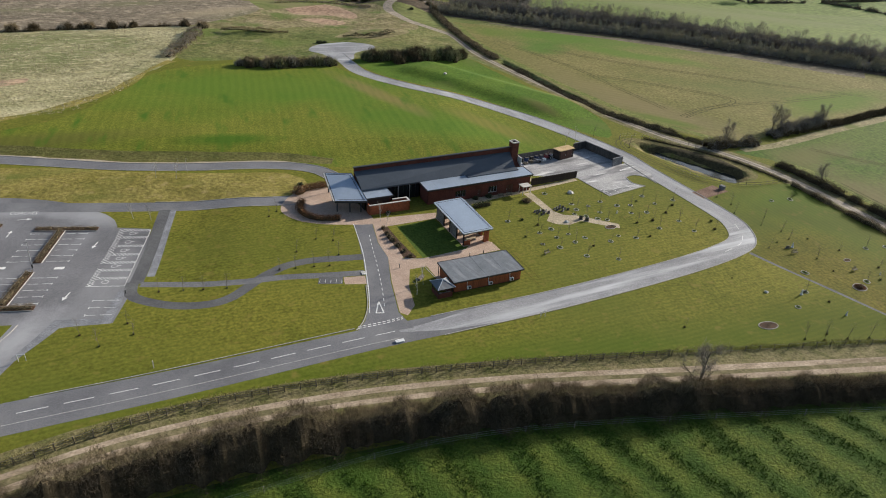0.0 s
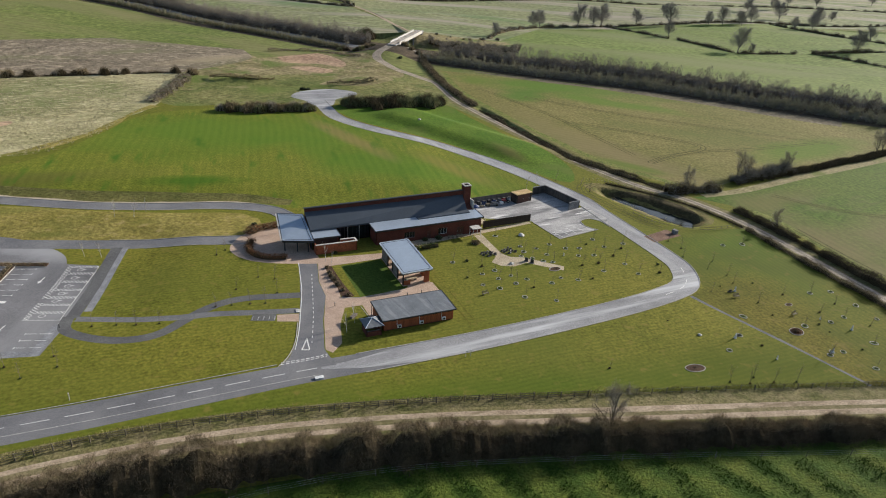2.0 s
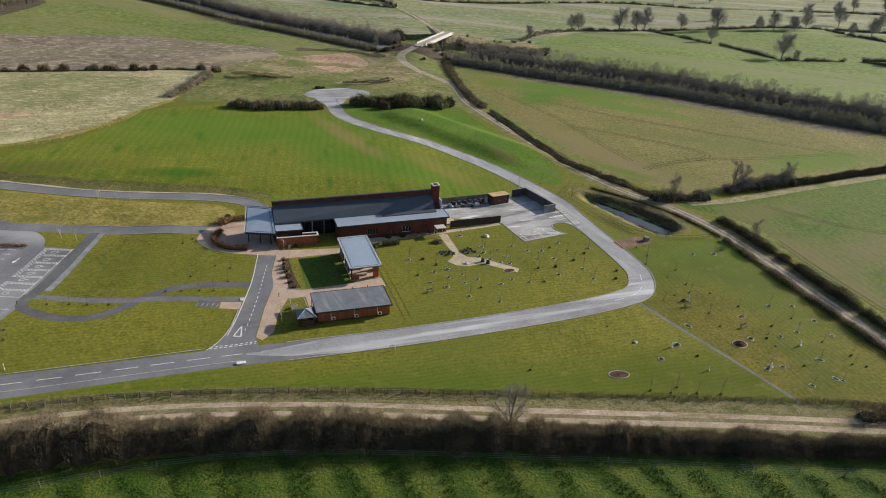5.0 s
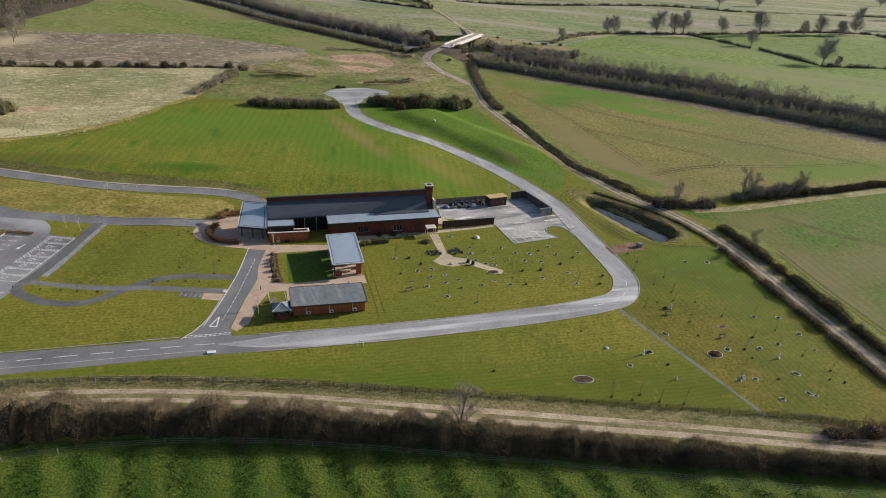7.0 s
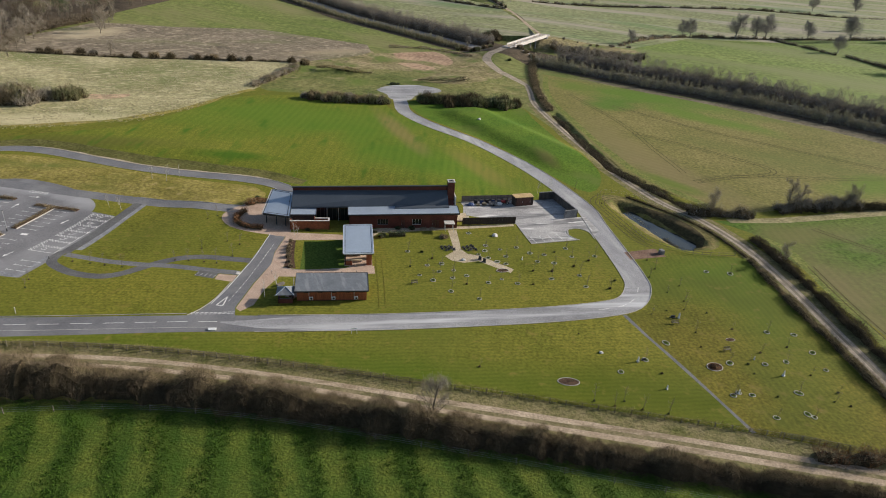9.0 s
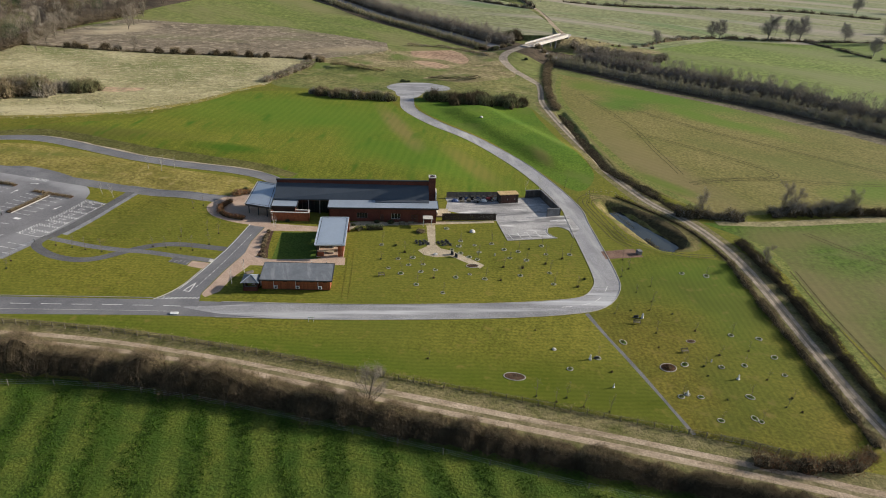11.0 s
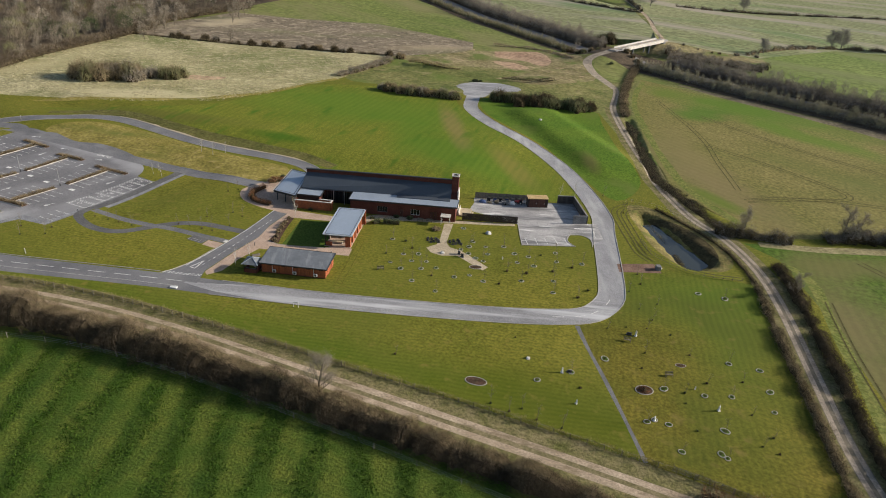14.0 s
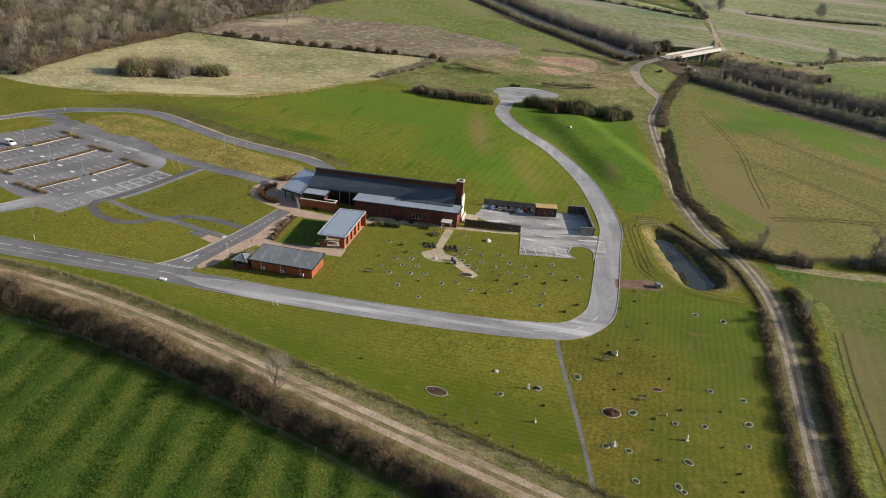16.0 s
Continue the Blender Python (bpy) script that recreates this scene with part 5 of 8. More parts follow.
def loading_slab():
    e = empty("loading_platform", site(29.2, 3.6), "cream concrete loading platform beside the chimney", "platform")
    part("slab", block(0, 3.6, 0, 5.2, 0, 0.35, 0.03), M["pale_path"], e)
    part("side_wall", block(0.15, 0.4, 0.1, 5.1, 0.35, 1.1), M["coping"], e)
    part("step", block(3.65, 4.2, 1.5, 3.6, 0, 0.18), M["pale_path"], e)
    for y in (0.3, 2.6, 4.9):
        part("guard_post", block(3.4, 3.46, y, y + 0.06, 0.35, 1.3), M["steel"], e)
    part("guard_rail", block(3.4, 3.46, 0.36, 4.9, 1.24, 1.3), M["steel"], e)


loading_slab()

# ---- bridge ----
def bridge():
    a, b = Vector((41.0, 413.5, 0)), Vector((61.5, 465.0, 0))
    d = b - a
    m = Matrix.Translation(a) @ Matrix.Rotation(math.atan2(d.y, d.x), 4, "Z")
    e = empty("road_bridge", m, "pale concrete farm bridge over the main road", "bridge")
    n = d.length
    za, zb = 6.15, 7.5

    def top(x):
        return za + (zb - za) * x / n

    def beam(name, x0, x1, y0, y1, lo, hi, material, label=""):
        return part(name, prism([(x0, y0), (x1, y0), (x1, y1), (x0, y1)], [top(x0) + lo, top(x1) + lo, top(x1) + lo, top(x0) + lo], [top(x0) + hi, top(x1) + hi, top(x1) + hi, top(x0) + hi]), material, e, label)
    beam("deck", -1, n + 2, -2.7, 2.7, -0.9, 0.0, M["yard"])
    beam("wheel_track", -1, n + 2, -1.5, -0.5, 0.004, 0.02, M["track"])
    beam("wheel_track", -1, n + 2, 0.5, 1.5, 0.004, 0.02, M["track"])
    for y in (-2.95, 2.71):
        beam("parapet", 5, n - 3, y, y + 0.24, -1.1, 0.75, M["coping"], "pale concrete parapet")
        beam("parapet_rail", 5, n - 3, y + 0.08, y + 0.16, 0.95, 1.03, M["steel"])
        for k in range(12):
            x = 5.2 + k * (n - 8.6) / 11
            part("rail_post", block(x - 0.05, x + 0.05, y + 0.07, y + 0.17, top(x) + 0.75, top(x) + 0.96), M["steel"], e)
    for x in (n * 0.34, n * 0.68):
        for y in (-1.7, 1.7):
            part("pier", rod(bmesh.new(), (x, y, -1.5), (x, y, top(x) - 0.9), 0.45, 0.45, 10), M["grey_panel"], e)
    for x in (3.5, n - 2.5):
        part("abutment", block(x - 1.2, x + 1.2, -3.2, 3.2, -1.0, top(x) - 0.92), M["grey_panel"], e)


bridge()


# ---- pond ----
w = mesh_object("pond_water", [(x, y, -1.75) for x, y in ((84, 176), (104, 150), (130, 168), (108, 196))], [(0, 1, 2, 3)], M["water"])
tagged(w, "still grey water reflecting the sky in a pond", "water", kind="structure")


# ---- hedges, shrubs and trees ----
def twigs(rng, centres, spread, length, width, up=0.6):
    """Slender blades round the centres, pointing up and out."""
    n = len(centres)
    c = np.asarray(centres) + rng.normal(0, 1, (n, 3)) * spread
    d = rng.normal(0, 1, (n, 3))
    d[:, 2] = np.abs(d[:, 2]) + up
    d /= np.linalg.norm(d, axis=1)[:, None]
    s = np.cross(d, rng.normal(0, 1, (n, 3)))
    s /= np.linalg.norm(s, axis=1)[:, None] + 1e-9
    ln = length * rng.uniform(0.5, 1.4, (n, 1))
    wd = width * rng.uniform(0.6, 1.4, (n, 1))
    a, b, t = c - s * wd, c + s * wd, c + d * ln
    v = np.stack((a, b, t), axis=1).reshape(-1, 3)
    f = np.arange(n * 3).reshape(-1, 3)
    return v, f


def join(name, lots, material, parent=None):
    vs, fs, k = [], [], 0
    for v, f in lots:
        vs.append(v)
        fs.append(f + k)
        k += len(v)
    return mesh_object(name, np.concatenate(vs).tolist(), np.concatenate(fs).tolist(), material, parent)


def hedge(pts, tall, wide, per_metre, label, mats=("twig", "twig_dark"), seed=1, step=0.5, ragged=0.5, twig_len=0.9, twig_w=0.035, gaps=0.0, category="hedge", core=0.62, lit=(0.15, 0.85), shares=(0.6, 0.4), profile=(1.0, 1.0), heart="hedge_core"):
    rng = np.random.default_rng(seed)
    line = curve_through(pts, step)
    xy = np.array([(p.x, p.y) for p in line])
    n = len(xy)
    e = empty("hedge", Matrix(), label, category)
    k1, k2 = max(5, int(7 / step)), max(3, int(3 / step))
    wob = np.convolve(rng.normal(0, 1, n + 60), np.hanning(k1), "same")[30:30 + n]
    wob2 = np.convolve(rng.normal(0, 1, n + 60), np.hanning(k2), "same")[30:30 + n]
    wob, wob2 = wob / wob.std(), wob2 / wob2.std()
    hh = tall * np.clip(1 + 0.42 * ragged * wob + 0.22 * ragged * wob2, 0.25 if gaps else 0.4, 1.9)
    ww = wide * np.clip(1 + 0.35 * ragged * wob2, 0.45, 1.6)
    fade = np.interp(np.linspace(0, 1, n), np.linspace(0, 1, len(profile)), profile)
    hh, ww = hh * fade, ww * np.sqrt(fade)
    if gaps:
        low = np.clip((wob + 1.6 - 2.2 * gaps) * 2, 0.08, 1)
        hh, ww = hh * low, ww * np.clip(low * 1.4, 0.25, 1)
    tan = np.gradient(xy, axis=0)
    tan /= np.linalg.norm(tan, axis=1)[:, None]
    nor = np.column_stack((-tan[:, 1], tan[:, 0]))
    z0 = height(xy[:, 0], xy[:, 1])
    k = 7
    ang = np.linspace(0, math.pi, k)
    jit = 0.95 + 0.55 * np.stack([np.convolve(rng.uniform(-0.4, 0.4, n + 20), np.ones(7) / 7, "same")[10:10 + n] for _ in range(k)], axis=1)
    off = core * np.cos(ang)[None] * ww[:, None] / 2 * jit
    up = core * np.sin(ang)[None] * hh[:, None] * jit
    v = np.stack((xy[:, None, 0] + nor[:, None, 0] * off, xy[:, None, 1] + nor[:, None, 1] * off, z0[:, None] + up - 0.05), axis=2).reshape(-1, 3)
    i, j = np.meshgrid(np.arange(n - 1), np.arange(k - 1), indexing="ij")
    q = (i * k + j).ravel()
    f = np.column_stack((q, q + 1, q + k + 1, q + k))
    # solid filler core; its dark colour stands for shade between the twigs
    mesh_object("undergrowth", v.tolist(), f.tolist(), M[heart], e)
    total = int(per_metre * step * n)
    # first tone keeps to the lit arc: light and shade set by colour
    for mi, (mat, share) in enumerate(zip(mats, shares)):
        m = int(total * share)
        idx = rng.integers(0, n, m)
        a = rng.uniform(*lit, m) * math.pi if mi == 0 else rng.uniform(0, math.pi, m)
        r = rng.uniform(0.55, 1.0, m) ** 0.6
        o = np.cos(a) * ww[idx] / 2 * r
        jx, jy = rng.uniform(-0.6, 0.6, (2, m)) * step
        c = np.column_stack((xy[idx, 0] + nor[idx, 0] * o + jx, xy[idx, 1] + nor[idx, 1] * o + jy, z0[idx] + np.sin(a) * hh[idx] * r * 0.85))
        tv, tf = twigs(rng, c, 0.18, twig_len, twig_w)
        tagged(mesh_object("twig_mass", tv.tolist(), tf.tolist(), M[mat], e), kind="stuff")
    return e


def branch_tree(seed, tall, spread, levels=3, trunk=0.18, kids=3, thin=0.014, bole=0.34):
    """A bare tree: a tapered stem that throws limbs all the way up, each of which throws its own."""
    rng = random.Random(seed)
    bm = bmesh.new()

    def grow(p, d, ln, r, lev, start):
        steps = max(3, 7 - 2 * lev)
        for k in range(steps):
            q = p + d * ln / steps
            r2 = max(thin, r * (1 - 0.72 / steps))
            rod(bm, p, q, r, r2, 6 if lev == 0 else 4 if lev == 1 else 3)
            p, r = q, r2
            lift = 0.10 if lev else 0.02
            bend = 0.13 if lev else 0.05
            d = (d + Vector((rng.gauss(0, bend), rng.gauss(0, bend), lift + rng.gauss(0, 0.06)))).normalized()
            f = (k + 1) / steps
            if lev < levels and f >= start:
                for _ in range(kids if lev == 0 else max(1, kids - 1)):
                    a = rng.uniform(0, 2 * math.pi)
                    s = d.cross(Vector((math.cos(a), math.sin(a), 0.31))).normalized()
                    open_up = spread * rng.uniform(0.8, 1.25)
                    nd = (d * math.cos(open_up) + s * math.sin(open_up)).normalized()
                    nd.z = max(nd.z, -0.05)
                    grow(p, nd.normalized(), ln * (0.62 - 0.30 * f) * rng.uniform(0.75, 1.15), max(thin, r * 0.6), lev + 1, 0.3)
    grow(Vector((0, 0, -0.1)), Vector((rng.gauss(0, 0.05), rng.gauss(0, 0.05), 1)).normalized(), tall * 0.86, trunk, 0, bole)
    return bm


def tree_kind(name, seed, tall, spread, label, levels=4, trunk=0.18, kids=3, thin=0.014, material="bark", twig_mat=None, twig_n=0, twig_len=0.5, twig_w=0.02, group="", bole=0.34, crown=False):
    e = empty(name, Matrix(), label, "tree", group)
    bm = branch_tree(seed, tall, spread, levels, trunk, kids, thin, bole)
    tips = np.array([v.co[:] for v in bm.verts if v.co.z > tall * 0.22])
    part("trunk", bm, M[material], e)
    if twig_n:
        rng = np.random.default_rng(seed)
        src = tips[rng.integers(0, len(tips), twig_n)]
        if crown:
            u = rng.normal(0, 1, (150, 3))
            u *= (rng.uniform(0.2, 1.0, (150, 1)) ** 0.5 / np.linalg.norm(u, axis=1)[:, None])
            hub = u * (tall * 0.42, tall * 0.42, tall * 0.38) + (0, 0, tall * 0.58)
            extra = hub[rng.integers(0, 150, twig_n)] + rng.normal(0, tall * 0.06, (twig_n, 3))
            src = np.concatenate((src, extra))
        v, f = twigs(rng, src, 0.12 + tall * 0.012, twig_len, twig_w, 0.3)
        tagged(mesh_object("crown", v.tolist(), f.tolist(), M[twig_mat or "twig"], e), kind="stuff")
    return e


def shrub(name, seed, wide, tall, n, mat, label, core="hedge_core", category="shrub", group="", twig_len=0.4, twig_w=0.03, lobes=1):
    """A bush of one or more uneven lobes: lumpy hearts under many short blades."""
    rng = np.random.default_rng(seed)
    e = empty(name, Matrix(), label, category, group)
    k = np.arange(lobes)
    far = np.where(k == 0, 0.0, rng.uniform(0.18, 0.34, lobes)) * wide
    turn = k * 2.4 + rng.uniform(0, 1, lobes)
    cx, cy = far * np.cos(turn), far * np.sin(turn)
    rw = wide / 2 * np.where(k == 0, 1.0 if lobes == 1 else 0.7, rng.uniform(0.32, 0.6, lobes))
    rh = tall * np.where(k == 0, 1.0, rng.uniform(0.4, 0.95, lobes))
    bm = bmesh.new()
    for i in range(lobes):
        made = bmesh.ops.create_icosphere(bm, subdivisions=2 if lobes == 1 else 1, radius=1)["verts"]
        for v in made:
            q = rng.uniform(0.55, 0.85)
            v.co = Vector((cx[i] + v.co.x * rw[i] * q, cy[i] + v.co.y * rw[i] * q, max(-0.05, v.co.z * rh[i] * q)))
    # filler lobes, coloured dark for the shade inside the bush
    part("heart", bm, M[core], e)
    u = rng.normal(0, 1, (n, 3))
    u /= np.linalg.norm(u, axis=1)[:, None]
    u[:, 2] = np.abs(u[:, 2])
    r = rng.uniform(0.6, 1.0, (n, 1))
    w = rng.integers(0, lobes, n)
    c = u * r * np.column_stack((rw[w], rw[w], rh[w] * 0.85)) + np.column_stack((cx[w], cy[w], 0 * cx[w]))
    v, f = twigs(rng, c, 0.08 if lobes == 1 else 0.2, twig_len, twig_w)
    tagged(mesh_object("foliage", v.tolist(), f.tolist(), M[mat], e), kind="stuff")
    return e


def place(kind, x, y, turn=0.0, size=1.0, first=[]):
    """A copy of a thing on the ground; the first use moves the original."""
    m = pose(x, y, hz(x, y), 0, 0, turn) @ Matrix.Scale(size, 4)
    if kind not in first:
        first.append(kind)
        kind.matrix_world = m
        return kind
    ob = copy_thing(kind, pose(x, y, hz(x, y), 0, 0, turn))
    ob.scale = (size,) * 3
    return ob


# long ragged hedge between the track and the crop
# pale twigs on its sunlit arc, near-black ones colour in the shaded side
hedge([(-95, 29), (-60, 50.6), (-42, 60.3), (-23, 67.3), (0, 72.6), (27, 75.2), (56, 75.6), (79, 75.7), (100, 75.8), (122, 75.7), (136, 75.9)], 5.1, 8.2, 1000, "ragged bare thorn hedge along the gravel track", mats=("twig", "bramble_shade"), lit=(0.12, 0.56), shares=(0.42, 0.58), profile=(1.3, 1.3, 1.3, 1.3, 1.2, 1.08, 0.84, 0.68, 0.5, 0.44, 0.4), seed=2, ragged=0.45, twig_len=0.9, twig_w=0.015)
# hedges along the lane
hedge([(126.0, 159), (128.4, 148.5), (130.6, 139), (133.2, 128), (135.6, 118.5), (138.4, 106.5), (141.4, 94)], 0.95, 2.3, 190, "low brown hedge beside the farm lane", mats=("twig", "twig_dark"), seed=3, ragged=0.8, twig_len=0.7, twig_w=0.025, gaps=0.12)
hedge([(130.2, 173.5), (132.6, 166.5), (135.4, 156), (138.3, 143.5), (141, 131), (143.6, 118), (146.6, 104), (149, 94)], 1.5, 3.4, 260, "dark bramble hedge beyond the farm lane", mats=("bramble_shade", "twig_dark"), seed=4, ragged=0.6, twig_len=0.8, twig_w=0.022, gaps=0.05)
hedge([(72.5, 288), (76.6, 275), (81.8, 257), (88, 238.5), (95.4, 219.5), (104, 208), (116, 190.5)], 1.3, 5.2, 230, "dark bramble and sedge filling the ditch beside the lane", mats=("bramble_shade", "twig_green"), shares=(0.72, 0.28), seed=5, ragged=0.7, twig_len=0.8, twig_w=0.025, gaps=0.08)
hedge([(168, 207.5), (181, 212.5), (198, 221), (214, 227.5), (236, 239), (262, 251)], 2.2, 3.0, 150, "dark clipped field hedge at the edge of the crop", mats=("twig_dark", "bramble_shade"), seed=6, ragged=0.35, twig_w=0.04)
hedge([(114.5, 187.5), (121, 188), (128, 189.5), (134, 190.5)], 2.6, 4.0, 300, "dark bramble thicket at the bend of the lane", mats=("twig_dark", "twig_far"), seed=46, ragged=0.8, twig_len=1.1, twig_w=0.018)
hedge([(142.5, 197.5), (149, 200.5), (156, 203.5), (163, 206), (169.5, 208.5)], 3.3, 5.0, 420, "tangled grey brushwood and fallen branches in a field corner", mats=("twig_far", "twig_dark"), seed=47, ragged=0.9, twig_len=1.6, twig_w=0.016, category="brushwood")
hedge([(97.0, 187.2), (102.7, 177.6), (106.2, 170.8), (108.9, 164.0)], 0.5, 1.3, 140, "dark rushes and stones along the pond shore", mats=("twig_dark", "straw"), seed=49, ragged=0.9, twig_len=0.4, twig_w=0.03, gaps=0.5, category="rushes", core=0.3)
hedge([(97.5, 195.2), (105.7, 188.9), (112.6, 182.6), (118.4, 175.8), (122.9, 167.4), (125.7, 160.5)], 0.4, 0.9, 120, "thin dark line of sedge above the pond", mats=("bramble_shade", "twig_dark"), seed=48, ragged=0.6, twig_len=0.4, twig_w=0.03, category="sedge")
hedge([(57.5, 400), (58.6, 378), (60.6, 354), (63.4, 330), (66.6, 312), (71, 293)], 1.5, 4.6, 160, "brown bramble bank beside the lane", mats=("twig", "twig_dark"), seed=7, ragged=0.6, twig_w=0.04)
hedge([(-228, 295), (-190, 302), (-145, 312), (-105, 326), (-64, 340)], 0.9, 1.8, 60, "broken dark hedge between two fields", mats=("twig_dark", "twig"), seed=8, ragged=0.9, gaps=0.5)
BUSHES = [shrub("bush", 141 + k, 4.4, 2.9, 1500, mt, lb, group="bushes of the thickets", twig_len=1.0, twig_w=0.03, lobes=7) for k, (mt, lb) in enumerate((("twig_dark", "dark bare thorn bush in a thicket"), ("twig", "brown bare thorn bush in a thicket"), ("evergreen", "dark evergreen bush in a thicket"), ("twig_grey", "grey bare scrub bush in a thicket"), ("twig_green", "lichened olive bush in a thicket")))]


def thicket(pts, count, kinds, seed, wide=2.0, sizes=(0.7, 1.3)):
    """Bushes growing into one another along a line."""
    rng = random.Random(seed)
    line = curve_through(pts, 0.5)
    for k in range(count):
        p = line[min(len(line) - 1, int((k + rng.random()) / count * len(line)))]
        place(BUSHES[rng.choice(kinds)], p.x + rng.gauss(0, wide * 0.5), p.y + rng.gauss(0, wide * 0.5), rng.uniform(0, 360), rng.uniform(*sizes))


thicket([(-34, 270.5), (-24, 271.5), (-12, 273), (0, 275)], 40, (0, 0, 3, 4, 1), 9, 2.6, (0.9, 1.5))
thicket([(15, 284), (28, 286), (42, 290), (54, 294)], 46, (0, 0, 2, 4, 0), 10, 3.4, (1.1, 1.9))
thicket([(-143, 208), (-138, 213), (-132, 219), (-126, 224)], 26, (3, 1, 3, 4), 12, 6.0, (1.4, 2.9))
thicket([(-124, 226), (-118, 230), (-112, 235)], 13, (3, 1, 4), 28, 3.5, (0.9, 2.0))
thicket([(22, 466), (30, 472)], 9, (2, 2, 0), 31, 4.0, (1.5, 2.3))
thicket([(49, 417), (54, 412), (58, 406), (60, 400)], 9, (0, 1, 4), 32, 2.0, (0.6, 1.1))
thicket([(44.4, 392.8), (45, 393)], 2, (2,), 35, 0.6, (0.4, 0.5))
hedge([(67, 451), (80, 449), (100, 446), (124, 438)], 3.6, 15, 170, "dark scrub on the slope of the bridge embankment", mats=("twig_grey", "twig_dark"), seed=34, step=1.0, ragged=0.8, twig_len=1.6, twig_w=0.05, category="scrub")
for k, (x, y, size) in enumerate([(-185, 305, 1.0), (-181, 306.5, 1.2), (-176, 306.5, 0.9), (-167.4, 310.5, 1.3), (-161, 312, 1.1), (-146, 313, 0.7), (-139.2, 316, 1.2), (-131.5, 318.5, 1.3), (-124, 320.5, 1.3), (-114, 324, 0.9), (-111.4, 325, 1.1), (-106.4, 326.6, 0.9), (-103.6, 327.4, 1.2), (-95, 329.6, 1.4), (-90.6, 331, 1.0), (-86.6, 332.6, 1.1), (-65.2, 338.6, 1.2), (-57.6, 335.6, 1.3)]):
    place(BUSHES[(0, 0, 1, 0, 3)[k % 5]], x, y, k * 67, size)
thicket([(74, 470), (96, 474), (118, 480)], 8, (1, 3), 18, 5.0, (0.3, 0.8))
thicket([(30, 424), (20, 420), (10, 426)], 12, (0, 1, 4), 19, 4.0, (0.6, 1.1))
hedge([(-62.5, 281), (-60.5, 294), (-59, 310), (-58.5, 326)], 1.9, 6.5, 150, "pale bare scrub in the rough grass", mats=("twig_grey", "twig"), seed=11, ragged=0.9, core=0.35, twig_w=0.045)
# far field hedges
for k, (pts, tl) in enumerate((([(112, 484), (130, 525), (161, 565), (208, 594.5), (296, 622.7), (440, 676), (700, 740)], 2.4), ([(241, 603), (256, 574), (270, 540)], 1.8), ([(276, 537), (288, 512), (299, 489)], 1.8), ([(301, 486), (326, 490), (353, 495)], 2.4), ([(369, 499), (382, 470), (392, 436)], 2.4), ([(369, 499), (408, 504), (446, 508), (560, 520)], 2.4), ([(20, 650), (-10, 730), (-60, 830)], 3.0), ([(-150, 700), (-20, 655), (20, 640)], 2.4), ([(40, 730), (160, 770), (400, 830), (800, 900)], 2.4), ([(433, 668), (455, 610), (476, 546), (500, 480)], 2.6))):
    hedge(pts, tl, 2.6, 22, "far dark field hedge", mats=("twig_dark", "twig_far"), seed=20 + k, step=2.0, ragged=0.7, gaps=0.2, twig_len=1.4, twig_w=0.08, heart="twig_dark")


def tree_belt(line, wide, tall, per_metre, seed, label, material="twig_grey", dense=46, slim=2.5, up=0.45):
    """A long belt of close bare trees."""
    rng = np.random.default_rng(seed)
    pts = curve_through(line, 2.0)
    xy = np.array([(p.x, p.y) for p in pts])
    n = int(len(xy) * 2.0 * per_metre)
    i = rng.integers(0, len(xy), n)
    bx, by = xy[i, 0] + rng.normal(0, wide / 3.2, n), xy[i, 1] + rng.normal(0, wide / 3.2, n)
    bz = height(bx, by)
    th = tall * rng.uniform(0.55, 1.2, n)
    e = empty("tree_belt", Matrix(), label, "tree belt", kind="stuff")
    base = np.column_stack((bx, by, bz))
    tv = np.stack((base + (0.09, 0, 0), base - (0.09, 0, 0), base + np.column_stack((0 * th, 0 * th, th * 0.8))), 1).reshape(-1, 3)
    tv2 = np.stack((base + (0, 0.09, 0), base - (0, 0.09, 0), base + np.column_stack((0 * th, 0 * th, th * 0.8))), 1).reshape(-1, 3)
    tf = np.arange(n * 3).reshape(-1, 3)
    join("trunk_mass", [(tv, tf), (tv2, tf)], M["bark"], e)
    rep = np.repeat(np.arange(n), dense)
    m = len(rep)
    a = rng.uniform(0, 2 * math.pi, m)
    hgt = rng.uniform(0.12, 0.95, m)
    r = slim * np.sqrt(rng.uniform(0, 1, m)) * np.sin(np.clip(hgt, 0.1, 0.97) * math.pi) ** 0.6 * tall / 8
    c = np.column_stack((bx[rep] + np.cos(a) * r, by[rep] + np.sin(a) * r, bz[rep] + hgt * th[rep]))
    v, f = twigs(rng, c, 0.25, 1.0 * tall / 8, 0.048, up)
    mesh_object("crown_mass", v.tolist(), f.tolist(), M[material], e)
    return e


AXIS = curve_through(ARTERY, 20)
NORTH_SIDE, SOUTH_SIDE = offset(AXIS, 13.5), offset(AXIS, -13.0)


def stretch(line, x0, x1):
    return [(p.x, p.y) for p in line if x0 < p.x < x1]


def belt(line, tall, wide, seed, label, mats, slim=2.5, up=0.45, low=0.6, per_metre=0.8, core=0.5):
    """A belt of close young trees over dense undergrowth."""
    tree_belt(line, wide, tall * 1.25, per_metre, seed, label, mats[0], 210, slim, up)
    # the twig_wood core colours in the shaded mass below the crowns
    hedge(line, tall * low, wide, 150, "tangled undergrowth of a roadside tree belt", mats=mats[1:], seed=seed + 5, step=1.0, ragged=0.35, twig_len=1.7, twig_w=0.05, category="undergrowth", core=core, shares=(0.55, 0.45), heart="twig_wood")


EASTERN, WESTERN = "grey belt of close bare young trees along the road", "brown belt of close bare trees along the road"
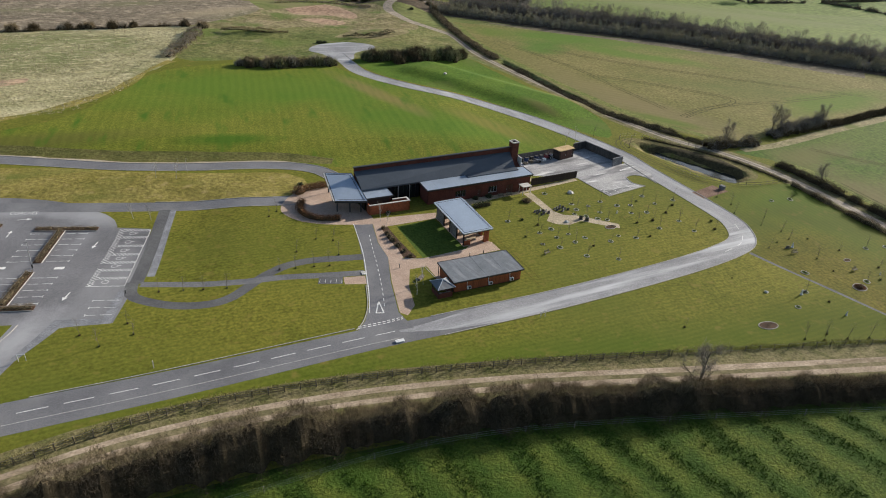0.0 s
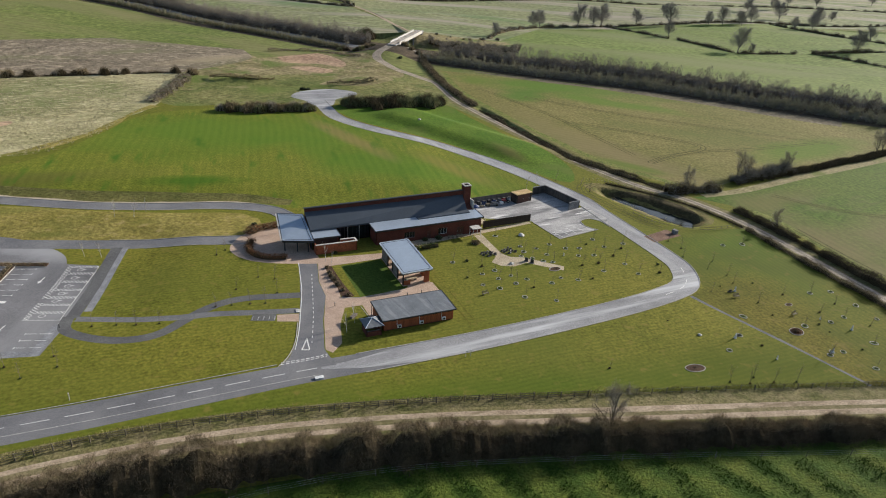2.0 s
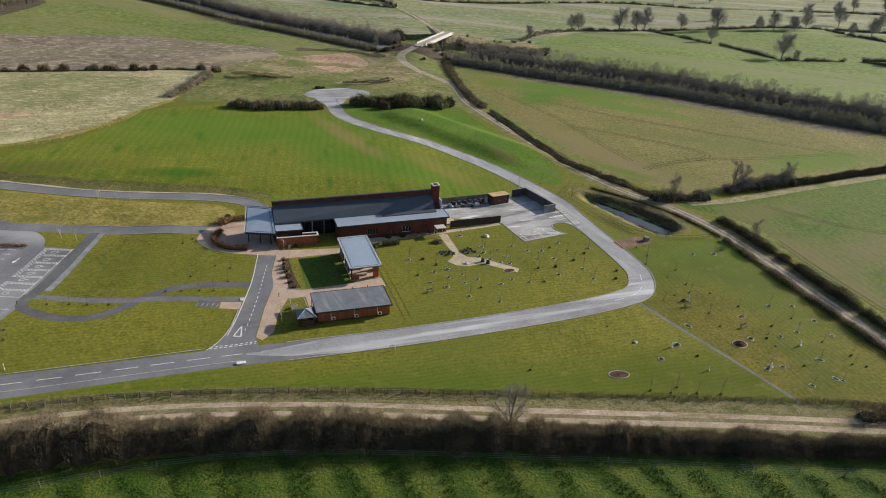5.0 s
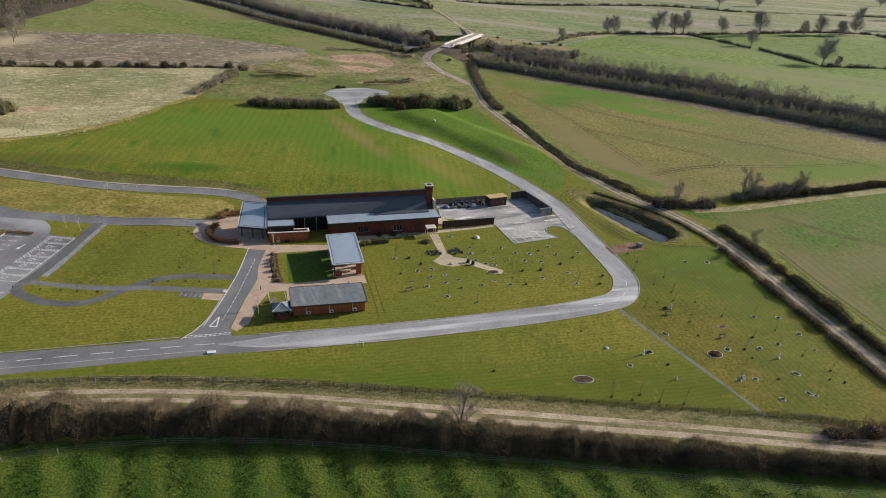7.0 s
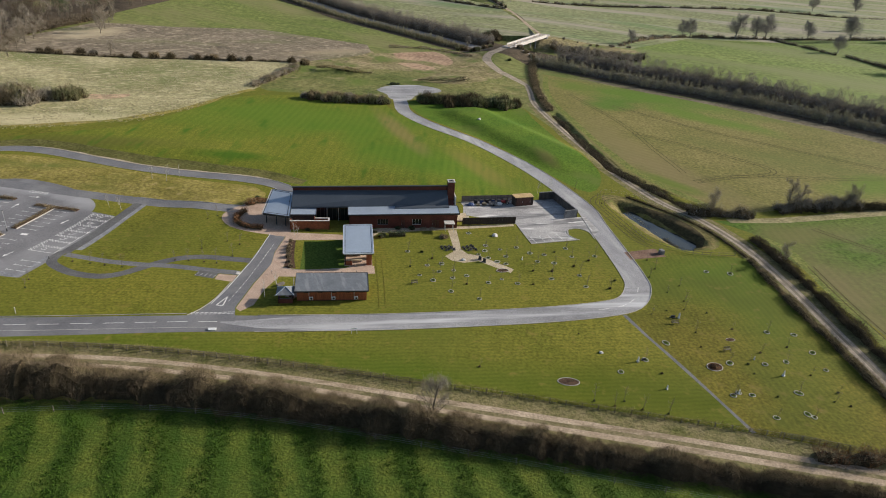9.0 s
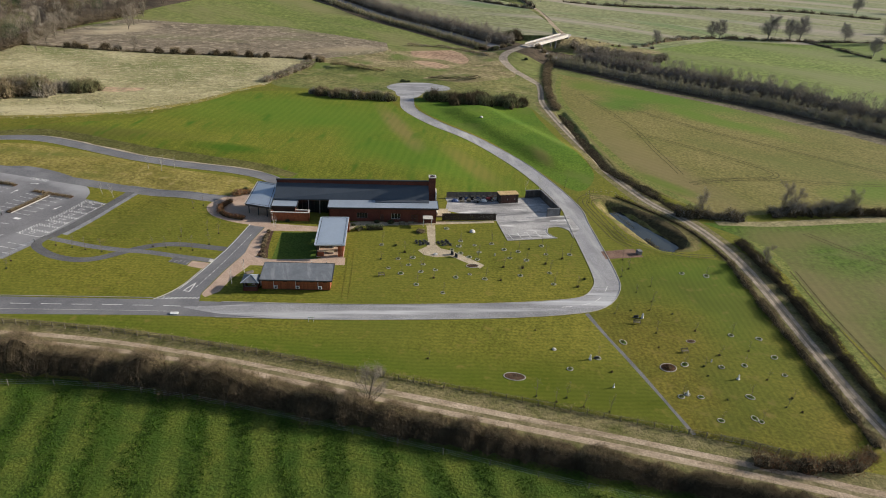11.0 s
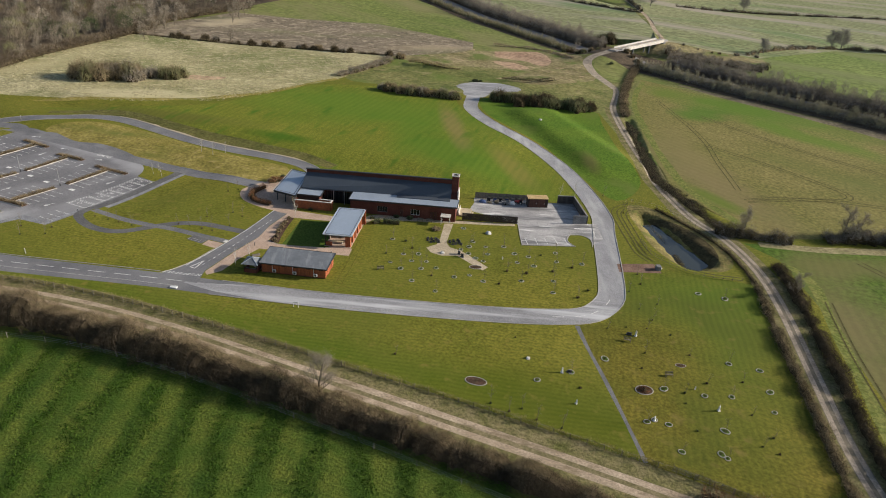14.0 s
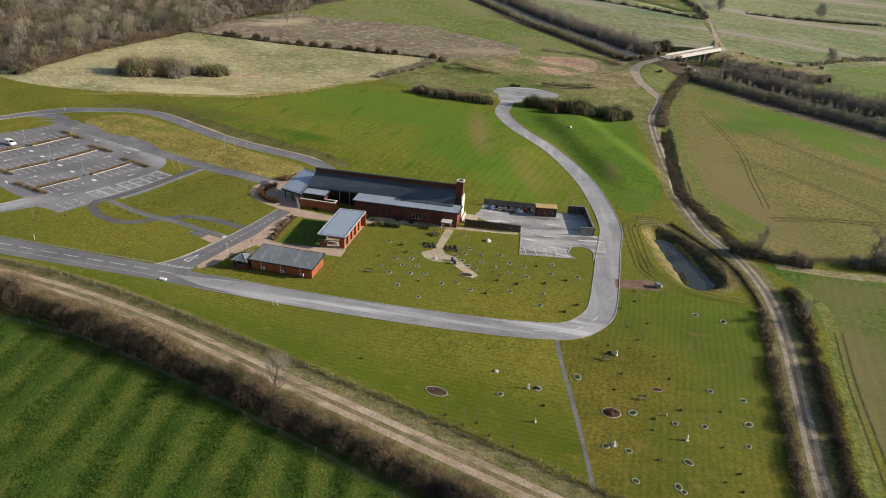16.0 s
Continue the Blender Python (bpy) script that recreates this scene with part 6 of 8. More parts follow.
belt(stretch(SOUTH_SIDE, 60, 330), 4.6, 8, 31, EASTERN, ("twig_belt", "twig_belt", "twig_far"), 1.25, 1.6, 0.72, 1.5)
belt(stretch(NORTH_SIDE, 72, 340), 7.0, 15, 32, EASTERN, ("twig_grey", "twig_far", "twig_wood"), 1.9, 1.5, 0.78, 1.1, 0.6)
belt(stretch(SOUTH_SIDE, -280, 18), 3.0, 7, 33, WESTERN, ("twig_belt", "twig_green", "twig"), 1.25, 1.3, 0.6, 1.3)
belt(stretch(NORTH_SIDE, -280, 30), 7.0, 14, 34, WESTERN, ("twig_grey", "twig_far", "twig_wood"), 1.9, 1.5, 0.78, 1.1, 0.6)


def wood(outline, n, seed, label):
    """Close winter trees, each with a domed crown of rising twigs, in a few bark tones."""
    rng = np.random.default_rng(seed)
    xs, ys = rng.uniform(-420, -180, n * 4), rng.uniform(140, 620, n * 4)
    k = inside(xs, ys, outline)
    xs, ys = xs[k][:n], ys[k][:n]
    n = len(xs)
    base = np.column_stack((xs, ys, height(xs, ys)))
    tall, wide = rng.uniform(8.0, 15.0, n), rng.uniform(2.2, 4.8, n)
    e = empty("woodland", Matrix(), label, "woodland", kind="stuff")
    lots = []
    for _ in range(4):
        a, lean = rng.uniform(0, 2 * math.pi, n), rng.uniform(0.1, 0.75, n)
        tip = base + np.column_stack((np.cos(a) * wide * lean, np.sin(a) * wide * lean, tall * rng.uniform(0.75, 0.97, n)))
        side = np.column_stack((-np.sin(a), np.cos(a), 0 * a)) * rng.uniform(0.12, 0.24, (n, 1))
        lots.append((np.stack((base - side, base + side, tip), 1).reshape(-1, 3), np.arange(n * 3).reshape(-1, 3)))
        up = np.array((0.12, 0.12, 0.0))
        lots.append((np.stack((base - up, base + up, tip), 1).reshape(-1, 3), np.arange(n * 3).reshape(-1, 3)))
    join("trunk_mass", lots, M["bark"], e)
    kind = rng.choice(5, n, p=(0.36, 0.24, 0.2, 0.15, 0.05))
    for q, mt in enumerate(("twig_wood", "twig_grey", "twig_green", "twig_dark", "evergreen")):
        rep = np.repeat(np.flatnonzero(kind == q), 420 if q < 4 else 900)
        m = len(rep)
        u = rng.normal(0, 1, (m, 3))
        u /= np.linalg.norm(u, axis=1)[:, None]
        u *= rng.uniform(0.35, 1.0, (m, 1)) ** 0.5
        u[:, 2] = np.where(u[:, 2] < -0.55, -u[:, 2], u[:, 2])
        c = base[rep] + u * np.column_stack((wide[rep], wide[rep], tall[rep] * 0.40)) + np.column_stack((0 * tall[rep], 0 * tall[rep], tall[rep] * 0.56))
        d = u * (1.0, 1.0, 0.6) + (0, 0, 0.75) + rng.normal(0, 0.3, (m, 3))
        d /= np.linalg.norm(d, axis=1)[:, None]
        w = np.cross(d, rng.normal(0, 1, (m, 3)))
        w *= rng.uniform(0.03, 0.08, (m, 1)) / (np.linalg.norm(w, axis=1)[:, None] + 1e-9)
        v = np.stack((c - w, c + w, c + d * rng.uniform(0.8, 2.0, (m, 1))), 1).reshape(-1, 3)
        mesh_object("crown_mass", v.tolist(), np.arange(m * 3).reshape(-1, 3).tolist(), M[mt], e)


wood(poly([(-182, 185), (-200, 245), (-210, 300), (-228, 350), (-222, 420), (-245, 560), (-400, 600), (-420, 150), (-260, 140)]), 900, 40, "bare grey-brown winter woodland at the edge of the fields")

hedge([(-180, 178), (-186, 200), (-200, 245), (-210, 300), (-226, 350), (-222, 420)], 4.0, 9, 130, "dense bramble and scrub along the wood's edge", mats=("twig_wood", "twig_dark"), seed=41, step=1.0, ragged=0.6, twig_len=1.6, twig_w=0.05, category="undergrowth", core=0.4)
BARE = [tree_kind("bare_tree", 55 + k, 8.0, 0.75, "large bare spreading tree beside a lane", 3, 0.2, 2, 0.022, material="bark", twig_mat="twig_grey", twig_n=2600, twig_len=0.9, twig_w=0.011, group="bare trees by the lane", bole=0.12) for k in range(3)]
BIG = [tree_kind("tree", 51 + k, 9.0, 0.85, "large bare spreading tree in a field hedge", 2, 0.26, 3, 0.05, material="twig_far", twig_mat="twig_far", twig_n=1500, twig_len=1.0, twig_w=0.03, group="hedgerow trees", bole=0.25, crown=True) for k in range(3)]
for x, y, k, s in ((57.5, 78.4, 2, 1.02), (121.5, 188.2, 1, 0.95), (147.5, 204.5, 2, 1.05), (151, 205, 0, 0.8), (167, 207.5, 1, 0.95), (134.6, 158.8, 2, 0.7), (-153.4, 315, 2, 0.85), (224, 236, 0, 1.1), (230, 240, 1, 1.0)):
    place(BARE[k], x, y, (x * 37 + y) % 360, s)
for x, y, k, s in ((166, 573, 0, 1.35), (173, 578, 1, 1.4), (211, 595, 2, 2.0), (230, 607, 0, 1.7), (238, 610, 1, 1.9), (273, 617, 2, 1.5), (307, 621, 0, 2.0), (275.5, 553, 1, 1.3), (302, 489, 2, 1.9), (313, 489, 0, 0.8), (350, 633, 1, 1.2), (366, 637, 0, 1.7), (387, 644, 2, 1.3), (409, 662, 1, 1.7), (410, 504, 0, 1.8), (470, 569, 2, 1.3), (465, 646, 1, 1.7), (478, 725, 0, 2.0), (500, 560, 1, 1.6), (560, 640, 0, 1.6), (520, 720, 1, 1.8), (122, 506, 2, 1.0), (20, 700, 0, 1.45), (100, 770, 1, 1.45)):
    place(BIG[k], x, y, (x * 37 + y) % 360, s)
for k in range(22):
    u = k * 0.618 % 1
    x, y = 330 + 620 * u, 690 + 80 * (k % 5) + 60 * math.sin(k * 2.3)
    place(BIG[k % 3], x, y, k * 61, 1.2 + 0.22 * (k % 5))
for k in range(14):
    x, y = -190 - (k * 7) % 34, 215 + k * 15
    place(BARE[k % 3], x, y, k * 47, 0.9 + 0.2 * (k % 4))
hedge([(120, 84.4), (128, 85.4), (136, 88), (140, 92)], 1.8, 4.0, 120, "cut brushwood heap at the lawn corner", mats=("twig", "russet"), seed=15, category="brushwood")

# ---- road edges and markings ----
def strip(name, line, s0, s1, wide, lift, material, parent):
    """A painted band between two distances along a line."""
    acc, pts = 0.0, []
    for a, b in zip(line, line[1:]):
        a, b = Vector(a[:2]), Vector(b[:2])
        n = (b - a).length
        lo, hi = max(s0, acc), min(s1, acc + n)
        if hi > lo:
            for s in (lo, hi):
                p = a.lerp(b, (s - acc) / n)
                if not pts or (p - pts[-1]).length > 0.01:
                    pts.append(p)
        acc += n
    if len(pts) < 2:
        return None
    l, r = offset(pts, wide / 2), offset(pts, -wide / 2)
    v = [(p.x, p.y, hz(p.x, p.y) + lift) for q in zip(l, r) for p in q]
    f = [(2 * i, 2 * i + 1, 2 * i + 3, 2 * i + 2) for i in range(len(pts) - 1)]
    return mesh_object(name, v, f, material, parent)


def length_of(line):
    return sum((Vector(b[:2]) - Vector(a[:2])).length for a, b in zip(line, line[1:]))


def dashes(line, on, off, wide, parent, start=0.0, end=None, name="lane_marking"):
    s, end = start, end or length_of(line)
    while s < end:
        strip(name, line, s, min(s + on, end), wide, 0.015, M["white"], parent)
        s += on + off


def line_mark(pts, wide, parent, name="lane_marking"):
    pts = [Vector(p) for p in pts]
    return strip(name, pts, 0, length_of(pts), wide, 0.015, M["white"], parent)


def kerb(line, label="pale stone kerb along the road edge", wide=0.15, tall=0.09, left=True):
    """A raised edging that follows a line."""
    pts = [Vector(p[:2]) for p in line]
    o = offset(pts, wide if left else -wide)
    v, f = [], []
    for p, q in zip(pts, o):
        z = hz(p.x, p.y)
        v += [(p.x, p.y, z - 0.02), (p.x, p.y, z + tall), (q.x, q.y, z + tall), (q.x, q.y, z - 0.02)]
    for i in range(len(pts) - 1):
        k = 4 * i
        f += [(k, k + 1, k + 5, k + 4), (k + 1, k + 2, k + 6, k + 5), (k + 2, k + 3, k + 7, k + 6)]
    ob = mesh_object("kerb", v, f, M["kerb"])
    return tagged(ob, label, "kerb", kind="structure")


ROAD, PARK, YARD = LAND["road"], LAND["car_park"], LAND["yard"]
main_line = curve_through(MAIN, 3)
west = [p for p in main_line if p.x < 12]
kerb([p for p in offset(west, 3.65) if -45.5 < p.x < 3.4])
dashes(offset(west, 0.7), 4.0, 2.0, 0.14, ROAD, start=2.2)
strip("edge_line", offset(west, -1.4), 0, length_of(west), 0.09, 0.015, M["stone"], ROAD)
ring = curve_through([(18, 98.9), (20.7, 99.7), (44, 106.6), *BEND], 2.0)
kerb([p for p in offset(ring, 2.95) if p.x > 14.5 and not (p.x > 80 and 163 < p.y < 175)][:-2])
kerb(offset(ring, -2.95), left=False)
for a in ((86.2, 122.6), (90.4, 125.4), (93.6, 128.8), (95.2, 133.0)):
    near = min(range(len(ring)), key=lambda i: (ring[i] - Vector(a)).length)
    s = length_of(ring[:near + 1])
    strip("lane_marking", ring, s, s + 2.6, 0.13, 0.015, M["white"], ROAD)
loop_line = curve_through(LOOP, 3)
kerb(offset(loop_line, 2.3), "pale stone kerb along the loop road")
kerb(offset(loop_line, -2.3), "pale stone kerb along the loop road", left=False)
ew_line = curve_through(EW, 3)
kerb([p for p in offset(ew_line, -2.3) if -33.0 < p.x], left=False)
kerb([p for p in offset(ew_line, 2.3) if -42 < p.x])
kerb(curve_through([(-56.2, 94.2), (-54.6, 96.6), (-53.6, 98.9), (-53.0, 101), (-52.6, 103.2)], 1.5), "pale kerb round the lawn corner at the car park", wide=0.2)
kerb(curve_through([(3.6, 98.2), (5.0, 101), (6.0, 106), (6.0, 112.9)], 2), "pale kerb at the junction mouth")
short_left = curve_through([(6.1, 103.5), (6.35, 110), (6.2, 118), (5.9, 126), (5.0, 134), (4.4, 139)], 2)
strip("edge_line", short_left, 0, length_of(short_left), 0.16, 0.015, M["white"], ROAD)
short_mid = curve_through([(9.0, 105.5), (8.9, 113), (8.5, 121), (8.0, 128), (7.6, 134)], 2)
dashes(short_mid, 0.9, 0.9, 0.13, ROAD)
for dx in (0.0, 0.55):
    dashes(curve_through([(3.9, 99.4 - dx), (8.4, 100.6 - dx), (12.0, 101.9 - dx)], 2), 0.6, 0.3, 0.2, ROAD, name="give_way_marking")
    dashes(curve_through([(-58.0, 82.0 - dx), (-54.8, 83.0 - dx), (-52.0, 84.0 - dx)], 2), 0.6, 0.3, 0.2, ROAD, name="give_way_marking")
tri = [(8.0, 107.2), (7.3, 103.4), (8.7, 103.4), (8.0, 107.2)]
for a, b in zip(tri, tri[1:]):
    line_mark([a, b], 0.24, ROAD, "give_way_triangle")

# kerbs of the path edges and the courtyard
for pts in ([(18.2, 119.0), (20.3, 113.4)], [(14.4, 123.0), (18.0, 122.6), (28.2, 126.4)]):
    kerb(curve_through(pts, 2), "thin stone edging beside the paving", wide=0.12, tall=0.05)


# ---- car park: bays, hatched bays, arrows ----
def bay_row(x_in, x_out, y0, y1, step=2.4):
    y = y0
    while y <= y1 + 0.01:
        d = (x_out - x_in)
        line_mark([(x_in + 0.1 * d, y), (x_in + 0.5 * d, y)], 0.12, PARK, "bay_line")
        line_mark([(x_in + 0.62 * d, y), (x_in + d, y)], 0.12, PARK, "bay_line")
        line_mark([(x_out, y - 0.35), (x_out, y + 0.35)], 0.12, PARK, "bay_line")
        y += step


BEDS = (-57.4, -75.9, -94.2)
for x in BEDS:
    for lo, hi in (((109.4, 121.8), (125.9, 139.8)) if x > -60 else ((112.0, 124.4), (127.2, 141.6)) if x > -80 else ((115.0, 128.4), (130.6, 144.6))):
        bay_row(x + 0.9, x + 5.6, lo + 0.6, hi - 0.4)
        bay_row(x - 0.9, x - 5.6, lo + 0.6, hi - 0.4)
bay_row(-111.6, -107.0, 133.0, 147)
bay_row(-37.8, -42.8, 105.6, 112.4, 2.4)

# hatched wide bays: chains of white diamonds between the spaces
def diamonds(x0, y0, x1, y1, half, count):
    a, b = Vector((x0, y0)), Vector((x1, y1))
    n = (b - a).normalized()
    n = Vector((-n.y, n.x)) * half
    for sgn in (1, -1):
        line_mark([a.lerp(b, i / count) + n * (sgn if i % 2 else -sgn) for i in range(count + 1)], 0.17, PARK, "hatched_marking")


ARMS = (118.8, 122.1, 125.4, 128.9, 132.6, 136.4, 139.6)
for y in ARMS:
    diamonds(-44.3, y, -39.1, y, 0.5, 7)
for y in ARMS[1:6]:
    q = Vector((-42.6, y + 1.75))
    line_mark([q + 0.62 * Vector((math.cos(i * 0.7854), math.sin(i * 0.7854))) for i in range(9)], 0.13, PARK, "bay_symbol")
    line_mark([q + Vector((0.5, 0)), q + Vector((1.1, 0.35))], 0.2, PARK, "bay_symbol")
q = Vector((-42.6, 117.3))
line_mark([q + 0.62 * Vector((math.cos(i * 0.7854), math.sin(i * 0.7854))) for i in range(9)], 0.13, PARK, "bay_symbol")
diamonds(-45.0, 115.7, -45.0, 122.9, 0.55, 8)
diamonds(-45.0, 125.0, -45.1, 140.1, 0.55, 16)
line_mark([(-45.4, 115.7), (-38.9, 115.6)], 0.14, PARK, "hatched_marking")
line_mark([(-38.75, 115.6), (-39.2, 139.8)], 0.1, PARK, "hatched_marking")
for k in range(5):
    line_mark([(-2.9 + k * 1.05, 114.1), (-2.8 + k * 1.05, 115.4)], 0.06, LAND["footpath"], "bay_line")


def arrow(x, y, turn):
    m = Matrix.Rotation(radians(turn), 2)
    def at(a, b):
        return Vector((x, y)) + m @ Vector((a, b))
    line_mark([at(0, -1.4), at(0, 0.6)], 0.22, PARK, "direction_arrow")
    v = [at(-0.5, 0.5), at(0.5, 0.5), at(0, 1.6)]
    mesh_object("direction_arrow", [(p.x, p.y, hz(p.x, p.y) + 0.017) for p in v], [(0, 1, 2)], M["white"], PARK)


for a in ((-48.8, 133.3, 172), (-47.8, 112.3, 172), (-67.2, 138.6, 0), (-66.4, 114.0, 0), (-84.8, 140.0, 180), (-85.4, 118.0, 180), (-102.6, 139.6, 0), (-66.6, 145.4, -80), (-83.1, 147.0, 105), (-100.4, 150.6, 120), (-67.2, 106.8, 70)):
    arrow(*a)
for x, y in ((-52.6, 123.5), (-63.3, 124.0), (-71.0, 125.1), (-82.0, 126.6), (-89.4, 127.7)):
    q = [(x - 0.9, y - 0.5), (x + 0.9, y - 0.5), (x + 0.9, y + 0.5), (x - 0.9, y + 0.5)]
    mesh_object("direction_arrow", [(a, b, hz(a, b) + 0.016) for a, b in q], [(0, 1, 2, 3)], M["white"], PARK)
# bays of the service yard
for k in range(5):
    a = Vector((70.8, 153.4)).lerp(Vector((81.2, 159.6)), k / 4.6 + 0.06)
    n = Vector((-0.5, 0.86))
    line_mark([a, a + n * 3.6], 0.12, YARD, "bay_line")
    line_mark([a + n * 3.6 + Vector((-0.5, -0.3)), a + n * 3.6 + Vector((0.5, 0.3))], 0.12, YARD, "bay_line")
for d in (0.0, 0.5):
    dashes([Vector((83.4 + d, 172.4)), Vector((85.6 + d, 166.4))], 0.5, 0.3, 0.2, YARD, name="give_way_marking")
line_mark([(79.6, 169.6), (81.8, 170.6)], 0.5, YARD, "lane_marking")
kerb(curve_through([(70.2, 152.5), (76.4, 155.6), (82.7, 158.8)], 3), "dark edging between yard and lawn", wide=0.2, tall=0.12)
kerb(curve_through([(65.4, 164.0), (67.6, 158.5), (70.2, 152.5)], 3), "pale edging between yard and lawn", wide=0.2, tall=0.1)
kerb(curve_through([(82.7, 158.8), (80.0, 160.9), (79.7, 164.8), (82.4, 166.2), (85.1, 164.8), (86.6, 160.5)], 1.5), "pale kerb round the grass nib", wide=0.18, tall=0.1)


# ---- car park planting beds ----
def bed_strip(x0, y0, x1, y1, seed):
    d = Vector((x1 - x0, y1 - y0))
    n = d.normalized()
    s = Vector((-n.y, n.x)) * 0.8
    c = [Vector((x0, y0)) + s, Vector((x0, y0)) - s, Vector((x1, y1)) - s, Vector((x1, y1)) + s]
    e = empty("planting_bed", Matrix(), "kerbed car park bed of clipped brown shrubs", "planting bed", "beds in the car park")
    za = [hz(p.x, p.y) for p in c]
    part("soil", prism([tuple(p) for p in c], [z - 0.1 for z in za], [z + 0.13 for z in za]), G["soil"], e)
    for a, b in ((c[1], c[2]), (c[3], c[0])):
        t = (b - a).normalized()
        w = Vector((t.y, -t.x)) * 0.1
        zz = [hz(p.x, p.y) for p in (a, b, b, a)]
        part("edging", prism([tuple(a), tuple(b), tuple(b + w), tuple(a + w)], [z - 0.05 for z in zz], [z + 0.16 for z in zz]), M["kerb"], e)
    h = hedge([(x0 + n.x * 0.4, y0 + n.y * 0.4), ((x0 + x1) / 2, (y0 + y1) / 2), (x1 - n.x * 0.4, y1 - n.y * 0.4)], 0.5, 1.3, 160, "clipped brown shrubs in a car park bed", mats=("twig", "twig_dark"), seed=seed, ragged=0.6, twig_len=0.4, twig_w=0.025, category="shrubs")


for k, (a, b, c, d) in enumerate(((-57.4, 109.3, -57.4, 121.9), (-57.4, 125.8, -57.4, 140.0), (-75.9, 111.8, -75.9, 124.5), (-75.9, 127.1, -75.9, 141.8), (-94.6, 115.0, -94.8, 128.4), (-94.2, 130.4, -93.6, 144.8), (-65.2, 107.9, -51.8, 108.4), (-62.8, 140.6, -50.2, 140.4), (-80.9, 142.2, -70, 142.3), (-78.4, 111.0, -72.0, 111.2), (-100.4, 146.0, -88.6, 145.0))):
    bed_strip(a, b, c, d, 60 + k)


def lamp_post(x, y):
    e = empty("lamp_post", pose(x, y, hz(x, y)), "slim grey car park lamp post", "lamp", "car park lamps")
    part("pole", rod(bmesh.new(), (0, 0, 0), (0, 0, 5.6), 0.09, 0.05, 8), M["steel"], e)
    part("base", rod(bmesh.new(), (0, 0, 0), (0, 0, 0.8), 0.14, 0.14, 8), M["trim"], e)
    part("lantern", block(-0.35, 0.35, -0.14, 0.14, 5.55, 5.68, 0.03), M["grey_panel"], e)


for p in ((-94.6, 129.4), (-57.5, 123.8), (-76, 125.8)):
    lamp_post(*p)


def van(x, y, turn):
    e = empty("white_van", pose(x, y, hz(x, y), 0, 0, turn), "small white van parked in a car park bay", "van")
    prof = [(-2.1, 0.35), (2.1, 0.35), (2.15, 0.75), (1.9, 0.98), (1.25, 1.1), (0.65, 1.72), (-1.9, 1.78), (-2.12, 1.5)]
    bm = bmesh.new()
    l = [bm.verts.new((a, -0.85, b)) for a, b in prof]
    r = [bm.verts.new((a, 0.85, b)) for a, b in prof]
    bm.faces.new(l), bm.faces.new(r[::-1])
    for i in range(len(prof)):
        j = (i + 1) % len(prof)
        bm.faces.new((l[j], l[i], r[i], r[j]))
    bmesh.ops.recalc_face_normals(bm, faces=bm.faces)
    bmesh.ops.bevel(bm, geom=bm.edges[:], offset=0.07, segments=2, affect="EDGES")
    part("body", bm, M["white_box"], e)
    part("windscreen", prism([(0.72, -0.7), (1.26, -0.72), (1.26, 0.72), (0.72, 0.7)], [1.62, 1.1, 1.1, 1.62], [1.69, 1.14, 1.14, 1.69]), M["glass"], e)
    for s in (-0.862, 0.855):
        part("side_window", block(-0.1, 0.75, s, s + 0.008, 1.15, 1.55), M["glass"], e)
    for a in (-1.35, 1.35):
        for s in (-0.86, 0.66):
            w = part("wheel", rod(bmesh.new(), (a, s, 0.31), (a, s + 0.2, 0.31), 0.31, 0.31, 14), M["rubber"], e)
            part("hubcap", rod(bmesh.new(), (a, s - 0.005, 0.31), (a, s + 0.205, 0.31), 0.17, 0.17, 10), M["steel"], w)


van(-99.6, 127.2, 0)


# ---- fences ----
def rail_fence(pts, gap, tall, label, rails=3, post=0.09, material="timber_post", wire=False):
    line = curve_through(pts, 0.5)
    n = int(length_of(line) / gap)
    acc, out, want = 0.0, [line[0]], gap
    for a, b in zip(line, line[1:]):
        s = (b - a).length
        while acc + s >= want:
            out.append(a.lerp(b, (want - acc) / s))
            want += gap
        acc += s
    e = empty("fence", Matrix(), label, "fence")
    me = bpy.data.meshes.new("post")
    bm = block(-post / 2, post / 2, -post / 2, post / 2, -0.05, tall)
    bm.to_mesh(me)
    me.materials.append(M[material])
    rng = random.Random(len(out))
    for p in out:
        ob = new("post", me)
        ob.parent = e
        ob.matrix_local = pose(p.x, p.y, hz(p.x, p.y), rng.gauss(0, 1.5), rng.gauss(0, 1.5), rng.uniform(0, 30))
    for k in range(rails):
        z = tall * (0.30 + 0.62 * k / max(1, rails - 1))
        if wire:
            bm, last = bmesh.new(), None
            for p in out:
                w = hz(p.x, p.y) + z
                ring = [bm.verts.new(q) for q in ((p.x, p.y - 0.008, w), (p.x, p.y + 0.008, w), (p.x, p.y, w + 0.014))]
                if last:
                    for i in range(3):
                        bm.faces.new((last[i], last[(i + 1) % 3], ring[(i + 1) % 3], ring[i]))
                last = ring
            part("wire", bm, M["cable"], e)
        else:
            for a, b in zip(out, out[1:]):
                d = Vector((b.y - a.y, a.x - b.x)).normalized() * 0.05
                bm = bmesh.new()
                rod(bm, (a.x + d.x, a.y + d.y, hz(a.x, a.y) + z), (b.x + d.x, b.y + d.y, hz(b.x, b.y) + z), 0.05, 0.05, 4)
                part("rail", bm, M[material], e)
    return e


rail_fence([(-80, 51.5), (-60, 61.5), (-43, 70.8), (-23.9, 79.5), (0.4, 84.4), (28, 86.8), (57.2, 87.5)], 2.4, 1.3, "weathered timber post-and-rail fence beside the track", post=0.14)
